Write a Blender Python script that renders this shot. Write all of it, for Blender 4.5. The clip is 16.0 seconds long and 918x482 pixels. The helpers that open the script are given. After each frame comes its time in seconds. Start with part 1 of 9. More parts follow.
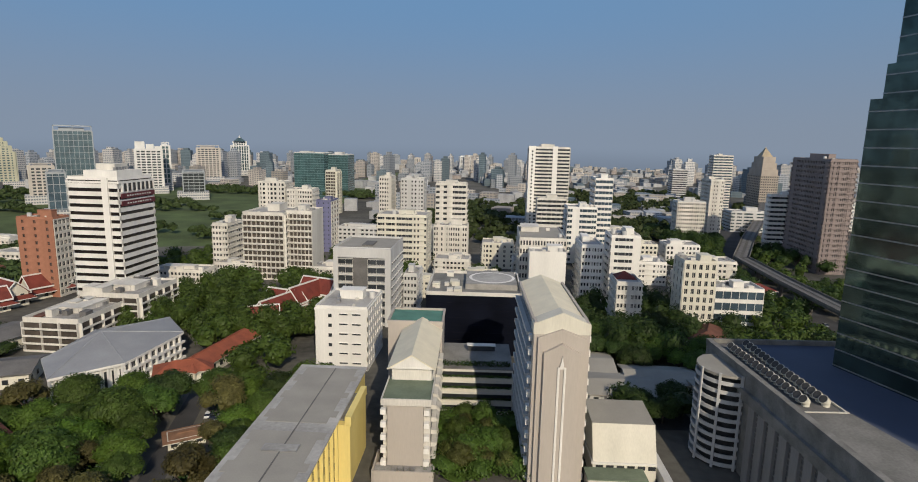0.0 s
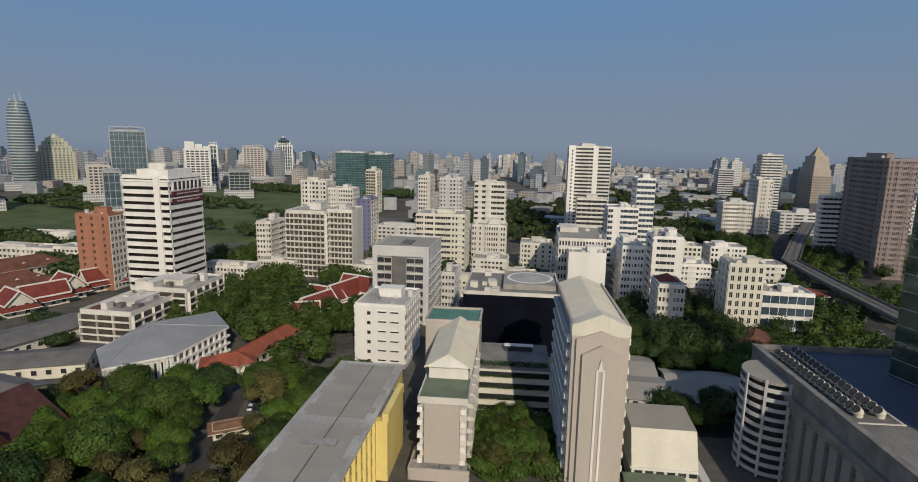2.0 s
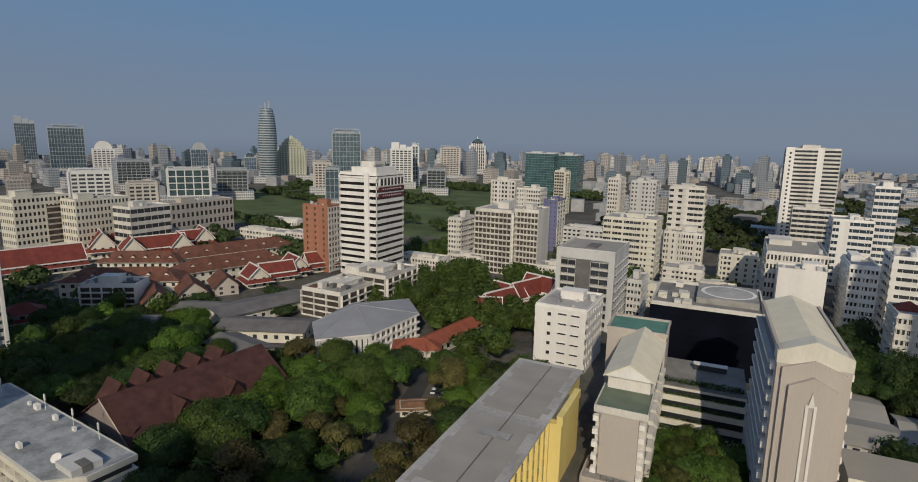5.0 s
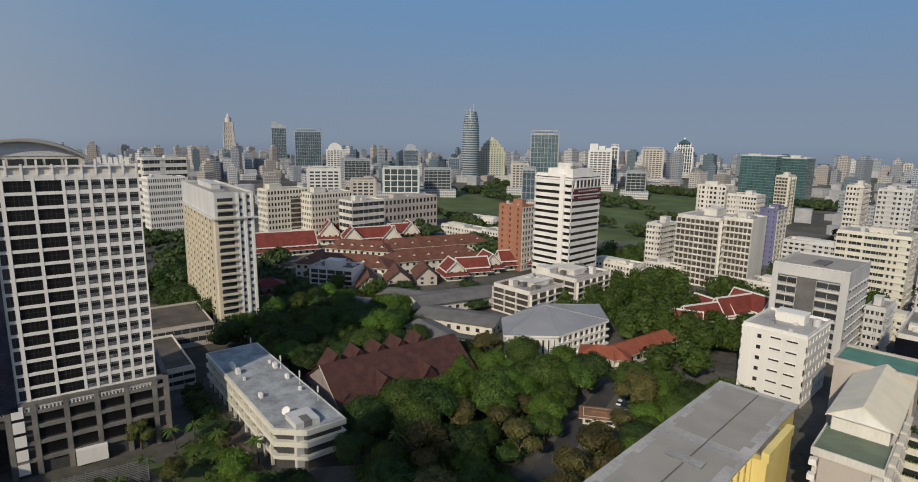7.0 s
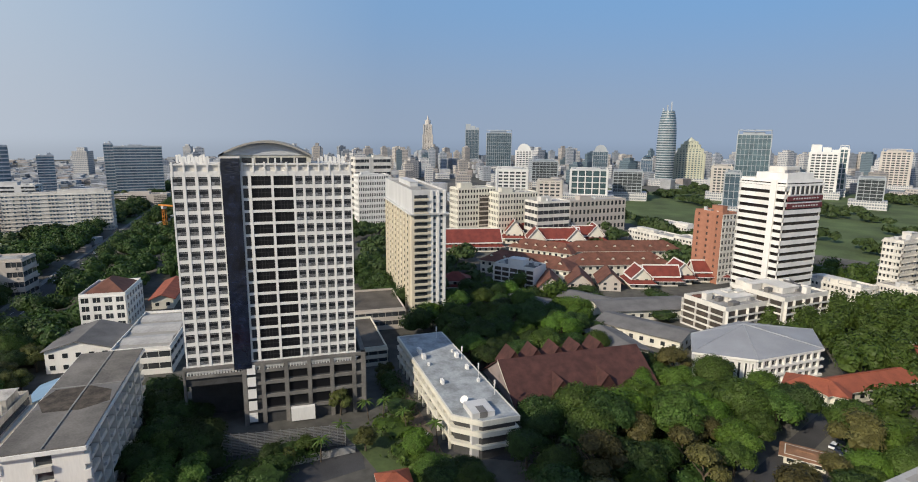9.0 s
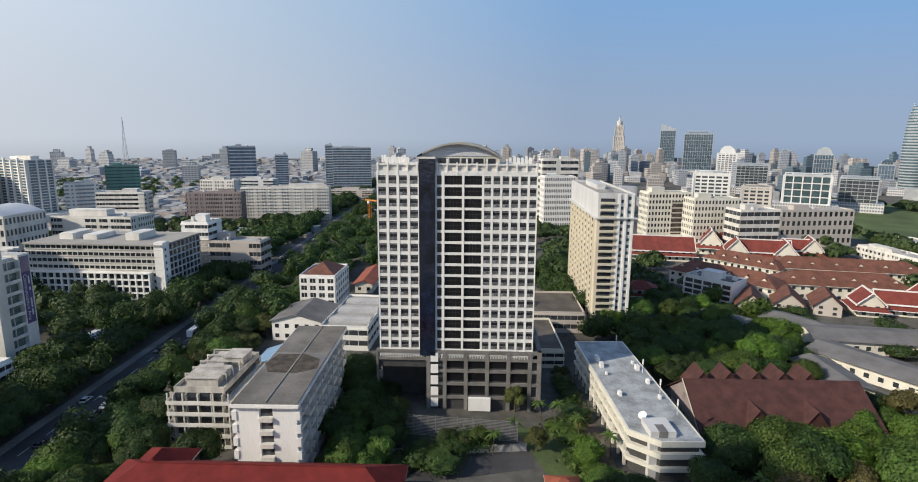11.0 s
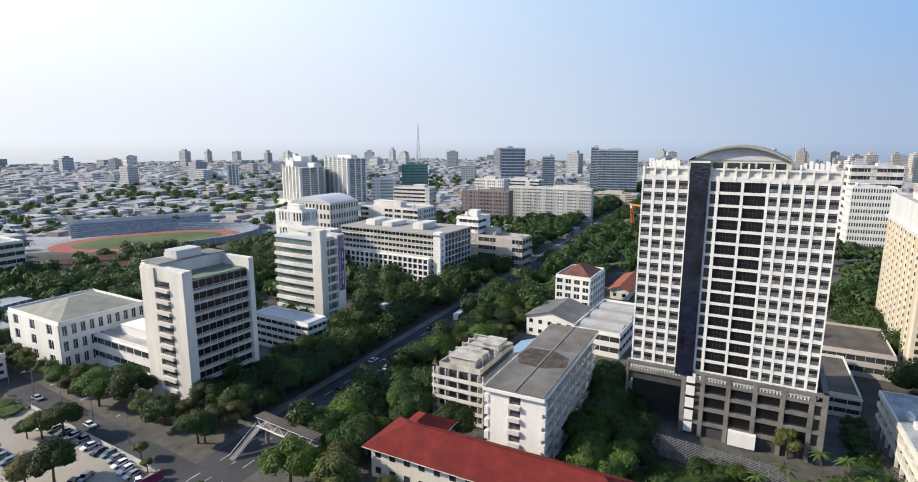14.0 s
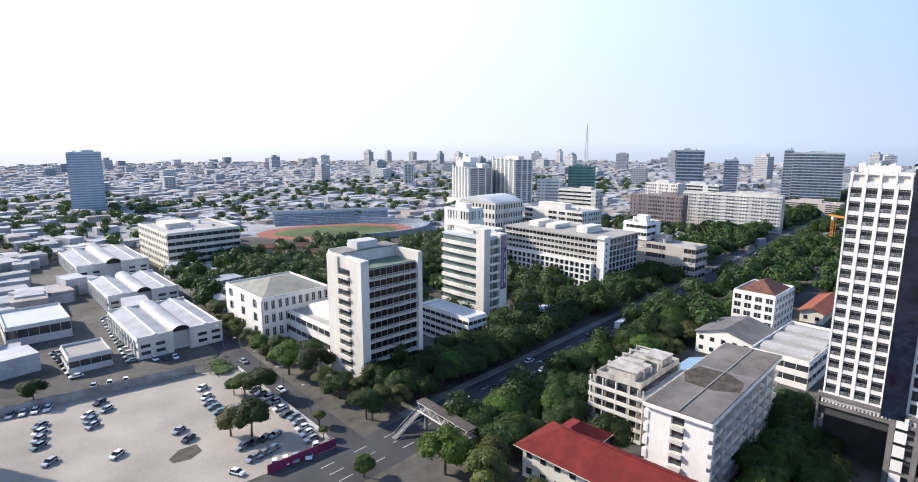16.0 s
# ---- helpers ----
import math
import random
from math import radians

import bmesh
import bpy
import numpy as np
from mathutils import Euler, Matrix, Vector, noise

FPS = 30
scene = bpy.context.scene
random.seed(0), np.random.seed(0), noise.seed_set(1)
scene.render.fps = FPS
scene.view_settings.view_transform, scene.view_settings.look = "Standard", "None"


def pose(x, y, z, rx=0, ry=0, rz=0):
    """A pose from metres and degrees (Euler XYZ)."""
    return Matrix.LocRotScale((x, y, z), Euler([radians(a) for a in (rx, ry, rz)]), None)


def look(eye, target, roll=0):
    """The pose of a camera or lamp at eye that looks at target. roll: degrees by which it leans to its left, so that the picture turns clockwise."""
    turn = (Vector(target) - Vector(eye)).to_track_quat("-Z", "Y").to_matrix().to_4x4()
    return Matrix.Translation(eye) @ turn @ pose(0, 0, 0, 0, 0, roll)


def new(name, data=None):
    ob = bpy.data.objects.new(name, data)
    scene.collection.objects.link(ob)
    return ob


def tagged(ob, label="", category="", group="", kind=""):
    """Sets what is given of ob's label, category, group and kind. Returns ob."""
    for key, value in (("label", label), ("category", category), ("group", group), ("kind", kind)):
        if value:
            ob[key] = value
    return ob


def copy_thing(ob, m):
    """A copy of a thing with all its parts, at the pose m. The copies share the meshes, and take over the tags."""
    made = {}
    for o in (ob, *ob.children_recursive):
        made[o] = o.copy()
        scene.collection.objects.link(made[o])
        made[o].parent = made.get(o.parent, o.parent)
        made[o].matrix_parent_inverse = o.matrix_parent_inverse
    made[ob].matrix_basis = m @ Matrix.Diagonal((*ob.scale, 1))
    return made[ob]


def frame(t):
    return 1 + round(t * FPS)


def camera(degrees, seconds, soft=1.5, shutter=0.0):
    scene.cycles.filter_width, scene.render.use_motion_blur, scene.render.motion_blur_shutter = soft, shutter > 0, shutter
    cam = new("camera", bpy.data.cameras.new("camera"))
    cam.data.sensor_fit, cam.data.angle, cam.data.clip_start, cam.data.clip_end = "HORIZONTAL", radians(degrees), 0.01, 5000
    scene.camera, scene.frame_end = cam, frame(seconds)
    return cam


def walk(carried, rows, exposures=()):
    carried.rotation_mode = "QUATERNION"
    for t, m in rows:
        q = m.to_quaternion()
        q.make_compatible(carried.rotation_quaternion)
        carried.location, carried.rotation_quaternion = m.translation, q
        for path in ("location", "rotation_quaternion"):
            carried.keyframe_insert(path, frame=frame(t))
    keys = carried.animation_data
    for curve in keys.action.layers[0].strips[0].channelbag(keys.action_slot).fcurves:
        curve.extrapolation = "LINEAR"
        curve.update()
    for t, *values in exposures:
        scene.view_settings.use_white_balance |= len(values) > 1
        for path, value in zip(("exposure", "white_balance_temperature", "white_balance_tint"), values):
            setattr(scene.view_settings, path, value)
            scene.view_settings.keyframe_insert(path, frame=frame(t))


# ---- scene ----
SUN_YAW, SUN_UP = 196.0, 31.0
cam = camera(78.34, 16.0, 1.0)
PATH = [
    (0.0, pose(0, 0, 80, 80.06, -1.21, 0.30)),
    (0.5, pose(0, 0, 80, 80.02, -1.17, 1.50)),
    (1.0, pose(0, 0, 80, 80.00, -1.13, 2.95)),
    (1.5, pose(0, 0, 80, 79.94, -1.12, 3.85)),
    (2.0, pose(0, 0, 80, 79.93, -1.10, 4.22)),
    (2.5, pose(0, 0, 80, 79.88, -1.11, 5.61)),
    (3.0, pose(0, 0, 80, 79.85, -1.12, 7.74)),
    (5.5, pose(0, 0, 80, 79.58, -1.06, 28.87)),
    (6.0, pose(0, 0, 80, 79.51, -1.00, 34.76)),
    (6.5, pose(0, 0, 80, 79.50, -0.94, 38.82)),
    (7.0, pose(0, 0, 80, 79.46, -0.84, 42.81)),
    (7.5, pose(0, 0, 80, 79.43, -0.80, 47.07)),
    (8.0, pose(0, 0, 80, 79.38, -0.79, 51.41)),
    (8.5, pose(0, 0, 80, 79.34, -0.73, 56.12)),
    (9.0, pose(0, 0, 80, 79.33, -0.56, 61.57)),
    (11.5, pose(0, 0, 80, 79.35, -0.33, 84.39)),
    (12.0, pose(0, 0, 80, 79.37, -0.28, 88.63)),
    (12.5, pose(0, 0, 80, 79.39, -0.25, 93.55)),
    (13.0, pose(0, 0, 80, 79.41, -0.22, 98.22)),
    (13.5, pose(0, 0, 80, 79.45, -0.16, 102.57)),
    (14.0, pose(0, 0, 80, 79.47, -0.15, 106.55)),
    (14.5, pose(0, 0, 80, 79.49, -0.13, 110.53)),
    (15.0, pose(0, 0, 80, 79.53, -0.09, 114.63)),
    (15.5, pose(0, 0, 80, 79.56, -0.06, 118.86)),
    (16.0, pose(0, 0, 80, 79.58, -0.10, 123.23)),
]
EXPOSURES = [(0.0, 0.0, 6750, 10), (3.0, -0.26, 6700, 10), (5.5, -0.32, 6700, 10), (7.0, -0.05, 6650, 10), (9.0, 0.42, 6500, 10), (11.5, 0.56, 6420, 10), (12.5, 0.66, 6420, 10), (14.5, 0.98, 6260, 12), (16.0, 1.15, 6100, 14)]
walk(cam, PATH, EXPOSURES)

# ---- sky and sun ----
world = bpy.data.worlds.new("sky")
scene.world = world
world.use_nodes = True
wn = world.node_tree.nodes
sky = wn.new("ShaderNodeTexSky")
sky.sky_type = "NISHITA"
sky.sun_disc = False
sky.sun_elevation = radians(SUN_UP)
sky.sun_rotation = radians(-SUN_YAW)
sky.air_density, sky.dust_density, sky.ozone_density = 1.0, 0.6, 2.5
wn["Background"].inputs["Strength"].default_value = 0.122
world.node_tree.links.new(sky.outputs["Color"], wn["Background"].inputs["Color"])
sun_data = bpy.data.lights.new("sun", "SUN")
sun_data.energy, sun_data.angle, sun_data.color = 3.25, radians(0.6), (1.0, 0.885, 0.71)
sun = new("sun", sun_data)
sa, se = radians(SUN_YAW), radians(SUN_UP)
sun.matrix_world = look((-math.sin(sa) * math.cos(se) * 300, math.cos(sa) * math.cos(se) * 300, math.sin(se) * 300), (0, 0, 0))


# ---- painted haze and low sky, glowing on a horizon ring ----
haze_mat = bpy.data.materials.new("painted_haze_glow")
haze_mat.use_nodes = True
hn, hl = haze_mat.node_tree.nodes, haze_mat.node_tree.links
hn.remove(hn["Principled BSDF"])
h_tc, h_sep = hn.new("ShaderNodeTexCoord"), hn.new("ShaderNodeSeparateXYZ")
hl.new(h_tc.outputs["Object"], h_sep.inputs[0])
h_fade, h_rise = hn.new("ShaderNodeMapRange"), hn.new("ShaderNodeMapRange")
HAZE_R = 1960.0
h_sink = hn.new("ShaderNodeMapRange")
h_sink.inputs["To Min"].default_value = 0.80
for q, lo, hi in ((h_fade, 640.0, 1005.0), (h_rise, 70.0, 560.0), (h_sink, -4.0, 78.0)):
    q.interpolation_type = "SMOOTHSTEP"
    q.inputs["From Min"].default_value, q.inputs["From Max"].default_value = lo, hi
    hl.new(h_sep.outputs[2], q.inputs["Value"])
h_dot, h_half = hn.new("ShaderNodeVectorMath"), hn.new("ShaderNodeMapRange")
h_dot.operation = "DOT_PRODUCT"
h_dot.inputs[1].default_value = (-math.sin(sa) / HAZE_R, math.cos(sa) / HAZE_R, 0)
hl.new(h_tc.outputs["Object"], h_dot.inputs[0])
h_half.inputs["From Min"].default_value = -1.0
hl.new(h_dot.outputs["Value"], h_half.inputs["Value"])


def sky_ramp(stops):
    """Colour round the horizon, from away from the sun to towards it."""
    q = hn.new("ShaderNodeValToRGB")
    e = q.color_ramp.elements
    for i, (p, c) in enumerate(stops):
        k = e[i] if i < 2 else e.new(p)
        k.position, k.color = p, (*c, 1)
    hl.new(h_half.outputs[0], q.inputs[0])
    return q


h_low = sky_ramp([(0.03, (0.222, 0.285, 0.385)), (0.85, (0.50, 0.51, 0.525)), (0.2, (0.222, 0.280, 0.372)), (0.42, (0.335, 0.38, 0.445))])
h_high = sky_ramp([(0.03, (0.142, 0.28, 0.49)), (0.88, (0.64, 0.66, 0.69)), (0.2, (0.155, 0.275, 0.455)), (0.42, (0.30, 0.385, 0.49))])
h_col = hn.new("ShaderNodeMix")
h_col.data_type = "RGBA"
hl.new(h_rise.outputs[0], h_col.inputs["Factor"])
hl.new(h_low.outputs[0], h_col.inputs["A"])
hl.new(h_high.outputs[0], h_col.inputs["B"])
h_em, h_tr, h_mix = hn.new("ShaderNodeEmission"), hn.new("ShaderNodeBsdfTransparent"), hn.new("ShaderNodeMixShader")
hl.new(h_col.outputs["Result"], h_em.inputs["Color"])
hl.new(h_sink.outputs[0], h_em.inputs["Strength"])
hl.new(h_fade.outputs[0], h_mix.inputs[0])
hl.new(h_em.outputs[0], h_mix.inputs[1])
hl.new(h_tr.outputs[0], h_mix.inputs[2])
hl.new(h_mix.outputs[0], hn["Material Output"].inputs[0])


# ---- materials ----
def mat(name, color, rough=0.8, vary=0.12, scale=0.25, grain=6.0, metal=0.0, bump=0.0, spread=0.0, streak=False, spec=0.4):
    """A surface with broad stains and a fine grain; spread varies it from piece to piece."""
    m = bpy.data.materials.new(name)
    m.use_nodes = True
    n, ln = m.node_tree.nodes, m.node_tree.links
    b = n["Principled BSDF"]
    tc = n.new("ShaderNodeTexCoord")
    mp = n.new("ShaderNodeMapping")
    mp.inputs["Scale"].default_value = (1, 1, 0.18) if streak else (1, 1, 1)
    ln.new(tc.outputs["Object"], mp.inputs["Vector"])
    big, fine = n.new("ShaderNodeTexNoise"), n.new("ShaderNodeTexNoise")
    big.inputs["Scale"].default_value, big.inputs["Detail"].default_value = scale, 5
    fine.inputs["Scale"].default_value, fine.inputs["Detail"].default_value = grain, 3
    ln.new(mp.outputs[0], big.inputs["Vector"])
    ln.new(mp.outputs[0], fine.inputs["Vector"])
    add = n.new("ShaderNodeMath")
    add.operation = "MULTIPLY_ADD"
    ln.new(big.outputs["Fac"], add.inputs[0])
    add.inputs[1].default_value = 0.72
    half = n.new("ShaderNodeMath")
    half.operation = "MULTIPLY"
    half.inputs[1].default_value = 0.28
    ln.new(fine.outputs["Fac"], half.inputs[0])
    ln.new(half.outputs[0], add.inputs[2])
    ramp = n.new("ShaderNodeValToRGB")
    ramp.color_ramp.elements[0].position, ramp.color_ramp.elements[1].position = 0.36, 0.66
    lo = [c * (1 - vary * 1.6) for c in color]
    hi = [min(1, c * (1 + vary * 0.7)) for c in color]
    ramp.color_ramp.elements[0].color, ramp.color_ramp.elements[1].color = (*lo, 1), (*hi, 1)
    ln.new(add.outputs[0], ramp.inputs[0])
    out = ramp.outputs[0]
    if spread:
        info, hsv = n.new("ShaderNodeObjectInfo"), n.new("ShaderNodeHueSaturation")
        mr = n.new("ShaderNodeMapRange")
        mr.inputs["To Min"].default_value, mr.inputs["To Max"].default_value = 1 - spread, 1 + spread
        ln.new(info.outputs["Random"], mr.inputs["Value"])
        ln.new(mr.outputs[0], hsv.inputs["Value"])
        mh = n.new("ShaderNodeMapRange")
        mh.inputs["To Min"].default_value, mh.inputs["To Max"].default_value = 0.5 - spread * 0.08, 0.5 + spread * 0.01
        ln.new(info.outputs["Random"], mh.inputs["Value"])
        ln.new(mh.outputs[0], hsv.inputs["Hue"])
        ln.new(out, hsv.inputs["Color"])
        out = hsv.outputs[0]
    ln.new(out, b.inputs["Base Color"])
    b.inputs["Roughness"].default_value, b.inputs["Metallic"].default_value = rough, metal
    b.inputs["Specular IOR Level"].default_value = spec
    if bump:
        bp = n.new("ShaderNodeBump")
        bp.inputs["Strength"].default_value, bp.inputs["Distance"].default_value = bump, 0.1
        ln.new(fine.outputs["Fac"], bp.inputs["Height"])
        ln.new(bp.outputs[0], b.inputs["Normal"])
    return m


def leaf_mat(name, color, spread=0.5):
    m = mat(name, color, 0.55, 0.3, 0.5, 3.0, spread=spread, spec=0.25)
    n, ln = m.node_tree.nodes, m.node_tree.links
    isl, hsv = n.new("ShaderNodeNewGeometry"), n.new("ShaderNodeHueSaturation")
    mr = n.new("ShaderNodeMapRange")
    mr.inputs["To Min"].default_value, mr.inputs["To Max"].default_value = 0.84, 1.16
    b = n["Principled BSDF"]
    src = b.inputs["Base Color"].links[0].from_socket
    ln.new(isl.outputs["Random Per Island"], mr.inputs["Value"])
    ln.new(mr.outputs[0], hsv.inputs["Value"])
    ln.new(src, hsv.inputs["Color"])
    ln.new(hsv.outputs[0], b.inputs["Base Color"])
    thin, both = n.new("ShaderNodeBsdfTranslucent"), n.new("ShaderNodeMixShader")
    ln.new(hsv.outputs[0], thin.inputs["Color"])
    both.inputs[0].default_value = 0.28
    ln.new(b.outputs[0], both.inputs[1])
    ln.new(thin.outputs[0], both.inputs[2])
    ln.new(both.outputs[0], n["Material Output"].inputs[0])
    return m


def glass_mat(name, color, rough=0.12, spread=0.25):
    m = mat(name, color, rough, 0.25, 0.12, 1.2, spread=spread, spec=0.9)
    return m


WHITE = mat("white_paint", (0.67, 0.645, 0.59), 0.75, 0.15, 0.12, 3.0, streak=True)
BRIGHT = mat("bright_white_paint", (0.77, 0.755, 0.715), 0.7, 0.09, 0.12, 3.0, streak=True)
CREAM = mat("cream_paint", (0.66, 0.635, 0.545), 0.75, 0.10, 0.12, 3.0, streak=True)
PALE = mat("pale_grey_paint", (0.56, 0.56, 0.55), 0.75, 0.10, 0.15, 3.0, streak=True)
STONE = mat("beige_render", (0.47, 0.425, 0.38), 0.8, 0.07, 0.1, 3.0, streak=True)
CONC = mat("weathered_concrete", (0.34, 0.33, 0.31), 0.9, 0.25, 0.25, 4.0, bump=0.2)
ROOFG = mat("grey_roof_felt", (0.335, 0.32, 0.285), 0.9, 0.09, 0.12, 3.0)
ROOFP = mat("pale_roof_screed", (0.44, 0.43, 0.41), 0.9, 0.22, 0.08, 1.0)
ROOFD = mat("dark_roof_sheet", (0.16, 0.155, 0.15), 0.85, 0.2, 0.15, 2.0)
ROOFGREEN = mat("green_roof_coating", (0.16, 0.20, 0.14), 0.85, 0.15, 0.2, 2.0)
# brown that paints the shade behind balconies and in the entrance arch
RECESS_SHADE = mat("brown_painted_shade", (0.075, 0.062, 0.052), 0.7, 0.3, 0.3, 2.0)
# near-black for tyres and window bars, and painted shade in voids
DARK = mat("recess_shade_and_black", (0.06, 0.06, 0.06), 0.8, 0.2, 0.3, 2.0)
TILE_RED = mat("red_roof_tile", (0.19, 0.042, 0.030), 0.7, 0.2, 0.3, 5.0, bump=0.2)
TILE_BROWN = mat("brown_roof_tile", (0.16, 0.068, 0.044), 0.75, 0.25, 0.3, 5.0, bump=0.2)
TILE_ORANGE = mat("orange_roof_tile", (0.30, 0.085, 0.045), 0.75, 0.2, 0.3, 5.0, bump=0.2)
TILE_MAROON = mat("maroon_roof_shingle", (0.078, 0.032, 0.027), 0.85, 0.25, 0.4, 5.0, bump=0.2)
BRICK = mat("orange_brick", (0.36, 0.165, 0.105), 0.85, 0.12, 0.3, 8.0)
YELLOW = mat("yellow_paint", (0.78, 0.64, 0.24), 0.75, 0.08, 0.15, 3.0, streak=True)
TAN = mat("tan_tile", (0.60, 0.545, 0.43), 0.75, 0.10, 0.15, 3.0, streak=True)
BROWNST = mat("brown_stone", (0.27, 0.225, 0.215), 0.8, 0.10, 0.1, 3.0, streak=True)
PURPLE = mat("violet_paint", (0.15, 0.155, 0.27), 0.75, 0.1, 0.2, 3.0)
GLASS_D = glass_mat("dark_window_glass", (0.045, 0.05, 0.057))
GLASS_B = glass_mat("blue_grey_glass", (0.05, 0.075, 0.10))
GLASS_BLACK = glass_mat("black_glass", (0.009, 0.011, 0.022), 0.05)
GLASS_T = mat("coated_tower_glass", (0.10, 0.15, 0.132), 0.07, 0.35, 0.12, 0.5, metal=0.75, bump=0.12)
SHAFT_GLASS = mat("rippled_navy_glass", (0.012, 0.017, 0.035), 0.09, 0.5, 0.35, 0.9, spec=0.9, bump=0.5)
BAY_GLASS = mat("matt_black_glass", (0.012, 0.012, 0.014), 0.3, 0.3, 0.2, 1.0, spec=0.3)
METAL = mat("grey_metal", (0.35, 0.35, 0.35), 0.45, 0.15, 0.5, 5.0, metal=0.6)
STEEL_W = mat("white_sheet_steel", (0.52, 0.54, 0.56), 0.5, 0.08, 0.1, 2.0)
ASPHALT = mat("asphalt", (0.062, 0.062, 0.065), 0.9, 0.25, 0.08, 3.0)
PAVING = mat("concrete_paving", (0.24, 0.235, 0.22), 0.9, 0.25, 0.1, 2.0)
SAND = mat("pale_gravel", (0.36, 0.325, 0.275), 0.95, 0.16, 0.05, 1.5)
SOIL = mat("city_ground", (0.12, 0.115, 0.10), 0.95, 0.4, 0.02, 0.3)
# stained brown-grey concrete, darkened for the shade on the residence podium
CONC_D = mat("shade_dark_stained_concrete", (0.19, 0.18, 0.165), 0.9, 0.25, 0.25, 4.0, bump=0.2)
BROWN_ROOF = mat("dark_brown_roof_felt", (0.10, 0.088, 0.075), 0.92, 0.25, 0.15, 2.0)
ROOF_OLD = mat("old_brown_grey_roof", (0.17, 0.158, 0.142), 0.92, 0.28, 0.12, 2.0)
SHED_ROOF = mat("grey_ribbed_sheet", (0.34, 0.355, 0.37), 0.6, 0.16, 0.15, 2.0)
CREAM_ROOF = mat("cream_roof_sheet", (0.78, 0.72, 0.56), 0.7, 0.06)
LAWN = mat("mown_grass", (0.085, 0.12, 0.04), 0.95, 0.3, 0.03, 0.6)
BARK = mat("bark", (0.11, 0.085, 0.06), 0.9, 0.25, 1.0, 8.0)
LEAF = leaf_mat("leaves", (0.070, 0.130, 0.024), 0.35)
LEAF_Y = leaf_mat("olive_leaves", (0.100, 0.118, 0.032), 0.35)
LEAF_B = leaf_mat("bright_leaves", (0.090, 0.170, 0.024), 0.25)
LEAF_R = leaf_mat("brownish_leaves", (0.13, 0.125, 0.04), 0.3)
# leaf colour lightened and greyed as haze over the farther woods
LEAF_HAZE = leaf_mat("haze_paled_leaves", (0.066, 0.108, 0.036), 0.3)
LEAF_D = leaf_mat("dark_leaves", (0.042, 0.082, 0.020), 0.35)


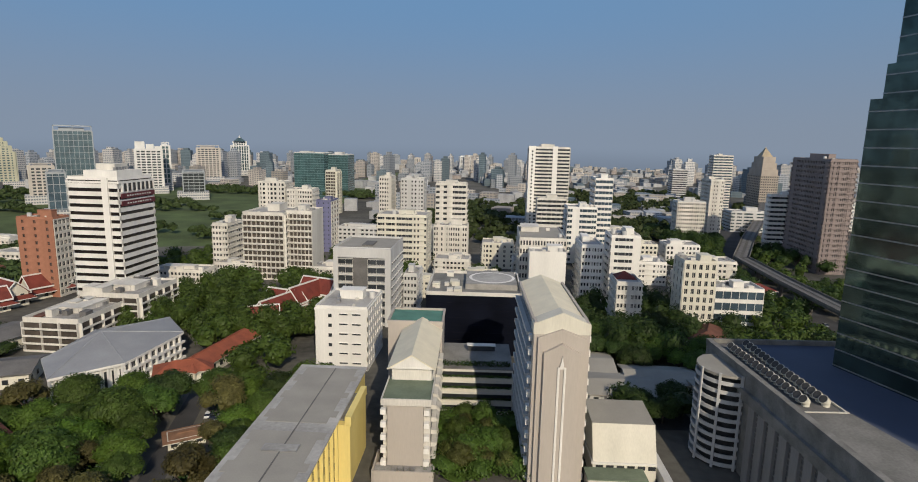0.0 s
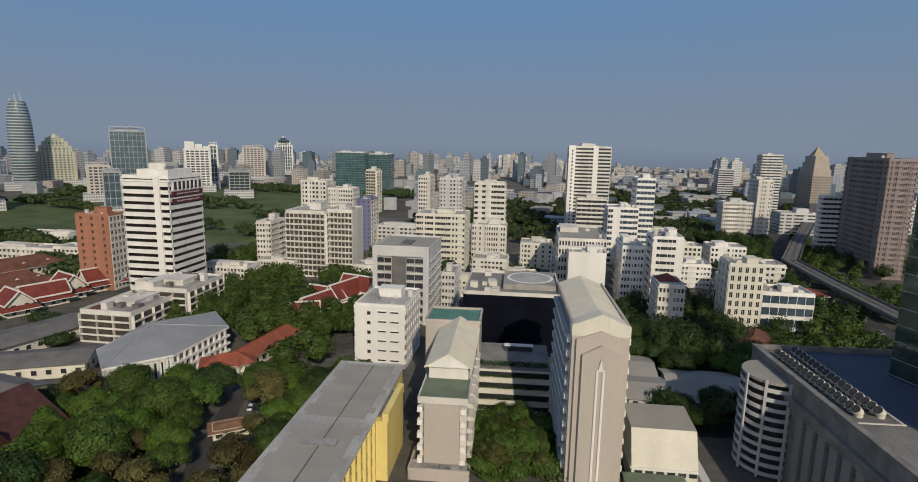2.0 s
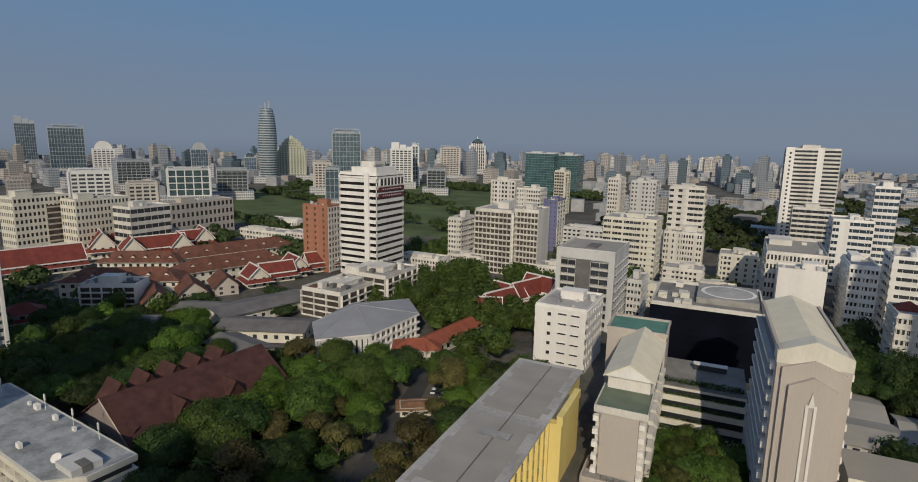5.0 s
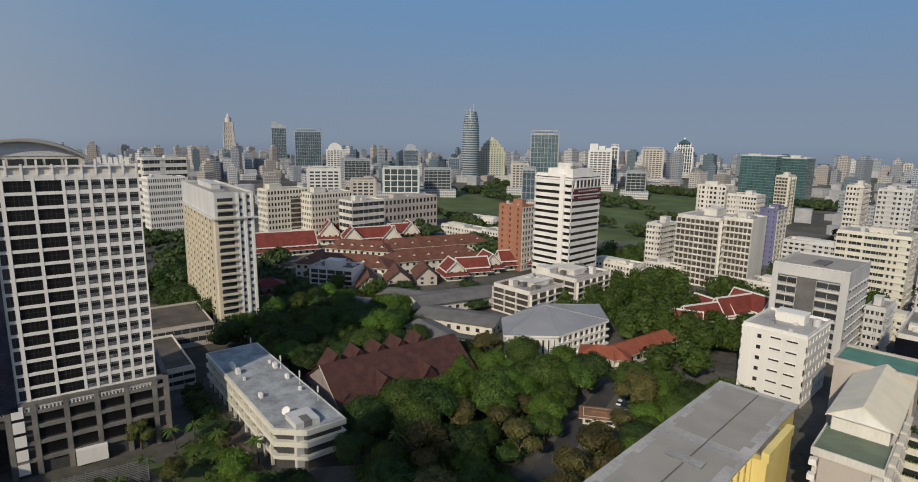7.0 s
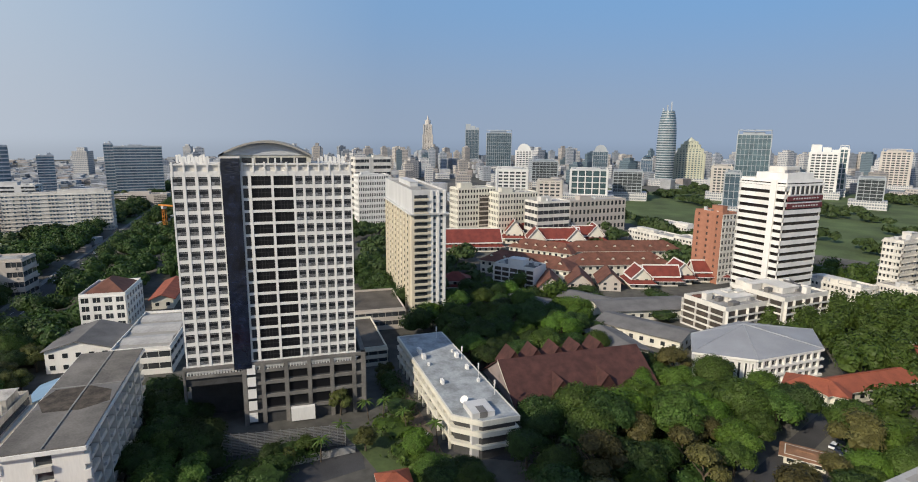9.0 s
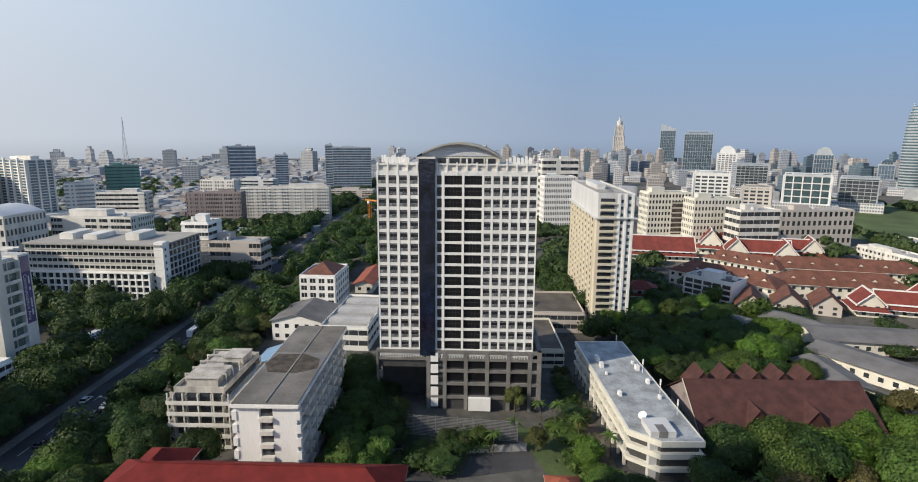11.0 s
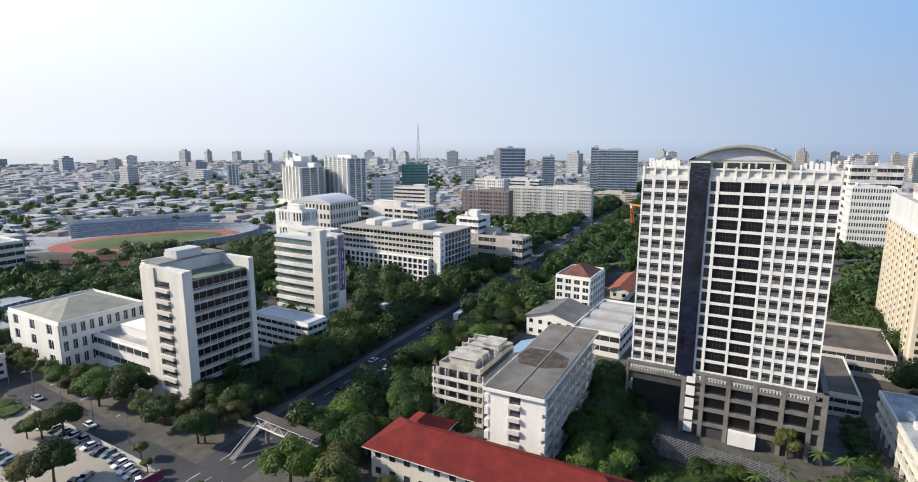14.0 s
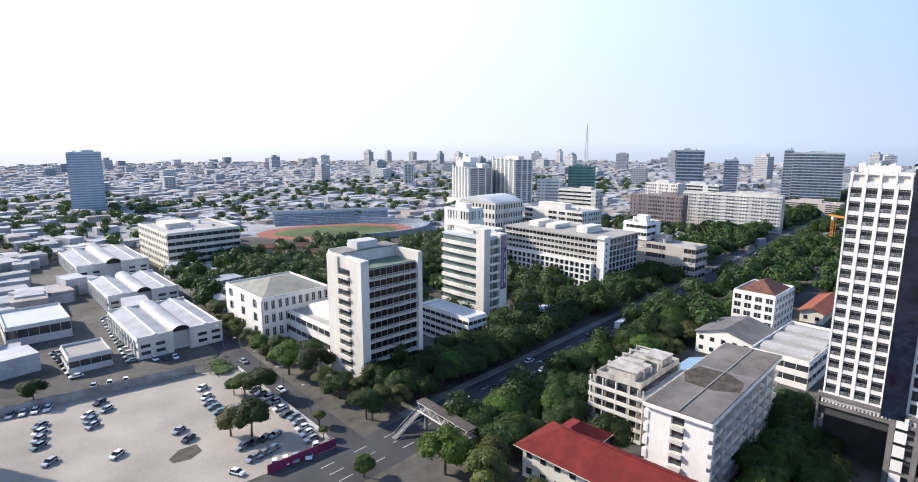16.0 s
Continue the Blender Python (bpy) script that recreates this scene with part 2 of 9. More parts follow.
# ---- mesh tools ----
class Mesh:
    """Collects boxes and faces, with a material slot each, into one mesh."""

    def __init__(self):
        self.v, self.f, self.m = [], [], []

    def box(self, x0, x1, y0, y1, z0, z1, slot=0):
        k = len(self.v)
        self.v += [(x0, y0, z0), (x1, y0, z0), (x1, y1, z0), (x0, y1, z0), (x0, y0, z1), (x1, y0, z1), (x1, y1, z1), (x0, y1, z1)]
        self.f += [(k, k + 3, k + 2, k + 1), (k + 4, k + 5, k + 6, k + 7), (k, k + 1, k + 5, k + 4), (k + 1, k + 2, k + 6, k + 5), (k + 2, k + 3, k + 7, k + 6), (k + 3, k, k + 4, k + 7)]
        self.m += [slot] * 6
        return self

    def prism(self, pts, z0, z1, slot=0, top=None):
        """A upright prism over the outline pts (anticlockwise)."""
        k, n = len(self.v), len(pts)
        self.v += [(p[0], p[1], z0) for p in pts] + [(p[0], p[1], z1) for p in pts]
        for i in range(n):
            j = (i + 1) % n
            self.f.append((k + i, k + j, k + n + j, k + n + i))
            self.m.append(slot)
        self.f += [tuple(range(k + n, k + 2 * n)), tuple(range(k + n - 1, k - 1, -1))]
        self.m += [slot if top is None else top, slot]
        return self

    def poly(self, pts, slot=0):
        k = len(self.v)
        self.v += [tuple(p) for p in pts]
        self.f.append(tuple(range(k, k + len(pts))))
        self.m.append(slot)
        return self

    def tube(self, a, b, ra, rb, n=8, slot=0):
        a, b = Vector(a), Vector(b)
        q = (b - a).to_track_quat("Z", "Y")
        k = len(self.v)
        for p, r in ((a, ra), (b, rb)):
            for i in range(n):
                t = 2 * math.pi * i / n
                self.v.append(tuple(p + q @ Vector((r * math.cos(t), r * math.sin(t), 0))))
        for i in range(n):
            j = (i + 1) % n
            self.f.append((k + i, k + j, k + n + j, k + n + i))
            self.m.append(slot)
        self.f += [tuple(range(k + n, k + 2 * n)), tuple(range(k + n - 1, k - 1, -1))]
        self.m += [slot, slot]
        return self

    def gable(self, x0, x1, y0, y1, z0, z1, over=0.0, thick=0.25, slot=0, wall=None):
        """A pitched roof with its ridge along x; wall fills the gable ends."""
        ym = (y0 + y1) / 2
        for s, ya in ((1, y0 - over), (-1, y1 + over)):
            zb = z0 - over * (z1 - z0) / (ym - y0)
            a, b = x0 - over, x1 + over
            top = [(a, ya, zb + thick), (b, ya, zb + thick), (b, ym, z1 + thick), (a, ym, z1 + thick)]
            low = [(p[0], p[1], p[2] - thick) for p in top]
            if s < 0:
                top, low = top[::-1], low[::-1]
            k = len(self.v)
            self.v += top + low
            self.f += [(k, k + 1, k + 2, k + 3), (k + 7, k + 6, k + 5, k + 4)] + [(k + i, k + 4 + i, k + 4 + (i + 1) % 4, k + (i + 1) % 4) for i in range(4)]
            self.m += [slot] * 6
        if wall is not None:
            self.poly([(x0, y1, z0), (x0, y0, z0), (x0, ym, z1)], wall)
            self.poly([(x1, y0, z0), (x1, y1, z0), (x1, ym, z1)], wall)
        return self

    def hip(self, x0, x1, y0, y1, z0, z1, inset=None, slot=0):
        ym = (y0 + y1) / 2
        i = (y1 - y0) / 2 if inset is None else inset
        a, b, c, d = (x0, y0, z0), (x1, y0, z0), (x1, y1, z0), (x0, y1, z0)
        e, f = (x0 + i, ym, z1), (x1 - i, ym, z1)
        for q in ((a, b, f, e), (b, c, f), (c, d, e, f), (d, a, e), (d, c, b, a)):
            self.poly(q, slot)
        return self

    def data(self, name, mats):
        me = bpy.data.meshes.new(name)
        me.from_pydata(self.v, [], self.f)
        for x in mats:
            me.materials.append(x)
        me.polygons.foreach_set("material_index", self.m)
        me.update()
        return me


def part(name, mesh, mats, parent, label="", m=None, kind=""):
    """One mesh part under a thing or a part; mesh may be a Mesh or ready mesh data."""
    me = mesh.data(name, mats if isinstance(mats, (list, tuple)) else [mats]) if isinstance(mesh, Mesh) else mesh
    ob = new(name, me)
    ob.parent = parent
    if m is not None:
        ob.matrix_basis = m
    return tagged(ob, label, "", "", kind)


def thing(name, label, category, m, group="", kind=""):
    ob = new(name)
    ob.empty_display_size = 0.5
    ob.matrix_basis = m
    return tagged(ob, label, category, group, kind)


def setting(name, mesh, mats, m=None, label="", category="", kind="structure"):
    ob = part(name, mesh, mats, None, label, m)
    return tagged(ob, label, category, "", kind)


FOOT = []


def foot(x, y, yaw, w, d, pad=2.0):
    FOOT.append((x, y, math.cos(radians(yaw)), math.sin(radians(yaw)), w / 2 + pad, d / 2 + pad))


def is_free(x, y, r=0.0):
    for a, b, c, s, w, d in FOOT:
        u, v = (x - a) * c + (y - b) * s, -(x - a) * s + (y - b) * c
        if abs(u) < w + r and abs(v) < d + r:
            return False
    return True


# ---- facades: u to the right along the face, y into the wall, z up ----
def faces(w, d):
    return {"front": (pose(-w / 2, -d / 2, 0), w), "left": (pose(-w / 2, d / 2, 0, 0, 0, -90), d),
            "right": (pose(w / 2, -d / 2, 0, 0, 0, 90), d), "back": (pose(w / 2, d / 2, 0, 0, 0, 180), w)}


def facade(top, m, w, z0, z1, floors, style, bays, wall, glass=None, sill=0.34, pier=0.34, each=True, ends=0.0, deep=0.35, cap=True):
    """Storeys of one face. Styles: grid, band, balcony, curtain."""
    glass = glass or GLASS_D
    fh = (z1 - z0) / floors
    bw = (w - 2 * ends) / bays
    rows = [z0 + i * fh for i in range(floors)]
    if style == "grid":
        p = Mesh()
        p.box(0, w, -deep, 0.02, 0, fh * sill)
        if ends > 0:
            p.box(0, ends, -deep + 0.005, 0.02, fh * sill, fh)
            p.box(w - ends, w, -deep + 0.005, 0.02, fh * sill, fh)
        for i in range(bays + 1):
            u = ends + i * bw
            a, b = max(0, u - bw * pier / 2), min(w, u + bw * pier / 2)
            p.box(a, b, -deep + 0.003, 0.02, fh * sill, fh)
        wall_me = p.data("wall_storey", [wall])
        u0, u1 = bw * pier / 2, bw * (1 - pier / 2)
        g = Mesh()
        g.box(u0, u1, -0.08, 0.02, fh * sill, fh, 0)
        um = (u0 + u1) / 2
        g.box(um - 0.05, um + 0.05, -0.14, 0.0, fh * sill, fh, 1)
        g.box(u0, u1, -0.16, 0.0, fh * sill, fh * sill + 0.10, 1)
        g.box(u0, u1, -0.15, 0.0, fh - 0.10, fh, 1)
        if each:
            win = g.data("window", [glass, wall])
        else:
            row = Mesh()
            row.box(ends + u0, w - ends - u0, -0.08, 0.02, fh * sill, fh, 0)
            win = row.data("window_strip", [glass])
        for z in rows:
            part("wall_storey", wall_me, None, top, "", m @ pose(0, 0, z))
            if each:
                for i in range(bays):
                    part("window", win, None, top, "", m @ pose(ends + i * bw, 0, z))
            else:
                part("window_strip", win, None, top, "", m @ pose(0, 0, z))
    elif style == "band":
        s = Mesh()
        s.box(0, w, -deep - 0.15, 0.02, 0, fh * sill)
        s.box(0, w, -deep - 0.22, 0.02, fh * sill - 0.12, fh * sill)
        sp = s.data("spandrel", [wall])
        g = Mesh()
        g.box(0.05, w - 0.05, -0.06, 0.02, fh * sill, fh, 0)
        for i in range(bays + 1):
            u = min(max(ends + i * bw, 0.1), w - 0.1)
            g.box(u - 0.08, u + 0.08, -0.2, 0.0, fh * sill, fh, 1)
        gl = g.data("window_band", [glass, wall])
        for z in rows:
            part("spandrel", sp, None, top, "", m @ pose(0, 0, z))
            part("window_band", gl, None, top, "", m @ pose(0, 0, z))
    elif style == "balcony":
        b = Mesh()
        b.box(0.1, w - 0.1, -1.2, 0.02, 0, 0.22)
        b.box(0.1, w - 0.1, -1.2, -1.05, 0.2, fh * min(sill, 0.27))
        for i in range(bays + 1):
            u = min(max(ends + i * bw, 0.2), w - 0.2)
            b.box(u - 0.12, u + 0.12, -1.25 if i % 2 == 0 else -0.9, 0.02, 0.2, fh)
        bm = b.data("balcony", [wall])
        g = Mesh()
        g.box(0.2, w - 0.2, -0.06, 0.02, 0.3, fh * 0.85, 0)
        for i in range(0, bays, 2):
            u = ends + i * bw
            g.box(u + bw * 0.90, u + bw, -0.1, 0.0, 0.25, fh * 0.9, 1)
        # flat strip in the painted shade colour, for depth behind the balcony
        gm = g.data("window_strip", [RECESS_SHADE, wall])
        for z in rows:
            part("balcony", bm, None, top, "", m @ pose(0, 0, z))
            part("window_strip", gm, None, top, "", m @ pose(0, 0, z))
    elif style == "curtain":
        g = Mesh()
        g.box(0.03, w - 0.03, -0.10, 0.02, 0, fh, 0)
        g.box(0, w, -0.16, 0.0, 0, fh * sill * 0.35, 1)
        for i in range(bays + 1):
            u = min(max(ends + i * bw, 0.06), w - 0.06)
            g.box(u - 0.05, u + 0.05, -0.18, 0.0, 0, fh, 1)
        gm = g.data("curtain_wall", [glass, wall])
        for z in rows:
            part("curtain_wall", gm, None, top, "", m @ pose(0, 0, z))
    if cap and style in ("grid", "band"):
        part("cornice", Mesh().box(0, w, -deep - 0.1, 0.02, z1, z1 + 0.5), wall, top, "", m)




def roof_kit(top, w, d, h, wall, roof, plant=1, seed=0, high=4.0):
    r = random.Random(seed)
    q = Mesh()
    for a in ((-w / 2, w / 2, -d / 2, -d / 2 + 0.25), (-w / 2, w / 2, d / 2 - 0.25, d / 2), (-w / 2, -w / 2 + 0.25, -d / 2 + 0.25, d / 2 - 0.25), (w / 2 - 0.25, w / 2, -d / 2 + 0.25, d / 2 - 0.25)):
        q.box(*a, h, h + 1.0)
    part("parapet", q, wall, top)
    part("roof", Mesh().box(-w / 2 + 0.25, w / 2 - 0.25, -d / 2 + 0.25, d / 2 - 0.25, h, h + 0.12), roof, top)
    for i in range(plant):
        pw, pd = w * r.uniform(0.2, 0.42), d * r.uniform(0.3, 0.5)
        px, py = r.uniform(-0.25, 0.25) * w, r.uniform(-0.1, 0.22) * d
        ph = high * r.uniform(0.6, 1.0)
        b = Mesh().box(px - pw / 2, px + pw / 2, py - pd / 2, py + pd / 2, h + 0.1, h + ph)
        b.box(px - pw / 2 - 0.2, px + pw / 2 + 0.2, py - pd / 2 - 0.2, py + pd / 2 + 0.2, h + ph, h + ph + 0.25)
        part("plant_room", b, wall, top)
    if plant:
        for i in range(r.randint(3, 7)):
            px, py = r.uniform(-0.42, 0.42) * w, r.uniform(-0.42, 0.3) * d
            s = r.uniform(0.5, 1.2)
            if i % 3 == 2:
                part("water_tank", Mesh().tube((px, py, h + 0.1), (px, py, h + 0.3 + s * 2), s, s, 12), PALE, top)
            else:
                part("rooftop_unit", Mesh().box(px - s, px + s, py - s * 0.7, py + s * 0.7, h + 0.1, h + 0.12 + s * 1.2).box(px - s * 0.3, px + s * 0.3, py - s, py + s, h + 0.1, h + 0.5), METAL if i % 2 else WHITE, top)


def ring_storey(w, d, fh, spec, mixed=False, seed=0):
    """One storey's wall with its openings, all the way round; mixed sets blank bays and balconies among the windows."""
    p = Mesh()
    r = random.Random(seed * 13 + 5)
    hood = mixed and r.random() < 0.55
    for side, (m, sw) in faces(w, d).items():
        style, bays, opt = spec[side]
        sill, pier, deep = opt.get("sill", 0.48 if style == "band" else 0.46), opt.get("pier", 0.42), opt.get("deep", 0.3)
        if style == "grid":
            bays = max(2, round(bays * (1.75 if mixed else 1.4)))
        if style == "curtain":
            sill, deep = 0.14, 0.12
        q = Mesh().box(-deep, sw + deep, -deep, 0.02, 0, fh * sill)
        if style == "blank":
            q.box(0, sw, -deep, 0.02, fh * sill, fh)
        else:
            bw = sw / bays
            if hood:
                q.box(-0.5, sw + 0.5, -0.75, 0.02, fh - 0.2, fh - 0.02)
            for i in range(bays if mixed else 0):
                u, c = i * bw, r.random()
                if c < 0.16:
                    q.box(u, u + bw, -deep + 0.015, 0.02, fh * sill, fh)
                elif c < 0.40:
                    q.box(u + bw * 0.06, u + bw * 0.94, -1.25, 0.0, 0.0, 0.2)
                    q.box(u + bw * 0.06, u + bw * 0.94, -1.25, -1.12, 0.2, 1.0)
                elif c < 0.55:
                    q.box(u + bw * 0.5 - 0.06, u + bw * 0.5 + 0.06, -0.2, 0.02, fh * sill, fh)
                    q.box(u + bw * 0.3, u + bw * 0.3 + 0.8, -0.8, -0.2, fh * sill - 0.75, fh * sill - 0.15)
                elif c < 0.68:
                    q.box(u, u + bw * 0.5, -deep + 0.012, 0.02, fh * sill, fh)
            for i in range(bays + 1):
                h = bw * pier / 2 if style == "grid" else (0.06 if style == "band" else 0.05)
                u = i * bw
                q.box(max(0, u - h), min(sw, u + h), -deep + 0.01 + (0.14 if style == "band" else 0), 0.02, fh * sill, fh)
        k = len(p.v)
        p.v += [tuple(m @ Vector(v)) for v in q.v]
        p.f += [tuple(k + a for a in f) for f in q.f]
        p.m += q.m
    return p


MIXED = ("apartment_block", "apartment_tower", "shophouse", "ward_block", "faculty_annexe", "ward_tower", "annexe_block", "dormitory_block", "hotel_tower", "office_block")


def bldg(name, label, x, y, yaw, w, d, h, floors, wall, front=None, left=None, right=None, roof=None, plant=1, seed=0, z0=0.0, category="building", base=0.0, high=4.0, group="", back=None):
    """A block with its storeys on the faces that are given as (style, bays, options)."""
    top = thing(name, label, category, pose(x, y, z0, 0, 0, yaw), group)
    foot(x, y, yaw, w, d)
    given = [s for s in (front, left, right) if s]
    single = any(s[0] == "balcony" or s[0] == "grid" and s[2].get("each", True) for s in given)
    if given and not single:
        blank = ("blank", 1, {})
        spec = {"front": front or blank, "left": left or blank, "right": right or left or blank, "back": back or front or blank}
        glass = next((s[2]["glass"] for s in given if "glass" in s[2]), GLASS_D)
        skin = next((s[2]["wall"] for s in given if "wall" in s[2]), wall)
        part("body", Mesh().box(-w / 2, w / 2, -d / 2, d / 2, 0, h), glass, top, "glazed core")
        zt = h - 0.6
        fh = (zt - base) / floors
        me = ring_storey(w, d, fh, spec, name in MIXED, seed).data("storey", [skin])
        for i in range(floors):
            part("storey", me, None, top, "", pose(0, 0, base + i * fh))
        part("cornice", Mesh().box(-w / 2 - 0.35, w / 2 + 0.35, -d / 2 - 0.35, d / 2 + 0.35, zt, h + 0.02), skin, top)
    else:
        part("body", Mesh().box(-w / 2, w / 2, -d / 2, d / 2, 0, h), wall, top)
        fc = faces(w, d)
        for side, spec in (("front", front), ("left", left), ("right", right)):
            if spec:
                style, bays, opt = spec
                opt = dict(opt)
                zt = opt.pop("top", h - 0.6)
                zb = opt.pop("base", base)
                fl = opt.pop("floors", floors)
                facade(top, fc[side][0], fc[side][1], zb, zt, fl, style, bays, opt.pop("wall", wall), **opt)
    roof_kit(top, w, d, h, wall, roof or ROOFP, plant, seed, high)
    return top


# ---- ground ----
ground = setting("ground", Mesh().poly([(-4900, -4900, 0), (4900, -4900, 0), (4900, 4900, 0), (-4900, 4900, 0)]), SOIL, None, "hazy city ground of soil and paving to the horizon", "ground")


# ring that carries the emitted haze and sky colours
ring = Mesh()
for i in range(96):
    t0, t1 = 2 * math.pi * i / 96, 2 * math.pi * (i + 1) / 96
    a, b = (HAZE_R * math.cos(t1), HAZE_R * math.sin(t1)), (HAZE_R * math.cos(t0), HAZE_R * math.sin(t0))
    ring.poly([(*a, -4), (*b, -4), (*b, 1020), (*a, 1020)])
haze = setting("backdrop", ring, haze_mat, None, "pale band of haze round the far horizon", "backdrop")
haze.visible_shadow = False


def strip(name, label, a, b, width, z, material, lift=0.0, category="road"):
    """A straight stretch of road or pavement from a to b."""
    a, b = Vector(a), Vector(b)
    L, yaw = (b - a).length, math.degrees(math.atan2(b.y - a.y, b.x - a.x))
    c = (a + b) / 2
    foot(c.x, c.y, yaw, L, width, -0.5)
    return setting(name, Mesh().box(-L / 2, L / 2, -width / 2, width / 2, -0.3, z), material, pose(c.x, c.y, lift, 0, 0, yaw), label, category)


# ---- roads, pavements, the car park and lawns ----
MAIN_A, MAIN_B = (-28.9, -103.2), (-999, 62.4)
strip("road", "wide asphalt avenue", MAIN_A, MAIN_B, 16, 0.03, ASPHALT)
setting("yard", Mesh().prism([(46, 150), (70, 150), (70, 205), (120, 205), (140, 300), (40, 300)], -0.3, 0.02), mat("dark_yard_asphalt", (0.05, 0.05, 0.052), 0.9, 0.3, 0.1, 2.0), None, "dark asphalt yards between the low blocks", "ground")
foot(-113.9, -78.9, 73.7, 19, 7, 0)
strip("road", "asphalt side street", (-98, -96), (-113, -150), 9, 0.04, ASPHALT)
strip("road", "asphalt side street", (-113, -150), (-140, -245), 9, 0.05, ASPHALT)
strip("road", "asphalt side street", (-140, -245), (-200, -420), 9, 0.04, ASPHALT)
strip("road", "asphalt street under the viaduct", (160, 120), (176, 350), 18, 0.03, ASPHALT)
strip("road", "asphalt street into the distance", (176, 350), (420, 900), 18, 0.04, ASPHALT)
strip("road", "narrow campus lane", (-60, 66), (-82, 170), 6, 0.03, ASPHALT)
strip("path", "brown paved lane along the lecture block", (-168, 66.0), (-113, 56.5), 5, 0.05, mat("brown_paving", (0.15, 0.115, 0.09), 0.9, 0.3, 0.3, 2.0), 0, "path")
strip("road", "narrow lane between the halls", (-88, 100), (-120, 60), 5, 0.04, ASPHALT)
strip("pavement", "raised concrete pavement along the avenue", (-107.5, -80.2), (-1000, 72.3), 3, 0.15, PAVING)
strip("pavement", "raised concrete pavement along the avenue", (-118.5, -97.7), (-1000, 52.5), 3, 0.15, PAVING)
LINE = mat("road_paint", (0.55, 0.55, 0.52), 0.8, 0.15)
dash = Mesh().box(-2, 2, -0.1, 0.1, 0.0, 0.02).data("lane_mark", [LINE])
for lane in (-3.8, 0.0, 3.8):
    for i in range(26):
        p = Vector(MAIN_A).lerp(Vector(MAIN_B), (i + 6) * 10.0 / 984)
        ob = new("lane_mark", dash)
        ob.matrix_basis = pose(p.x - 0.17 * lane, p.y + lane * 0.985 * -1, 0.032, 0, 0, 170.2)
        tagged(ob, "white lane dash on the avenue", "road marking", "lane dashes", "structure")
setting("car_park", Mesh().prism([(-96, -101), (-60, -112), (30, -125), (30, -215), (-40, -197), (-68, -189), (-85, -191), (-102, -175), (-114, -168), (-104, -127)], -0.3, 0.05), SAND, None, "pale gravel car park with worn tracks", "car park")
FOOT.append((-55, -155, 1, 0, 52, 32))
setting("lawn", Mesh().prism([(-560, 420), (-330, 380), (-150, 420), (-150, 1560), (-250, 900), (-640, 900)], -0.3, 0.03), LAWN, None, "green racecourse lawn", "lawn")
FOOT.append((-370, 640, 1, 0, 220, 230))
setting("lawn", Mesh().prism([(-140, 40), (-96, 44), (-96, 62), (-136, 60)], -0.3, 0.03), LAWN, None, "campus lawn in front of the residence", "lawn")
setting("forecourt", Mesh().prism([(-146, -4), (-118, 0), (-120, 40), (-140, 44)], -0.3, 0.02), ASPHALT, None, "concrete forecourt of the residence", "forecourt")
setting("worn_patch", Mesh().prism([(-76.5, -133), (-72.5, -134.2), (-68.5, -132.2), (-68, -129.5), (-71.5, -127.6), (-75.5, -128.8)], -0.1, 0.06), mat("damp_soil", (0.10, 0.085, 0.065), 0.95, 0.3, 0.4), None, "dark damp patch in the gravel", "ground")
# ground colour lightened to stand in for haze over the far quarter
setting("quarter_ground", Mesh().prism([(-240, -430), (-420, -260), (-640, -230), (-1500, -300), (-1950, -350), (-1950, -1950), (-100, -1950), (-130, -600)], -0.3, 0.02), mat("haze_paled_ground", (0.33, 0.335, 0.34), 0.95, 0.3, 0.02, 0.3), None, "grey paved ground of the dense low quarter", "ground")
setting("pitch_lawn", Mesh().prism([(-640, -60), (-560, -20), (-640, 200), (-900, 160)], -0.3, 0.02), LAWN, None, "distant green ground among trees", "lawn")

G = lambda b, **k: ("grid", b, k)
BD = lambda b, **k: ("band", b, k)
BA = lambda b, **k: ("balcony", b, k)
CW = lambda b, **k: ("curtain", b, k)

# ---- the hospital and campus side ----
bldg("clinic_block", "plain white six-storey block with few small windows", -39.8, 200.0, 86.0, 24.0, 18.2, 22.3, 6, BRIGHT, front=G(5, pier=0.5, each=False), roof=ROOFP, seed=1)
CLINIC = bpy.data.objects["clinic_block"]
slot_me = Mesh().box(0, 3.0, -0.42, 0.1, 0, 0.55, 0).box(-0.15, 3.15, -0.55, 0.1, 0.55, 0.7, 1).data("window", [GLASS_D, BRIGHT])
small_me = Mesh().box(0, 1.2, -0.42, 0.1, 0, 1.2).data("window", [GLASS_D])
for k in range(6):
    for u, z, me in ((4.6, 1.5, small_me), (8.4, 2.4, slot_me), (13.0, 2.4, slot_me)):
        part("window", me, None, CLINIC, "", pose(-12, 9.1, 0, 0, 0, -90) @ pose(u, 0, z + k * 3.55))
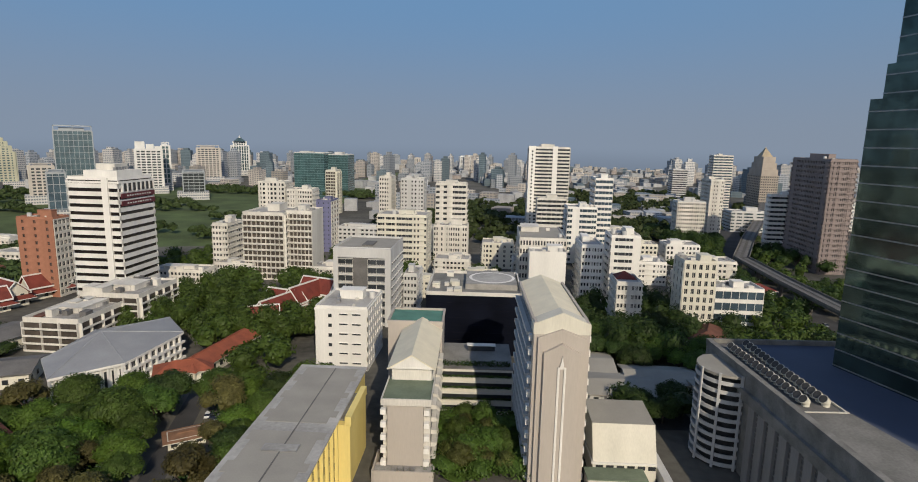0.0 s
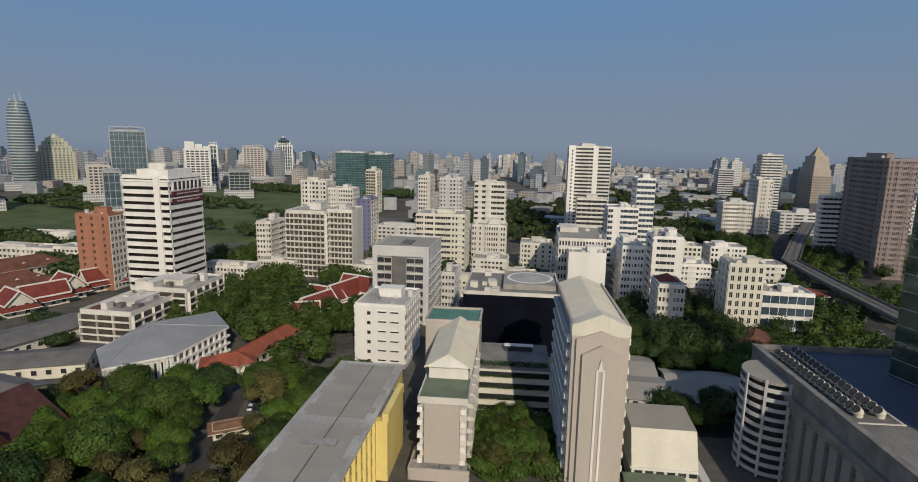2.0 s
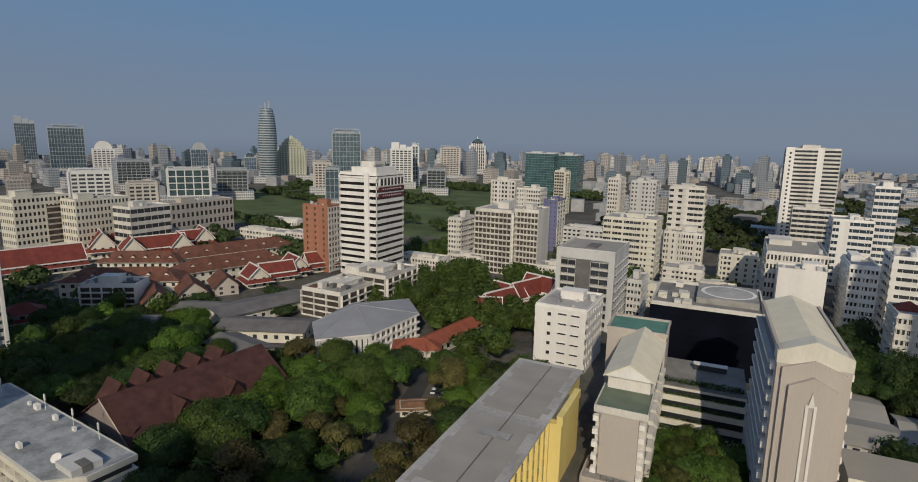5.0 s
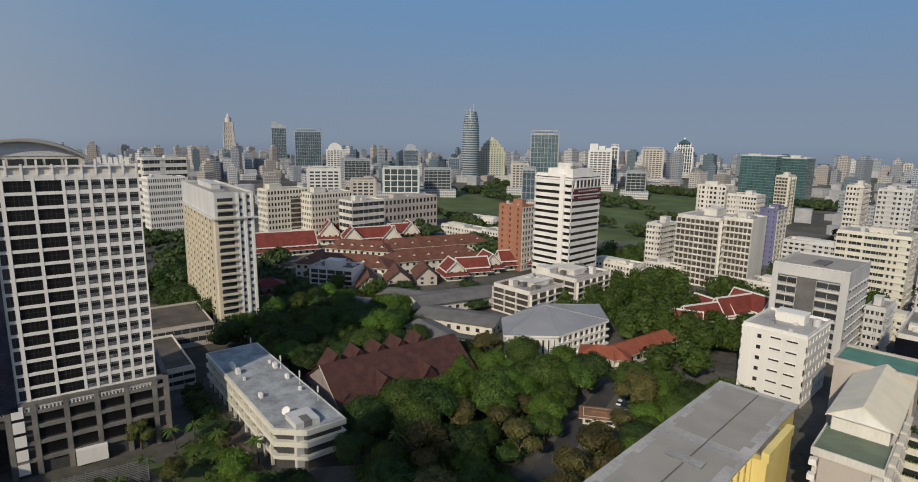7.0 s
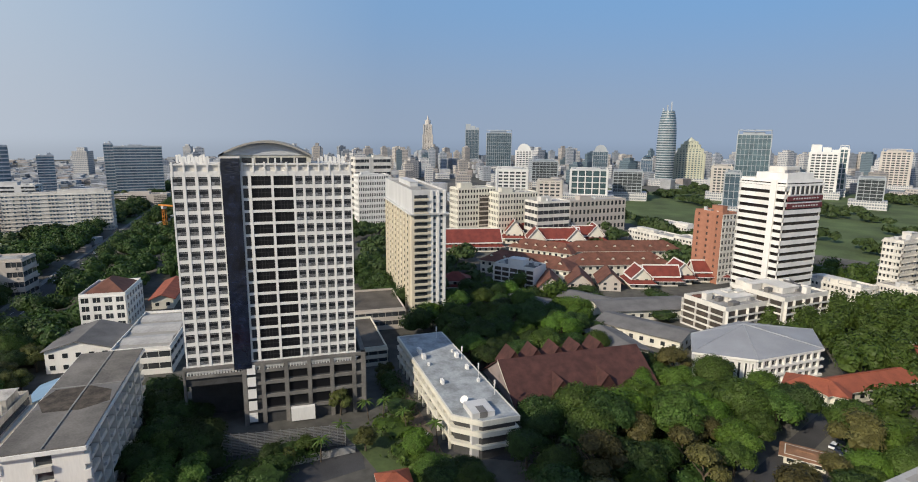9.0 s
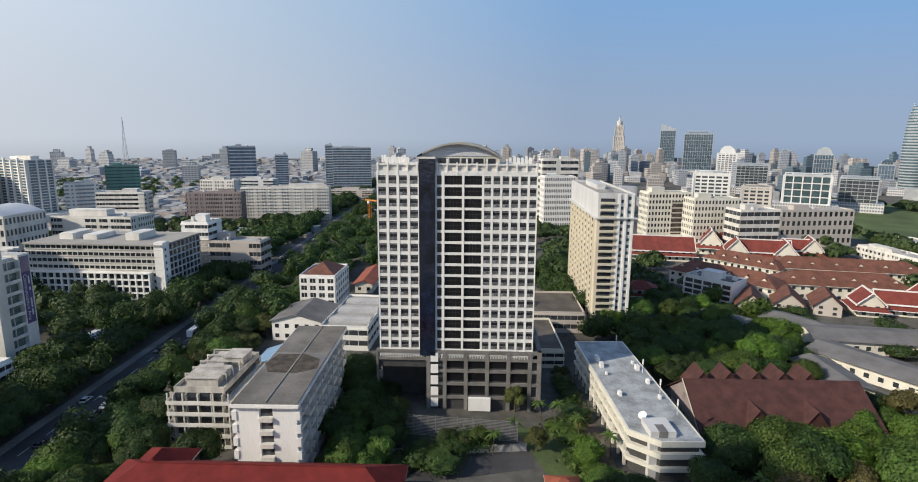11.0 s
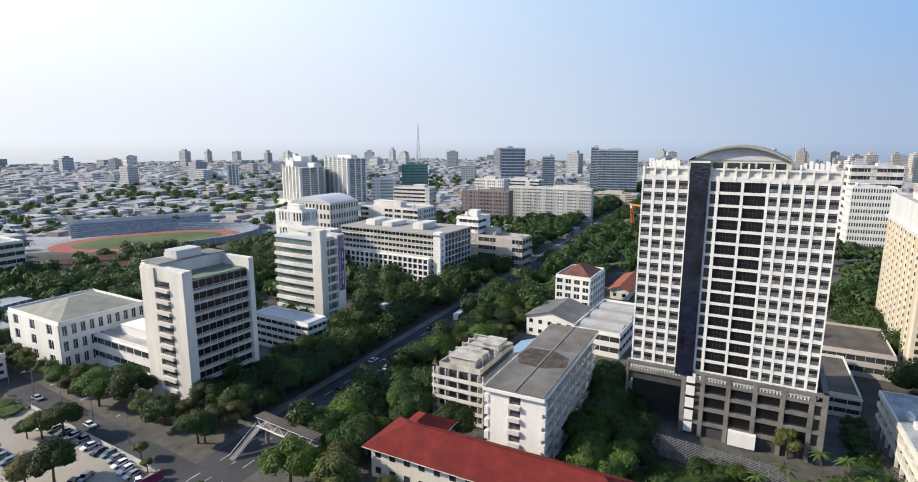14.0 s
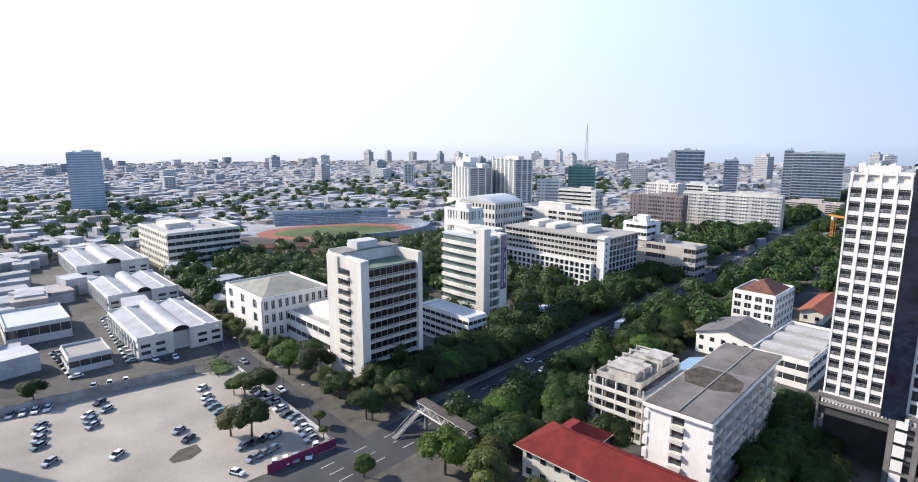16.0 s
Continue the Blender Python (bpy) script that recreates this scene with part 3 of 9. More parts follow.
def hospital(x, y, yaw, w, d, h):
    """Its long face looks along local -x: a dark panel between railed decks."""
    top = thing("hospital_block", "pale grey hospital block with railed decks beside a dark panel", "building", pose(x, y, 0, 0, 0, yaw))
    foot(x, y, yaw, w, d)
    part("body", Mesh().box(-w / 2, w / 2, -d / 2, d / 2, 0, h), PALE, top)
    fl = 8
    fh = (h - 4.5) / fl
    part("dark_panel", Mesh().box(-w / 2 - 0.7, -w / 2 + 0.1, -d * 0.10, d * 0.16, 0, h - 3.6), ROOFD, top, "dark grey louvre panel")
    part("frame", Mesh().box(-w / 2 - 1.0, -w / 2 + 0.1, d * 0.42, d / 2, 0, h + 0.6).box(-w / 2 - 1.0, -w / 2 + 0.1, -d / 2, -d * 0.40, 0, h + 0.6).box(-w / 2 - 1.0, -w / 2 + 0.1, -d * 0.40, d * 0.42, h - 3.4, h + 0.6), PALE, top, "pale grey wall frame")
    for y0, y1 in ((d * 0.16, d * 0.42), (-d * 0.40, -d * 0.10)):
        gl = Mesh().box(-w / 2 - 0.1, -w / 2 + 0.1, y0, y1, 0.9, fh - 0.5).data("window_strip", [GLASS_D])
        rl = Mesh().box(-w / 2 - 0.9, -w / 2 + 0.1, y0, y1, 0, 0.35).box(-w / 2 - 0.9, -w / 2 - 0.82, y0, y1, 1.2, 1.3)
        for i in range(9):
            v = y0 + (y1 - y0) * i / 8
            rl.box(-w / 2 - 0.9, -w / 2 - 0.8, v - 0.06, v + 0.06, 0.3, 1.3 if i % 4 else fh)
        rm = rl.data("deck", [WHITE])
        for k in range(fl):
            part("window_strip", gl, None, top, "", pose(0, 0, 0.6 + k * fh))
            part("deck", rm, None, top, "", pose(0, 0, 0.6 + k * fh))
    win = Mesh().box(-1.1, 1.1, -0.1, 0.05, 0, 1.5).data("window", [GLASS_D])
    hood = Mesh().box(-w / 2 + 0.5, w / 2 - 0.5, -0.5, 0.05, 0, 0.25).data("hood", [BRIGHT])
    for k in range(fl):
        part("hood", hood, None, top, "", pose(0, -d / 2, 2.6 + k * fh))
        for i in range(7):
            part("window", win, None, top, "", pose(-w / 2 + (i + 0.5) * w / 7, -d / 2, 1.4 + k * fh))
    roof_kit(top, w, d, h, PALE, ROOFG, 0)
    part("skylight", Mesh().box(-w * 0.25, w * 0.1, -d * 0.1, d * 0.08, h + 0.1, h + 0.8), ROOFD, top, "dark rooftop skylight")


hospital(-40.7, 252.0, 86.0, 30.0, 25.0, 33.8)
bldg("annexe_block", "pale concrete annexe block behind the hospital", -22.6, 270.4, 86.0, 18.0, 6.2, 17.2, 5, PALE, front=G(6, each=False), left=G(2, each=False), seed=3)
bldg("ward_block", "cream ten-storey ward block with banded windows", -34.3, 347.4, 86.0, 24.0, 29.5, 35.7, 10, CREAM, front=G(5, each=False), left=BD(14, sill=0.5), seed=4)
bldg("ward_block", "white lower ward block with square windows", -6.1, 392.7, -4.0, 23.1, 18.0, 22.7, 6, WHITE, front=G(8, each=False), left=G(4, each=False), seed=5)
bldg("ward_tower", "white ward tower with banded storeys", -6.5, 406.9, -4.0, 21.2, 16.0, 50.6, 13, WHITE, front=BD(8, sill=0.5), left=G(4, each=False), seed=6)
bldg("apartment_tower", "white apartment tower with narrow windows", -62.0, 476.7, 86.0, 20.0, 9.8, 50.2, 14, WHITE, front=G(5, each=False), left=G(3, each=False), seed=7)
bldg("apartment_tower", "grey and white striped apartment tower", -40.5, 485.6, -4.0, 19.4, 18.0, 48.2, 14, PALE, front=G(4, each=False, pier=0.5), left=G(3, each=False), seed=8)
TEAL_F = mat("teal_curtain_frame", (0.13, 0.22, 0.24), 0.45, 0.1)
TEAL_G = glass_mat("office_teal_glass", (0.065, 0.125, 0.14), 0.12)
bldg("office_tower", "blue-green glass office tower", -207.9, 798.9, 86.0, 40.0, 41.8, 61.0, 18, PALE, front=CW(9, glass=TEAL_G, wall=TEAL_F), left=CW(9, glass=TEAL_G), seed=9)
bldg("office_tower", "blue-green glass office tower", -174.9, 813.2, -4.0, 34.2, 35.0, 58.9, 18, PALE, front=CW(8, glass=TEAL_G, wall=TEAL_F), left=CW(7, glass=TEAL_G), seed=10)
bldg("apartment_tower", "cream apartment tower with balconies", -139.2, 615.6, 86.0, 20.0, 10.9, 46.9, 14, CREAM, front=BA(4), left=BA(4), seed=11)
bldg("apartment_block", "violet and white apartment block", -97.1, 409.2, 86.0, 18.9, 10.6, 36.5, 11, PURPLE, front=G(3, wall=WHITE), left=G(3, pier=0.8, sill=0.6, wall=PURPLE), seed=12)
bldg("apartment_block", "white stepped apartment block", -147.4, 447.7, 86.0, 16.0, 21.1, 46.1, 13, WHITE, front=G(4, each=False), left=G(4, each=False), seed=13)
bldg("apartment_block", "white apartment block with small windows", -122.6, 437.2, -4.0, 19.7, 16.0, 41.5, 12, WHITE, front=G(6, each=False), left=G(4, each=False), seed=14)
bldg("apartment_block", "white apartment block with dark balconies", -110.5, 330.4, 86.0, 30.0, 23.8, 37.9, 11, WHITE, front=BA(6), left=BA(9), seed=15)
bldg("apartment_block", "white apartment block with dark balconies", -91.6, 329.2, -4.0, 15.4, 20.0, 38.6, 11, WHITE, front=BA(7), left=BA(3), seed=16)
bldg("apartment_block", "narrow white apartment block", -139.1, 332.4, 86.0, 18.4, 9.2, 29.9, 9, WHITE, front=G(4, each=False), left=G(3, each=False), seed=17)
TALL = bldg("condominium_tower", "tall white condominium tower with dark bands", 74.2, 488.4, -4.0, 33.3, 26.0, 76.8, 26, WHITE, front=BD(2, sill=0.5, deep=0.6), left=BD(2, sill=0.5, deep=0.6), seed=18, plant=2)
LW, LD, LH = (74.2, 488.4, -4.0, 33.3, 26.0, 76.8)[3:6]
for u0, u1 in ((-LW / 2 - 0.6, -LW / 2 + 5.0), (LW * 0.08, LW * 0.2)):
    part("pier", Mesh().box(u0, u1, -LD / 2 - 0.9, -LD / 2 + 0.5, 0, LH + 1.5), BRIGHT, TALL, "white vertical pier")
slit = Mesh().box(-0.6, 0.6, -0.1, 0.1, 0, 1.4).data("window", [GLASS_D])
for k in range(25):
    part("window", slit, None, TALL, "", pose(-LW / 2 + 2.4, -LD / 2 - 0.9, 1.5 + k * (LH - 2) / 25))
bldg("condominium_block", "white lower condominium block", 71.1, 442.2, -4.0, 22.4, 14.0, 37.9, 11, WHITE, front=BD(6, sill=0.45), left=BD(4), seed=19)
bldg("office_tower", "white tower with blue glass bands", 99.3, 399.7, -4.0, 11.9, 22.0, 56.9, 15, BRIGHT, front=BD(5, glass=GLASS_B), left=BD(5, glass=GLASS_B), seed=20)
bldg("office_block", "white block with blue glass bands", 82.7, 387.4, -4.0, 19.4, 20.0, 38.0, 10, BRIGHT, front=BD(6, glass=GLASS_B), left=BD(5), seed=21)
bldg("office_block", "white office block with plain side walls", 44.7, 309.9, -4.0, 24.0, 45.0, 31.2, 7, WHITE, front=G(9, each=False), left=G(10, pier=0.6, each=False), roof=ROOFG, seed=22)
bldg("office_block", "plain white low block", 43.5, 275.2, -4.0, 17.8, 12.0, 27.5, 5, BRIGHT, seed=23)
bldg("apartment_block", "white apartment block with small balconies", 65.1, 280.1, -4.0, 9.8, 24.0, 31.8, 9, BRIGHT, front=G(4, each=False), left=G(5, pier=0.6, each=False), seed=24)
bldg("apartment_block", "white apartment block with rounded top", 85.6, 293.1, -4.0, 14.6, 18.0, 34.1, 9, BRIGHT, front=BD(4, sill=0.58), left=BD(4, sill=0.58), seed=25)
bldg("apartment_block", "cream five-storey apartment block", 71.7, 236.3, -4.0, 10.0, 16.0, 23.4, 6, WHITE, front=G(4, each=False), left=G(4, each=False), seed=26, plant=0)
LOWB = bpy.data.objects["apartment_block.008"]
part("hipped_roof", Mesh().hip(-4.6, 4.6, -1.0, 7.6, 23.6, 26.4), TILE_RED, LOWB, "red tiled hipped roof")
bldg("apartment_block", "cream apartment block with stacked balconies", 101.6, 237.9, -4.0, 13.3, 13.8, 32.4, 9, CREAM, front=G(5, pier=0.5), left=G(3, pier=0.7), seed=27)
bldg("office_block", "white low office block with grey hipped roof", 120.0, 239.9, -4.0, 20.2, 14.0, 20.5, 4, BRIGHT, front=BD(6, glass=GLASS_B), left=G(3), seed=28)
bldg("hotel_tower", "grey hotel tower with a white grid end", 196.7, 484.5, 86.0, 14.0, 23.2, 34.0, 10, PALE, front=G(3, each=False, wall=WHITE), left=G(8, each=False), seed=29)
bldg("hotel_tower", "grey hotel tower with a white grid end", 224.5, 504.6, -4.0, 11.4, 22.0, 51.9, 15, WHITE, front=G(5, each=False), left=G(6, each=False), seed=30)
bldg("office_tower", "white and blue banded office tower", 336.1, 739.0, -4.0, 24.0, 16.5, 69.8, 20, WHITE, front=BD(4, glass=GLASS_B), left=BD(4, glass=GLASS_B), seed=31)
bldg("office_tower", "pale office tower with a large poster", 325.6, 852.8, -4.0, 21.1, 20.6, 46.3, 14, PALE, front=BD(4), left=BD(4), seed=32)
PT = bldg("office_tower", "beige stone tower with a stepped pyramid crown", 395.0, 744.1, -4.0, 21.6, 39.6, 46.0, 14, mat("tan_brown_stone", (0.40, 0.35, 0.30), 0.8, 0.1, 0.1, 3.0),  front=G(6, each=False), left=G(6, each=False), seed=33, plant=0)
PW, PD, PH = (395.0, 744.1, -4.0, 21.6, 39.6, 46.0)[3:6]
for i in range(3):
    part("crown_step", Mesh().box(-PW * (0.47 - i * 0.06), PW * (0.47 - i * 0.06), -PD * (0.47 - i * 0.06), PD * (0.47 - i * 0.06), PH + i * 8, PH + i * 8 + 8), bpy.data.materials["tan_brown_stone"], PT)
part("pyramid", Mesh().tube((0, 0, PH + 24), (0, 0, PH + 36), PW * 0.45, 0.3, 4), mat("gilded_brown_roof", (0.34, 0.28, 0.19), 0.5, 0.1), PT, "tan pyramid roof", pose(0, 0, 0, 0, 0, 45))
bldg("office_block", "curved blue glass office block", 278.5, 549.0, -4.0, 33.6, 20.0, 19.4, 6, PALE, front=BD(10, glass=GLASS_B), left=BD(5, glass=GLASS_B), seed=34)
bldg("office_block", "white office block with ribbon windows", 241.4, 423.5, -4.0, 19.2, 7.4, 45.7, 13, BRIGHT, front=BD(6), left=BD(4), seed=35)
bldg("hotel_tower", "dark brown stone hotel tower", 243.5, 383.8, -4.0, 16.2, 47.0, 73.6, 22, BROWNST, front=G(8, each=False, pier=0.5), left=G(14, each=False, pier=0.5), seed=36)
STRIP_GLASS = mat("brown_black_glass", (0.022, 0.018, 0.017), 0.25, 0.3, 0.2, 1.0, spec=0.4)
STRIPED = bldg("office_tower", "white office tower with dark ribbon windows and a maroon sign", -162.8, 262.4, 86.0, 24.8, 23.3, 60.7, 17, BRIGHT, front=BD(1, sill=0.56, glass=STRIP_GLASS, deep=0.5), left=BD(1, sill=0.56, deep=0.5), seed=37, plant=0)
SIGN = mat("maroon_sign", (0.12, 0.025, 0.03), 0.6, 0.1)
for z_ in (48.6, 52.0):
    sg = part("sign_panel", Mesh().box(-11.5, 12.6, -12.6, -12.0, z_, z_ + 2.2), SIGN, STRIPED, "maroon sign panel")
    for i in range(10):
        part("sign_bar", Mesh().box(-8 + i * 1.8, -7 + i * 1.8, -12.72, -12.58, z_ + 0.8, z_ + 1.4), PALE, sg)
part("core_shaft", Mesh().box(-13.4, -11.0, -7.4, -4.6, 0, 61.2), BRIGHT, STRIPED, "plain white service shaft")
# dark panel paints the shade behind the posts; the wall is solid
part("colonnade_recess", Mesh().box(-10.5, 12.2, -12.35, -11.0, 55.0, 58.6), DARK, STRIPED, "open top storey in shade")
for i in range(8):
    part("colonnade_post", Mesh().box(-10.6 + i * 3.2, -9.7 + i * 3.2, -12.6, -11.4, 54.8, 58.8), BRIGHT, STRIPED)
part("roof_slab", Mesh().box(-13.0, 13.0, -12.6, 12.4, 58.7, 59.6), BRIGHT, STRIPED)
part("plant_room", Mesh().box(-8.5, 9.5, -9.0, 7.0, 60.7, 64.2), BRIGHT, STRIPED)
part("plant_room", Mesh().box(-4.0, 5.0, -5.0, 4.0, 64.2, 67.0), WHITE, STRIPED)
for i in range(5):
    part("rooftop_unit", Mesh().box(-7.5 + i * 3.4, -6.0 + i * 3.4, -8.0 + i, -6.6 + i, 64.2, 65.6), METAL, STRIPED)
bldg("apartment_block", "orange brick apartment block", -206.9, 276.1, 86.0, 10.4, 18.8, 39.0, 11, BRICK, front=G(4, wall=WHITE), left=G(3, pier=0.8, sill=0.5), seed=38)
bldg("faculty_block", "cream faculty block with a tall arch", -385.0, 221.2, 86.0, 32.0, 16.0, 39.1, 9, CREAM, front=G(9, each=False), left=G(5, each=False), seed=40)
ARCH = bpy.data.objects["faculty_block"]
# proud panel coloured as shade; the wall has no recess here
part("arch_recess", Mesh().box(2.0, 13.0, -8.42, -7.9, 3.0, 33.5), RECESS_SHADE, ARCH, "tall shaded entrance recess")
for z_ in range(8):
    part("recess_beam", Mesh().box(2.0, 13.0, -8.5, -8.0, 6.5 + z_ * 3.6, 7.5 + z_ * 3.6), STONE, ARCH)
part("portal", Mesh().prism([(1.0, -11.0), (14.0, -11.0), (14.0, -8.4), (1.0, -8.4)], 0, 9.0), CREAM, ARCH, "cream entrance portal")
bldg("faculty_block", "cream faculty block with square windows", -365.0, 246.5, 86.0, 34.4, 16.0, 36.5, 8, CREAM, front=G(10, each=False), left=G(4, each=False), seed=41)
bldg("faculty_block", "white terraced faculty block", -337.5, 258.5, 86.0, 27.7, 18.0, 32.0, 6, WHITE, front=BD(6), left=BD(4), seed=42)
bldg("faculty_block", "long pale low faculty block", -366.4, 329.5, 86.0, 57.3, 14.0, 26.8, 4, STONE, front=G(10, each=False), left=G(4, each=False), seed=43)
bldg("hotel_tower", "white hotel with a brown roof storey", -501.0, 178.9, 86.0, 32.8, 16.0, 58.1, 10, WHITE, front=BD(8), left=BD(4), seed=44)
bldg("hotel_block", "white hotel block with a window grid", -472.0, 168.5, 86.0, 26.8, 16.0, 44.8, 9, BRIGHT, front=G(12, each=False), left=G(5, each=False), seed=45)
# ---- the west side ----
PALE_BLUE = mat("pale_blue_glass", (0.22, 0.29, 0.35), 0.25, 0.15, 0.1, 1.0, spec=0.8)
def fin_tower(x, y, yaw, w, d, h):
    """White tower: glazed decks between projecting end walls, a balcony column on its narrow side."""
    top = thing("office_tower", "white office tower with dark window bands between projecting walls", "building", pose(x, y, 0, 0, 0, yaw))
    foot(x, y, yaw, w, d)
    part("body", Mesh().box(-w / 2, w / 2, -d / 2, d / 2, 3.5, h - 3.4), PALE, top)
    fl = 10
    fh = (h - 8.5) / fl
    for u0, u1 in ((-w / 2, -w / 2 + 2.4), (w / 2 - 1.8, w / 2)):
        part("end_wall", Mesh().box(u0, u1, -d / 2 - 1.3, d / 2, 0, h), WHITE, top, "white projecting wall")
    sl = Mesh().box(-w / 2 + 2.4, w / 2 - 1.8, -d / 2 - 1.1, 0.0 - d / 2 + 0.1, 0, 0.3).box(-w / 2 + 2.4, w / 2 - 1.8, -d / 2 - 1.1, -d / 2 - 1.0, 0.75, 0.85)
    for i in range(33):
        u = -w / 2 + 2.6 + i * (w - 4.6) / 32
        sl.box(u - 0.06, u + 0.06, -d / 2 - 1.08, -d / 2 - 0.98, 0.3, 1.3)
    sl.box(-w / 2 + 2.4, w / 2 - 1.8, -d / 2 - 1.1, -d / 2 - 0.96, 1.3, 1.42)
    sl = sl.data("deck", [WHITE])
    gl = Mesh().box(-w / 2 + 2.4, w / 2 - 1.8, -d / 2 - 0.12, -d / 2 + 0.1, 0.6, fh, 0)
    for i in range(9):
        u = -w / 2 + 2.6 + i * (w - 4.6) / 8
        gl.box(u - 0.07, u + 0.07, -d / 2 - 0.3, -d / 2, 0.6, fh, 1)
    gm = gl.data("window_strip", [BAY_GLASS, METAL])
    bal = Mesh().box(-w / 2 - 1.3, -w / 2 + 0.1, -4.2, 2.6, 0, 0.95).data("balcony", [WHITE])
    dr = Mesh().box(-w / 2 - 0.12, -w / 2 + 0.1, -4.1, 2.5, 0.95, 2.9).data("window", [GLASS_D])
    for k in range(fl):
        z = 5.0 + k * fh
        part("deck", sl, None, top, "", pose(0, 0, z))
        part("window_strip", gm, None, top, "", pose(0, 0, z))
        part("balcony", bal, None, top, "", pose(0, 0, z))
        part("window", dr, None, top, "", pose(0, 0, z))
    part("lattice", Mesh().box(-w / 2 + 2.4, w / 2 - 1.8, -d / 2 - 1.0, -d / 2, 2.6, 5.0), PALE, top)
    part("side_wall", Mesh().box(-w / 2 - 0.5, -w / 2, -d / 2 - 1.2, -4.4, 0, h - 0.3).box(-w / 2 - 0.5, -w / 2, 2.8, d / 2, 0, h - 0.3), WHITE, top, "white side wall")
    for i in range(4):
        u = -w / 2 + 4 + i * (w - 7) / 3
        part("column", Mesh().box(u - 0.4, u + 0.4, -d / 2 - 0.9, -d / 2 + 0.2, 0, 3.6), WHITE, top)
    part("roof", Mesh().box(-w / 2 + 0.3, w / 2 - 0.3, -d / 2 + 0.3, d / 2 - 0.2, h - 3.4, h - 3.1), ROOFGREEN, top, "greenish flat roof")
    part("penthouse", Mesh().box(-w / 2 + 1, w / 2 - 1, d * 0.1, d / 2, h - 3.2, h + 0.6), WHITE, top)
    part("penthouse_roof", Mesh().box(-w / 2 + 0.6, w / 2 - 0.6, d * 0.08, d / 2 + 0.2, h + 0.6, h + 0.9), PAVING, top)
    part("tank_room", Mesh().box(-w * 0.2, w * 0.15, d * 0.15, d * 0.45, h + 0.9, h + 3.4), PALE, top)


fin_tower(-138.7, -124.7, 167.0, 24.0, 18.7, 42.5)
bldg("office_tower", "white office tower behind the fin-walled tower", -168, -158, -13, 20, 18, 34, 9, BRIGHT, front=BD(8), left=BD(4), seed=50)
DECK_GLASS = glass_mat("grey_green_glass", (0.12, 0.16, 0.155), 0.2)


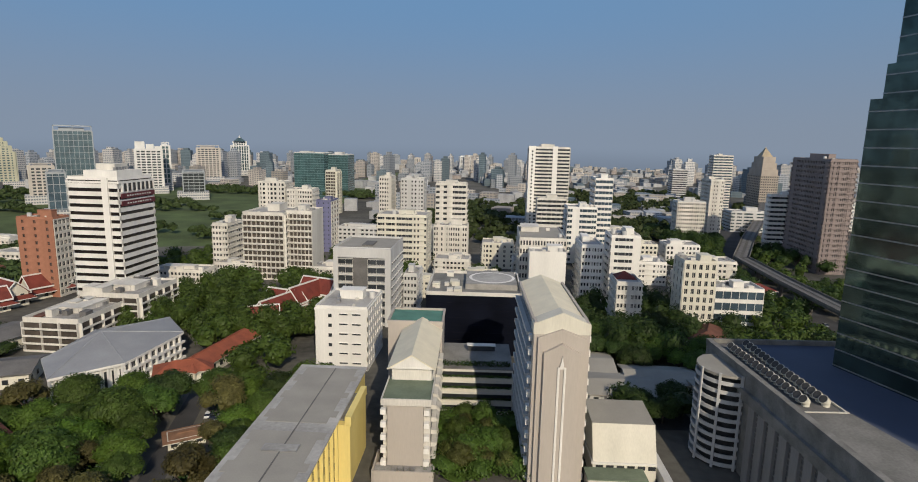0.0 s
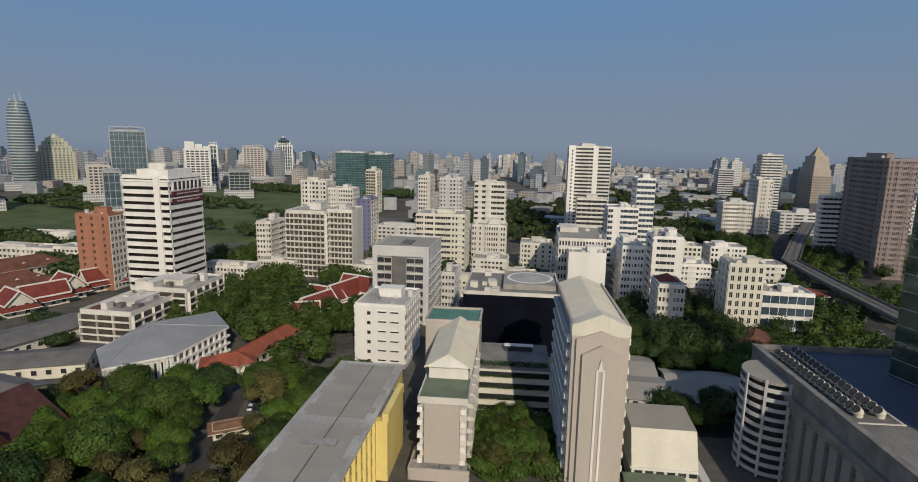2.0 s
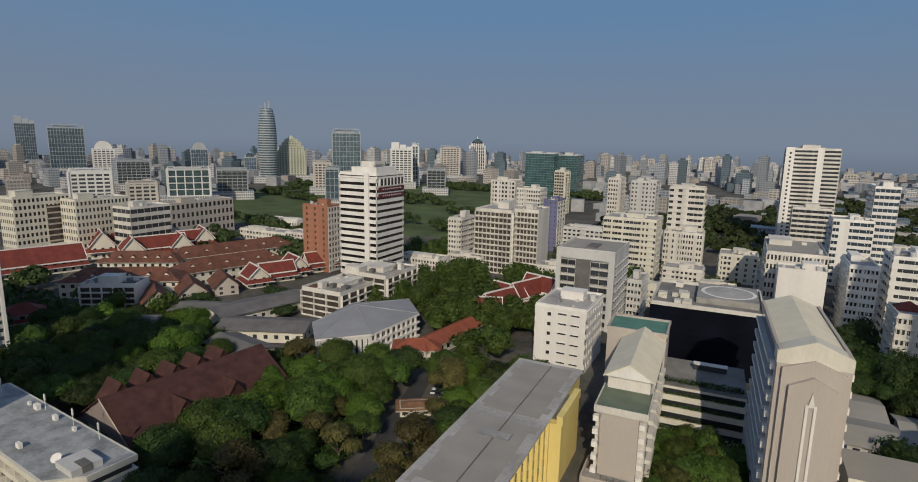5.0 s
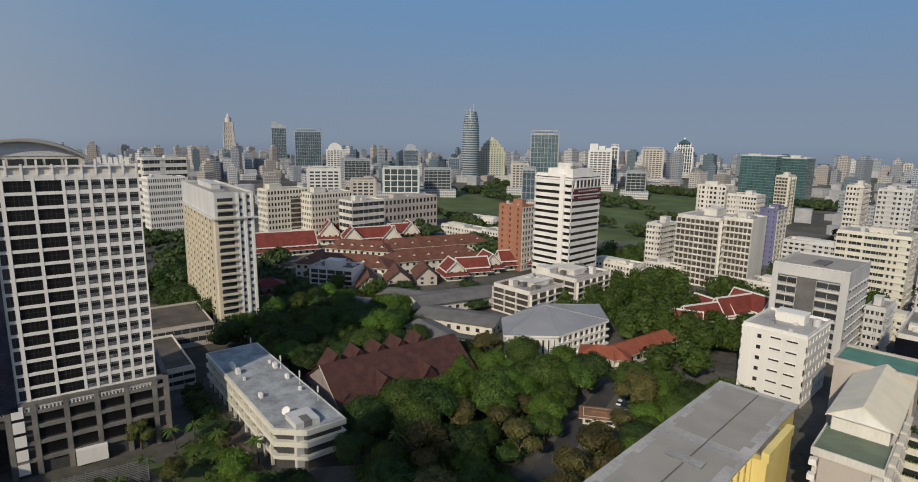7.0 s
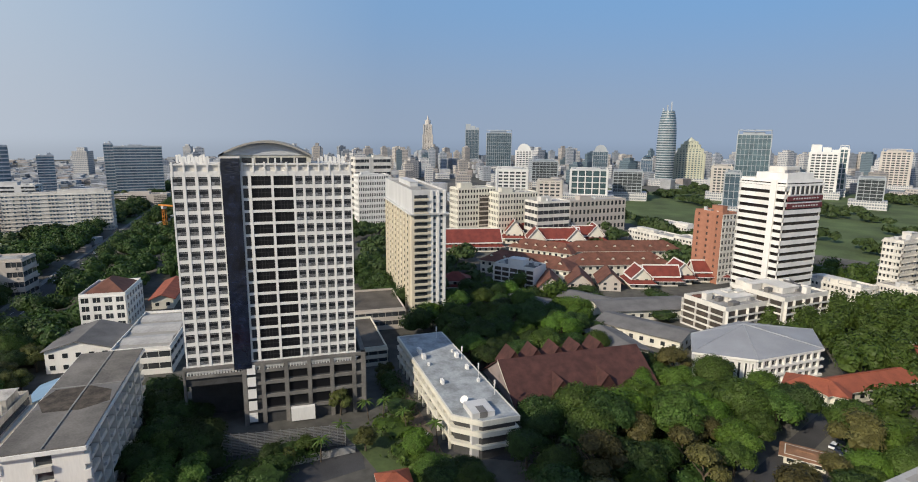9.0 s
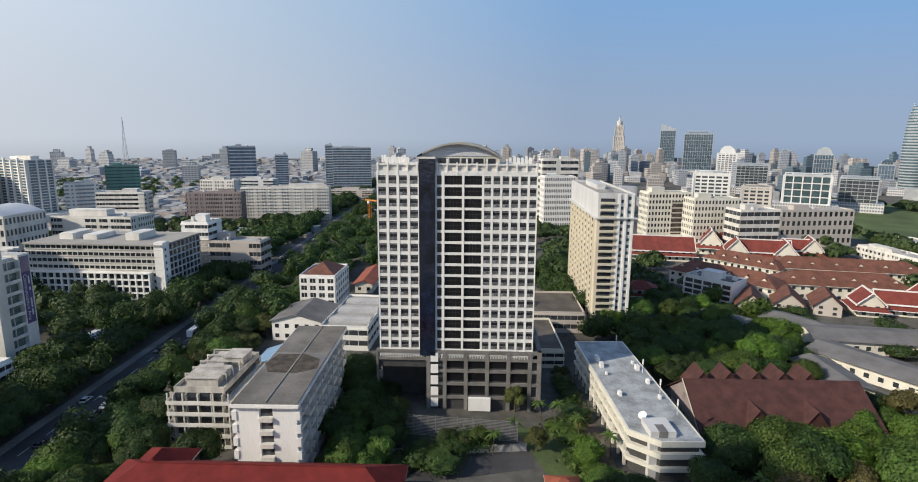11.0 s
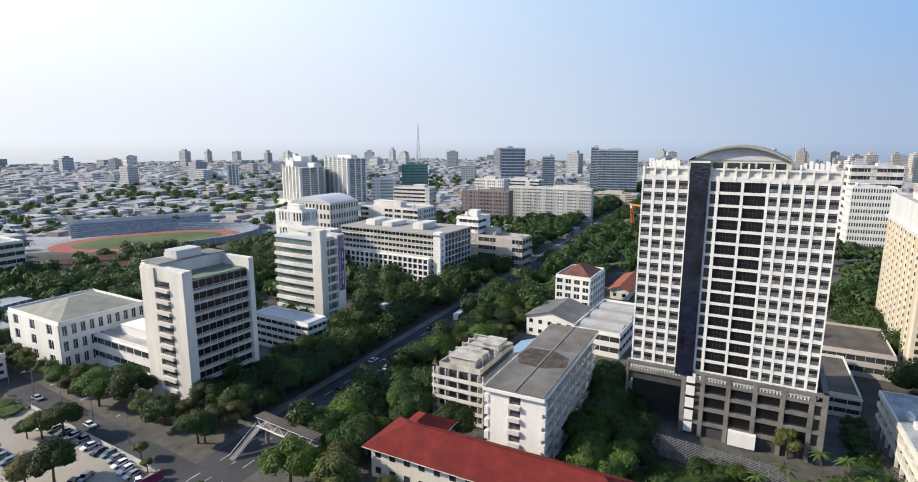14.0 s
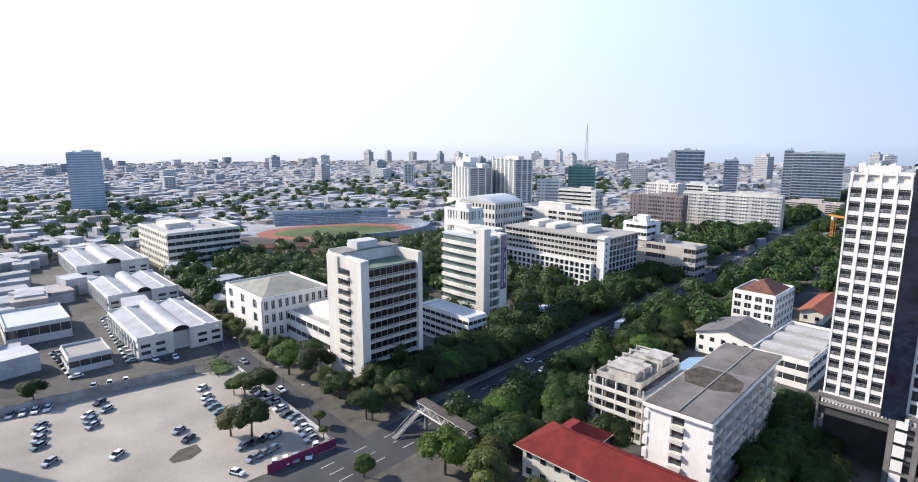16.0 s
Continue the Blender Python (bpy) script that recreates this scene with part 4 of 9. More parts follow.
def deck_tower(x, y, yaw, w, d, h):
    """White tower: stacked projecting decks on its long side, balconies and a banner on its narrow one."""
    top = thing("office_tower", "white office tower with stacked projecting decks and a violet banner", "building", pose(x, y, 0, 0, 0, yaw))
    foot(x, y, yaw, w, d)
    part("body", Mesh().box(-w / 2, w / 2, -d / 2, d / 2, 0, h - 2), DECK_GLASS, top, "glazed core")
    fl = 10
    fh = (h - 3) / fl
    dk, n = Mesh(), 8
    pts = []
    for i in range(n + 1):
        v = d / 2 - (d - 3.0) * i / n
        pts.append((-w / 2 - 1.0 - 0.35 * math.sin(math.pi * i / n), v))
    dk.prism([(-w / 2 + 0.1, d / 2)] + pts + [(-w / 2 + 0.1, -d / 2 + 3.0)], 0, 1.35)
    deck = dk.data("deck", [WHITE])
    bal = Mesh().box(-w / 2 + 2.5, w * 0.16, -d / 2 - 1.4, -d / 2 + 0.1, 0, 0.25).box(-w / 2 + 2.5, w * 0.16, -d / 2 - 1.4, -d / 2 - 1.25, 0.25, 1.1).data("balcony", [WHITE])
    bar = Mesh().box(-w / 2 + 2.5, w * 0.16, -d / 2 - 0.12, -d / 2 + 0.05, fh - 0.5, fh).box(-w * 0.1, -w * 0.1 + 0.3, -d / 2 - 0.3, -d / 2, 0, fh).data("window_head", [WHITE])
    for k in range(fl):
        z = 1.0 + k * fh
        part("deck", deck, None, top, "", pose(0, 0, z))
        part("balcony", bal, None, top, "", pose(0, 0, z))
        part("window_head", bar, None, top, "", pose(0, 0, z))
    part("panel", Mesh().box(w * 0.16, w / 2 + 0.1, -d / 2 - 1.5, d / 2 + 0.1, 0, h - 0.5), WHITE, top, "plain white wall panel")
    part("pier", Mesh().box(-w / 2 - 1.2, -w / 2 + 2.5, -d / 2 - 1.6, -d / 2 + 3.0, 0, h + 2.6), WHITE, top, "tall white corner pier")
    part("roof", Mesh().box(-w / 2 - 0.6, w / 2, -d / 2 + 0.4, d / 2, h - 2, h - 1.2), STEEL_W, top)
    part("plant_room", Mesh().box(-w * 0.2, w * 0.3, -d * 0.1, d * 0.35, h - 1.2, h + 1.6), WHITE, top)
    for i in range(6):
        u = -w / 2 + 1 + i * (w - 2) / 5
        part("roof_beam", Mesh().box(u - 0.2, u + 0.2, -d / 2 + 0.6, d * 0.2, h + 1.2, h + 1.7), WHITE, top)
    bn = part("banner", Mesh().box(w * 0.2, w * 0.46, -d / 2 - 1.66, -d / 2 - 1.5, h * 0.4, h - 1.2), mat("violet_banner", (0.10, 0.07, 0.17), 0.7, 0.1), top, "violet banner with pale writing")
    words = bpy.data.curves.new("writing", "FONT")
    words.body, words.size, words.extrude = "Communication Arts", h * 0.046, 0.02
    words.materials.append(PALE)
    ob = new("writing", words)
    ob.parent = bn
    ob.matrix_basis = pose(w * 0.23, -d / 2 - 1.69, h * 0.82, 90, 90, 0)
    part("banner_head", Mesh().box(w * 0.2, w * 0.46, -d / 2 - 1.7, -d / 2 - 1.66, h * 0.84, h - 1.2), mat("mauve_banner", (0.26, 0.19, 0.24), 0.7, 0.2), bn)
    for i, ln in enumerate((2.6, 1.1, 3.4, 2.0)):
        z = h * 0.80 - i * h * 0.095
        part("banner_mark", Mesh().box(w * 0.365, w * 0.405, -d / 2 - 1.72, -d / 2 - 1.65, z - ln, z), PALE, bn)


def long_office(x, y, yaw, w, d, h):
    """Long block: ribbon storeys above, a projecting window grid below, a white stair pier and a grey glazed end."""
    top = thing("office_block", "long white office block with projecting window grid and grey end", "building", pose(x, y, 0, 0, 0, yaw))
    foot(x, y, yaw, w + 4, d)
    part("body", Mesh().box(-w / 2, w / 2, -d / 2, d / 2, 0, h - 0.8), GLASS_D, top, "glazed core")
    fl = 8
    fh = (h - 1.0) / fl
    n = 26
    rib = Mesh().box(-w / 2 - 0.5, -w / 2 + 0.1, -d / 2, d / 2, 0, fh * 0.5).box(-w / 2 - 1.0, -w / 2 + 0.1, -d / 2, d / 2, fh * 0.42, fh * 0.5)
    for i in range(n + 1):
        v = -d / 2 + d * i / n
        rib.box(-w / 2 - 0.35, -w / 2 + 0.1, v - 0.12, v + 0.12, fh * 0.5, fh)
    rm = rib.data("ribbon_storey", [WHITE])
    x0, x1 = -w / 2 - 3.2, -w / 2 - 0.2
    part("grid_core", Mesh().box(x0 + 0.9, x1, -d / 2 + 6, d / 2 - 2, 0, fh * 3.96), GLASS_D, top, "dark glazing behind the grid")
    gr = Mesh().box(x0, x1, -d / 2 + 5.6, d / 2 - 1.6, 0, 0.7)
    for i in range(19):
        v = -d / 2 + 5.8 + (d - 7.6) * i / 18
        gr.box(x0, x1, v - 0.35, v + 0.35, 0.7, fh)
    gm = gr.data("grid_storey", [BRIGHT])
    for k in range(fl):
        part("ribbon_storey", rm, None, top, "", pose(0, 0, k * fh))
        if k < 4:
            part("grid_storey", gm, None, top, "", pose(0, 0, k * fh))
    part("grid_roof", Mesh().box(x0 - 0.2, x1, -d / 2 + 5.4, d / 2 - 1.4, fh * 4, fh * 4 + 0.5), BRIGHT, top)
    part("stair_pier", Mesh().box(-w / 2 - 0.9, -w / 2 + 4.5, -d / 2 - 1.0, -d / 2 + 3.6, 0, h + 1.0), BRIGHT, top, "white stair pier")
    e = Mesh().box(-w / 2 + 4.5, w / 2 + 0.2, -d / 2 - 0.5, -d / 2 + 0.1, 0, 0.55)
    for i in range(9):
        u = -w / 2 + 4.8 + i * (w - 5.2) / 8
        e.box(u - 0.15, u + 0.15, -d / 2 - 0.6, -d / 2 + 0.1, 0.55, fh)
    em = e.data("glazed_storey", [PALE])
    slot = Mesh().box(-w / 2 + 0.6, -w / 2 + 1.7, -d / 2 - 1.06, -d / 2 - 0.95, 0, 1.3).data("window", [GLASS_D])
    for k in range(fl):
        part("glazed_storey", em, None, top, "", pose(0, 0, k * fh))
        part("window", slot, None, top, "", pose(0, 0, 1.0 + k * fh))
    part("side_wall", Mesh().box(w / 2, w / 2 + 0.3, -d / 2, d / 2, 0, h).box(-w / 2, w / 2, d / 2, d / 2 + 0.3, 0, h), WHITE, top)
    part("roof", Mesh().box(-w / 2 - 1.4, w / 2 + 0.6, -d / 2 - 0.7, d / 2 + 0.6, h - 0.8, h - 0.1), ROOFG, top, "wide grey roof slab")
    for v, q in ((-d * 0.2, 3.4), (d * 0.12, 2.4), (d * 0.3, 3.0)):
        part("plant_room", Mesh().box(-w * 0.22, w * 0.2, v - 3.5, v + 3.5, h - 0.1, h + q), WHITE, top)


deck_tower(-205.2, -126.9, 167.0, 13.0, 24.7, 40.5)
long_office(-311.1, -125.6, 167.0, 34.9, 68.9, 27.3)
bldg("office_block", "white office block behind the long block", -391.2, -164.2, 167.0, 23.3, 51.6, 28.0, 7, WHITE, front=G(6, each=False), left=BD(14), seed=53)
bldg("office_block", "small white stair block", -341.3, -91.7, 77.0, 15.0, 16.0, 30.2, 7, BRIGHT, front=BD(4), left=BD(3), seed=54)
bldg("office_block", "low concrete block with planted terraces", -335.7, -72.6, 77.0, 34.6, 14.0, 19.8, 4, STONE, front=BD(8), left=BD(3), seed=55)
TH = bldg("school_block", "white five-storey block under a brown hipped roof", -262.8, -18.3, 167.0, 23.2, 16.1, 17.2, 5, BRIGHT, front=G(6), left=G(4), seed=56, plant=0)
TW, TD, TZ = (-262.8, -18.3, 167.0, 23.2, 16.1, 17.2)[3:6]
part("hipped_roof", Mesh().hip(-TW / 2 + 2, TW / 2 - 1, -TD / 2 + 0.5, TD / 2 - 0.5, TZ + 0.1, TZ + 4.6), TILE_BROWN, TH, "brown tiled hipped roof")
# cladding lightened for the haze in front of the far west towers
BLUEGREY = mat("haze_paled_cladding", (0.42, 0.45, 0.48), 0.6, 0.1)
BLUE_DEEP = glass_mat("deep_blue_glass", (0.075, 0.125, 0.175), 0.15)


# condominium glass with the bluish haze mixed into its colour
HAZE_BLUE = glass_mat("haze_paled_glass", (0.13, 0.19, 0.245), 0.2)


def condo_far(label, x, y, yaw, w, d, h, fl, stagger):
    """A far condominium: white slabs and piers on one side, blue glass with white edges on the other."""
    top = thing("condominium_tower", label, "building", pose(x, y, 0, 0, 0, yaw))
    foot(x, y, yaw, w, d)
    part("body", Mesh().box(-w / 2, w / 2, -d / 2, d / 2, 0, h), HAZE_BLUE, top, "blue glazed core")
    fh = h / fl
    k = Mesh()
    for i in range(fl):
        k.box(-w / 2 - 1.2, -w / 2 + 0.1, -d / 2, d / 2, i * fh, i * fh + fh * 0.30)
        k.box(-w / 2, w / 2, -d / 2 - 0.35, -d / 2 + 0.1, i * fh, i * fh + fh * 0.2)
    part("floor_banding", k, WHITE, top, "white floor slabs", None, "stuff")
    for i in range(6):
        v = -d / 2 + d * i / 5
        part("pier", Mesh().box(-w / 2 - 1.5, -w / 2 + 0.1, v - 0.8, v + 0.8, 0, h + (2.5 if i % 2 else 0.5)), BRIGHT, top, "white pier")
    for u in (-w / 2 + 1.0, -w * 0.12, w * 0.2, w / 2 - 1.0):
        part("pier", Mesh().box(u - 0.7, u + 0.7, -d / 2 - 0.8, -d / 2 + 0.1, 0, h + 0.8), WHITE, top, "white pier")
    part("roof", Mesh().box(-w / 2, w / 2, -d / 2, d / 2, h, h + 0.6), ROOFP, top)
    for i, (u, v, q) in enumerate(stagger):
        part("crown_block", Mesh().box(w * u - w * 0.16, w * u + w * 0.16, d * v - d * 0.18, d * v + d * 0.18, h + 0.6, h + q), (WHITE, BRIGHT)[i % 2], top)
    part("podium", Mesh().box(-w * 0.75, w * 0.7, -d * 0.8, d * 0.6, 0, 8), WHITE, top)


condo_far("white and blue condominium tower with stepped crown", -567.3, -352.5, 145.0, 28.7, 48.4, 45.1, 20, ((-0.25, 0.2, 7), (0.1, 0.25, 12), (0.3, -0.2, 5)))
condo_far("grey-white and dark blue condominium tower", -583.2, -308.0, 145.0, 22.6, 54.8, 55.1, 22, ((0.0, -0.2, 4), (0.2, 0.2, 3)))
condo_far("white and blue condominium tower behind the others", -600.4, -383.5, 145.0, 11.5, 22.2, 53.2, 22, ((0.0, 0.0, 6),))
condo_far("slim pale condominium tower in the far quarter", -714.6, -563.4, 128.3, 15.7, 20.0, 37.6, 16, ((0.0, 0.0, 4),))
bldg("office_block", "teal glass office block", -593.3, -265.2, 114.1, 26.7, 20.0, 32.4, 9, WHITE, front=BD(8, glass=PALE_BLUE), left=BD(4), seed=59)
NETTING = mat("green_site_netting", (0.13, 0.27, 0.22), 0.85, 0.2, 0.1, 1.0)
bldg("unfinished_tower", "green-netted tower under construction", -662.7, -254.3, 111.0, 31.5, 20.0, 44.9, 13, NETTING, front=BD(8, wall=NETTING, sill=0.75), left=BD(4, sill=0.75), seed=60)
bldg("office_block", "white office block with ribbon windows", -521.6, -200.4, 86.0, 38.5, 16.0, 30.2, 8, WHITE, front=BD(8), left=BD(4), seed=61)
bldg("dormitory_block", "long white dormitory block", -553.0, -70.7, 86.0, 80.1, 14.0, 30.5, 10, WHITE, front=G(20, each=False, glass=PALE_BLUE), left=G(4, each=False), seed=62)
bldg("dormitory_block", "dark brown dormitory block", -524.0, -127.0, 86.0, 46.2, 14.0, 29.0, 8, BROWNST, front=G(18, each=False), left=G(4, each=False), seed=63)
bldg("office_tower", "grey-blue glass office tower by the avenue", -812.0, -13.2, 90.9, 51.6, 25.0, 61.6, 18, BLUEGREY, front=BD(9, glass=BLUE_DEEP, sill=0.3), left=BD(4), seed=64)
bldg("office_tower", "slim dark blue glass office tower", -828.7, -45.4, 93.1, 10.1, 20.0, 64.5, 18, BLUEGREY, front=BD(3, glass=BLUE_DEEP, sill=0.3), left=BD(4), seed=65)
bldg("office_tower", "dark and white striped tower", -696.6, -136.7, 101.1, 28.9, 20.0, 65.0, 17, BLUEGREY, front=BD(5, glass=BLUE_DEEP, sill=0.3), left=BD(4), seed=66)
bldg("office_tower", "dark blue glass tower beside the avenue", -902.0, -120.3, 97.6, 18.4, 20.0, 48.1, 14, BLUEGREY, front=BD(3, glass=BLUE_DEEP, sill=0.3), left=BD(4), seed=67)
# tower colour made pale blue in place of the haze before it
bldg("office_tower", "tall grey-blue tower alone in the haze", -291.7, -674.5, 156.6, 30.9, 30.0, 62.9, 24, mat("haze_blue_cladding", (0.42, 0.50, 0.56), 0.5, 0.1), front=BD(10, glass=PALE_BLUE), left=BD(8, glass=PALE_BLUE), seed=68)
bldg("school_block", "cream school block with arcaded storeys", -211.8, -354.8, 167.0, 44.3, 60.0, 21.6, 5, CREAM, front=BD(10), left=G(12, each=False), seed=69)


# ---- the tall student residence ----
def residence():
    w, d, z0, z1 = 44.5, 19.0, 18.4, 69.4
    mx, my, yaw = -153.7, 25.8, 77.9
    m = pose(mx, my, 0, 0, 0, yaw)
    top = thing("residence_tower", "tall white student residence with window grid and curved roof", "building", m)
    foot(mx - 9.3, my + 2, yaw, w + 5, d + 5)
    part("body", Mesh().box(-w / 2, w / 2, 0, d, z0 - 2.2, z1 + 2.4), WHITE, top)
    fh = (z1 - z0) / 16
    x0 = -w / 2

    def bay_me(bw, pier, glass=GLASS_D, ledge=True):
        u0, u1 = bw * pier, bw * (1 - pier)
        za, zb = (0.15, 0.85) if ledge else (0.1, 0.88)
        g = Mesh().box(u0, u1, -0.06, 0.02, fh * za, fh * zb, 0)
        um = (u0 + u1) / 2
        g.box(um - 0.05, um + 0.05, -0.14, 0, fh * za, fh * zb, 1)
        if not ledge and bw > 4:
            for q in (0.33, 0.67):
                g.box(u0 + (u1 - u0) * q - 0.04, u0 + (u1 - u0) * q + 0.04, -0.12, 0, fh * za, fh * zb, 1)
            g.box(u0, u1, -0.1, 0, fh * 0.5, fh * 0.52, 1)
        rail = Mesh()
        for i in range(9):
            u = u0 + (u1 - u0) * (i + 0.5) / 9
            rail.box(u - 0.045, u + 0.045, -0.41, -0.37, fh * 0.15, fh * 0.42)
            if i % 2:
                rail.box(u - 0.04, u + 0.04, -0.41, -0.37, fh * 0.74, fh * 0.85)
        rail.box(u0, u1, -0.43, -0.35, fh * 0.41, fh * 0.44)
        rail.box(u0, u1, -0.43, -0.35, fh * 0.27, fh * 0.295)
        rail.box(u0, u1, -0.43, -0.35, fh * 0.72, fh * 0.745)
        ac = Mesh().box(u0 + 0.1, u0 + 0.75, -0.36, -0.1, fh * 0.22, fh * 0.42)
        return g.data("window", [glass, DARK]), (rail.data("railing", [METAL]) if ledge else None), (ac.data("air_conditioner", [PALE]) if ledge else None)

    def run(u, widths, pier, glass=GLASS_D, ledge=True, sill=0.15):
        bw = widths[0]
        wm, rm, am = bay_me(bw, pier, glass, ledge)
        n = len(widths)
        p = Mesh().box(0, bw * n, -0.45, 0.02, 0, fh * (sill if ledge else 0.1))
        p.box(0, bw * n, -0.45, 0.02, fh * (0.85 if ledge else 0.88), fh)
        for i in range(n + 1):
            a, b = max(0, i * bw - bw * pier), min(bw * n, i * bw + bw * pier)
            p.box(a, b, -0.55, 0.02, 0, fh)
        pm = p.data("wall_storey", [BRIGHT])
        for k in range(16):
            part("wall_storey", pm, None, top, "", pose(x0 + u, 0, z0 + k * fh))
            for i in range(n):
                wo = part("window", wm, None, top, "", pose(x0 + u + i * bw, 0, z0 + k * fh))
                if rm:
                    part("railing", rm, None, wo)
                    if (i * 5 + k * 3) % 4 < 2:
                        part("air_conditioner", am, None, top, "", pose(x0 + u + i * bw, 0, z0 + k * fh))
    run(0.0, [2.95] * 4, 0.13)
    run(16.3, [2.2], 0.2, GLASS_D, False)
    run(18.5, [5.5] * 2, 0.06, BAY_GLASS, False)
    run(29.5, [2.5] * 6, 0.13)
    # dark glazed stair shaft
    s = Mesh().box(x0 + 11.8, x0 + 16.3, -1.3, 0.02, z0 - 1.5, z1 + 4.2)
    part("stair_shaft", s, SHAFT_GLASS, top, "navy mirror-glazed stair shaft")
    part("shaft_cap", Mesh().box(x0 + 11.7, x0 + 16.4, -1.4, 0.02, z1 + 4.2, z1 + 4.7), WHITE, top)
    # crown storey: beam, posts, rails and the curved roof
    part("crown_beam", Mesh().box(x0, -x0, -0.5, 0.02, z1, z1 + 0.9).box(x0, -x0, -0.5, -0.2, z1 + 2.5, z1 + 2.9), BRIGHT, top)
    post = Mesh().box(-0.22, 0.22, -0.6, -0.1, 0, 3.6).data("crown_post", [BRIGHT])
    for i in range(17):
        u = x0 + 0.4 + i * (w - 0.8) / 16
        part("crown_post", post, None, top, "", pose(u, 0, z1 + (0.6 if i % 2 else -0.4)))
    peg = Mesh().box(-0.28, 0.28, -0.28, 0.28, 0, 2.0).data("roof_peg", [BRIGHT])
    for i in range(14):
        u = x0 + 1.2 + i * 0.95 if i < 8 else -x0 - 7.5 + (i - 8) * 1.15
        for v in (3.0, 7.0):
            part("roof_peg", peg, None, top, "", pose(u, v, z1 + 2.4 + (0.5 if i % 3 == 0 else 0)))
    hall = Mesh().box(x0 + 12.0, x0 + 34.0, 0.6, d - 1, z1 + 2.3, z1 + 5.0)
    part("roof_hall", hall, CREAM, top)
    wn_me = Mesh().box(0, 2.8, 0.5, 0.62, 0, 1.4).data("roof_window", [GLASS_D])
    for i in range(5):
        part("roof_window", wn_me, None, top, "", pose(x0 + 16.8 + i * 3.3, 0, z1 + 2.9))
    n, a0, a1, zr, hh = 16, x0 + 11.4, x0 + 34.2, z1 + 5.0, 3.6
    c = Mesh()
    for i in range(n):
        ta, tb = i / n, (i + 1) / n
        za, zb = zr + hh * (1 - (2 * ta - 1) ** 2), zr + hh * (1 - (2 * tb - 1) ** 2)
        xa, xb = a0 + (a1 - a0) * ta, a0 + (a1 - a0) * tb
        ya, yb = -1.2, d + 0.5
        c.poly([(xa, ya, za), (xb, ya, zb), (xb, yb, zb), (xa, yb, za)], 0)
        c.poly([(xa, ya, za - 0.5), (xa, ya, za), (xa, yb, za), (xa, yb, za - 0.5)][::-1] if i == 0 else [(xa, ya, za - 0.5), (xb, ya, zb - 0.5), (xb, ya, zb), (xa, ya, za)], 0)
        c.poly([(xa, ya, za - 0.5), (xa, yb, za - 0.5), (xb, yb, zb - 0.5), (xb, ya, zb - 0.5)], 0)
        c.poly([(xa, 0.4, zr - 0.1), (xb, 0.4, zr - 0.1), (xb, 0.4, zb - 0.4), (xa, 0.4, za - 0.4)], 1)
    part("curved_roof", c, [ROOFG, STEEL_W], top, "grey curved metal roof")
    # podium
    pw0, pw1 = x0 - 1.0, -x0 + 2.6
    # core coloured near-black as the shade inside the podium openings
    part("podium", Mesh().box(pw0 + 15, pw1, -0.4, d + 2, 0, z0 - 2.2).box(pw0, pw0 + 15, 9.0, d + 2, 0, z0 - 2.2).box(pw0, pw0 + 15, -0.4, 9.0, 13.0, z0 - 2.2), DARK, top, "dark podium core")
    lev = [0.0, 4.4, 8.6, 12.6, 16.2, z0]
    for k in range(1, 6):
        b = Mesh().box(pw0 + (15 if k in (1, 2, 3) else 0), pw1, -1.0, 0.5, lev[k] - 0.9, lev[k])
        part("podium_beam", b, CONC_D, top)
    cols = [0, 15.2, 20.0, 26.2, 32.4, 38.6, 44.8, pw1 - pw0]
    for i, u in enumerate(cols):
        part("podium_column", Mesh().box(pw0 + max(0, u - 0.55), pw0 + min(pw1 - pw0, u + 0.55), -1.1, 0.4, 0, z0 - 0.5), CONC_D, top)
    part("podium_side", Mesh().box(pw1 - 1.2, pw1 + 0.1, -0.9, d + 2.2, 0, z0), CONC_D, top)
    pane = Mesh().box(0, 4.9, -0.5, -0.4, 0, 2.6).data("podium_window", [BAY_GLASS])
    for k in range(1, 4):
        for i in range(2, 6):
            part("podium_window", pane, None, top, "", pose(pw0 + cols[i] + 0.65, 0, lev[k] + 0.5))
    panel = Mesh().box(0, 2.2, -1.25, -1.05, 0, 2.7).data("stair_panel", [BRIGHT])
    for k in range(5):
        part("stair_panel", panel, None, top, "white stair panel", pose(pw0 + 15.9, 0, 1.0 + k * 3.5))
    rail = Mesh()
    for i in range(60):
        rail.box(i * 0.75, i * 0.75 + 0.3, -0.9, -0.8, 0, 0.9)
    rail.box(0, 45, -0.92, -0.78, 0.85, 0.95)
    part("podium_rail", rail, BRIGHT, top, "", pose(pw0 + 1, 0, 16.2))
    part("podium_canopy", Mesh().box(pw0 + 27, pw0 + 33.5, -2.4, -1.0, 0.4, 4.2), BRIGHT, top)


residence()


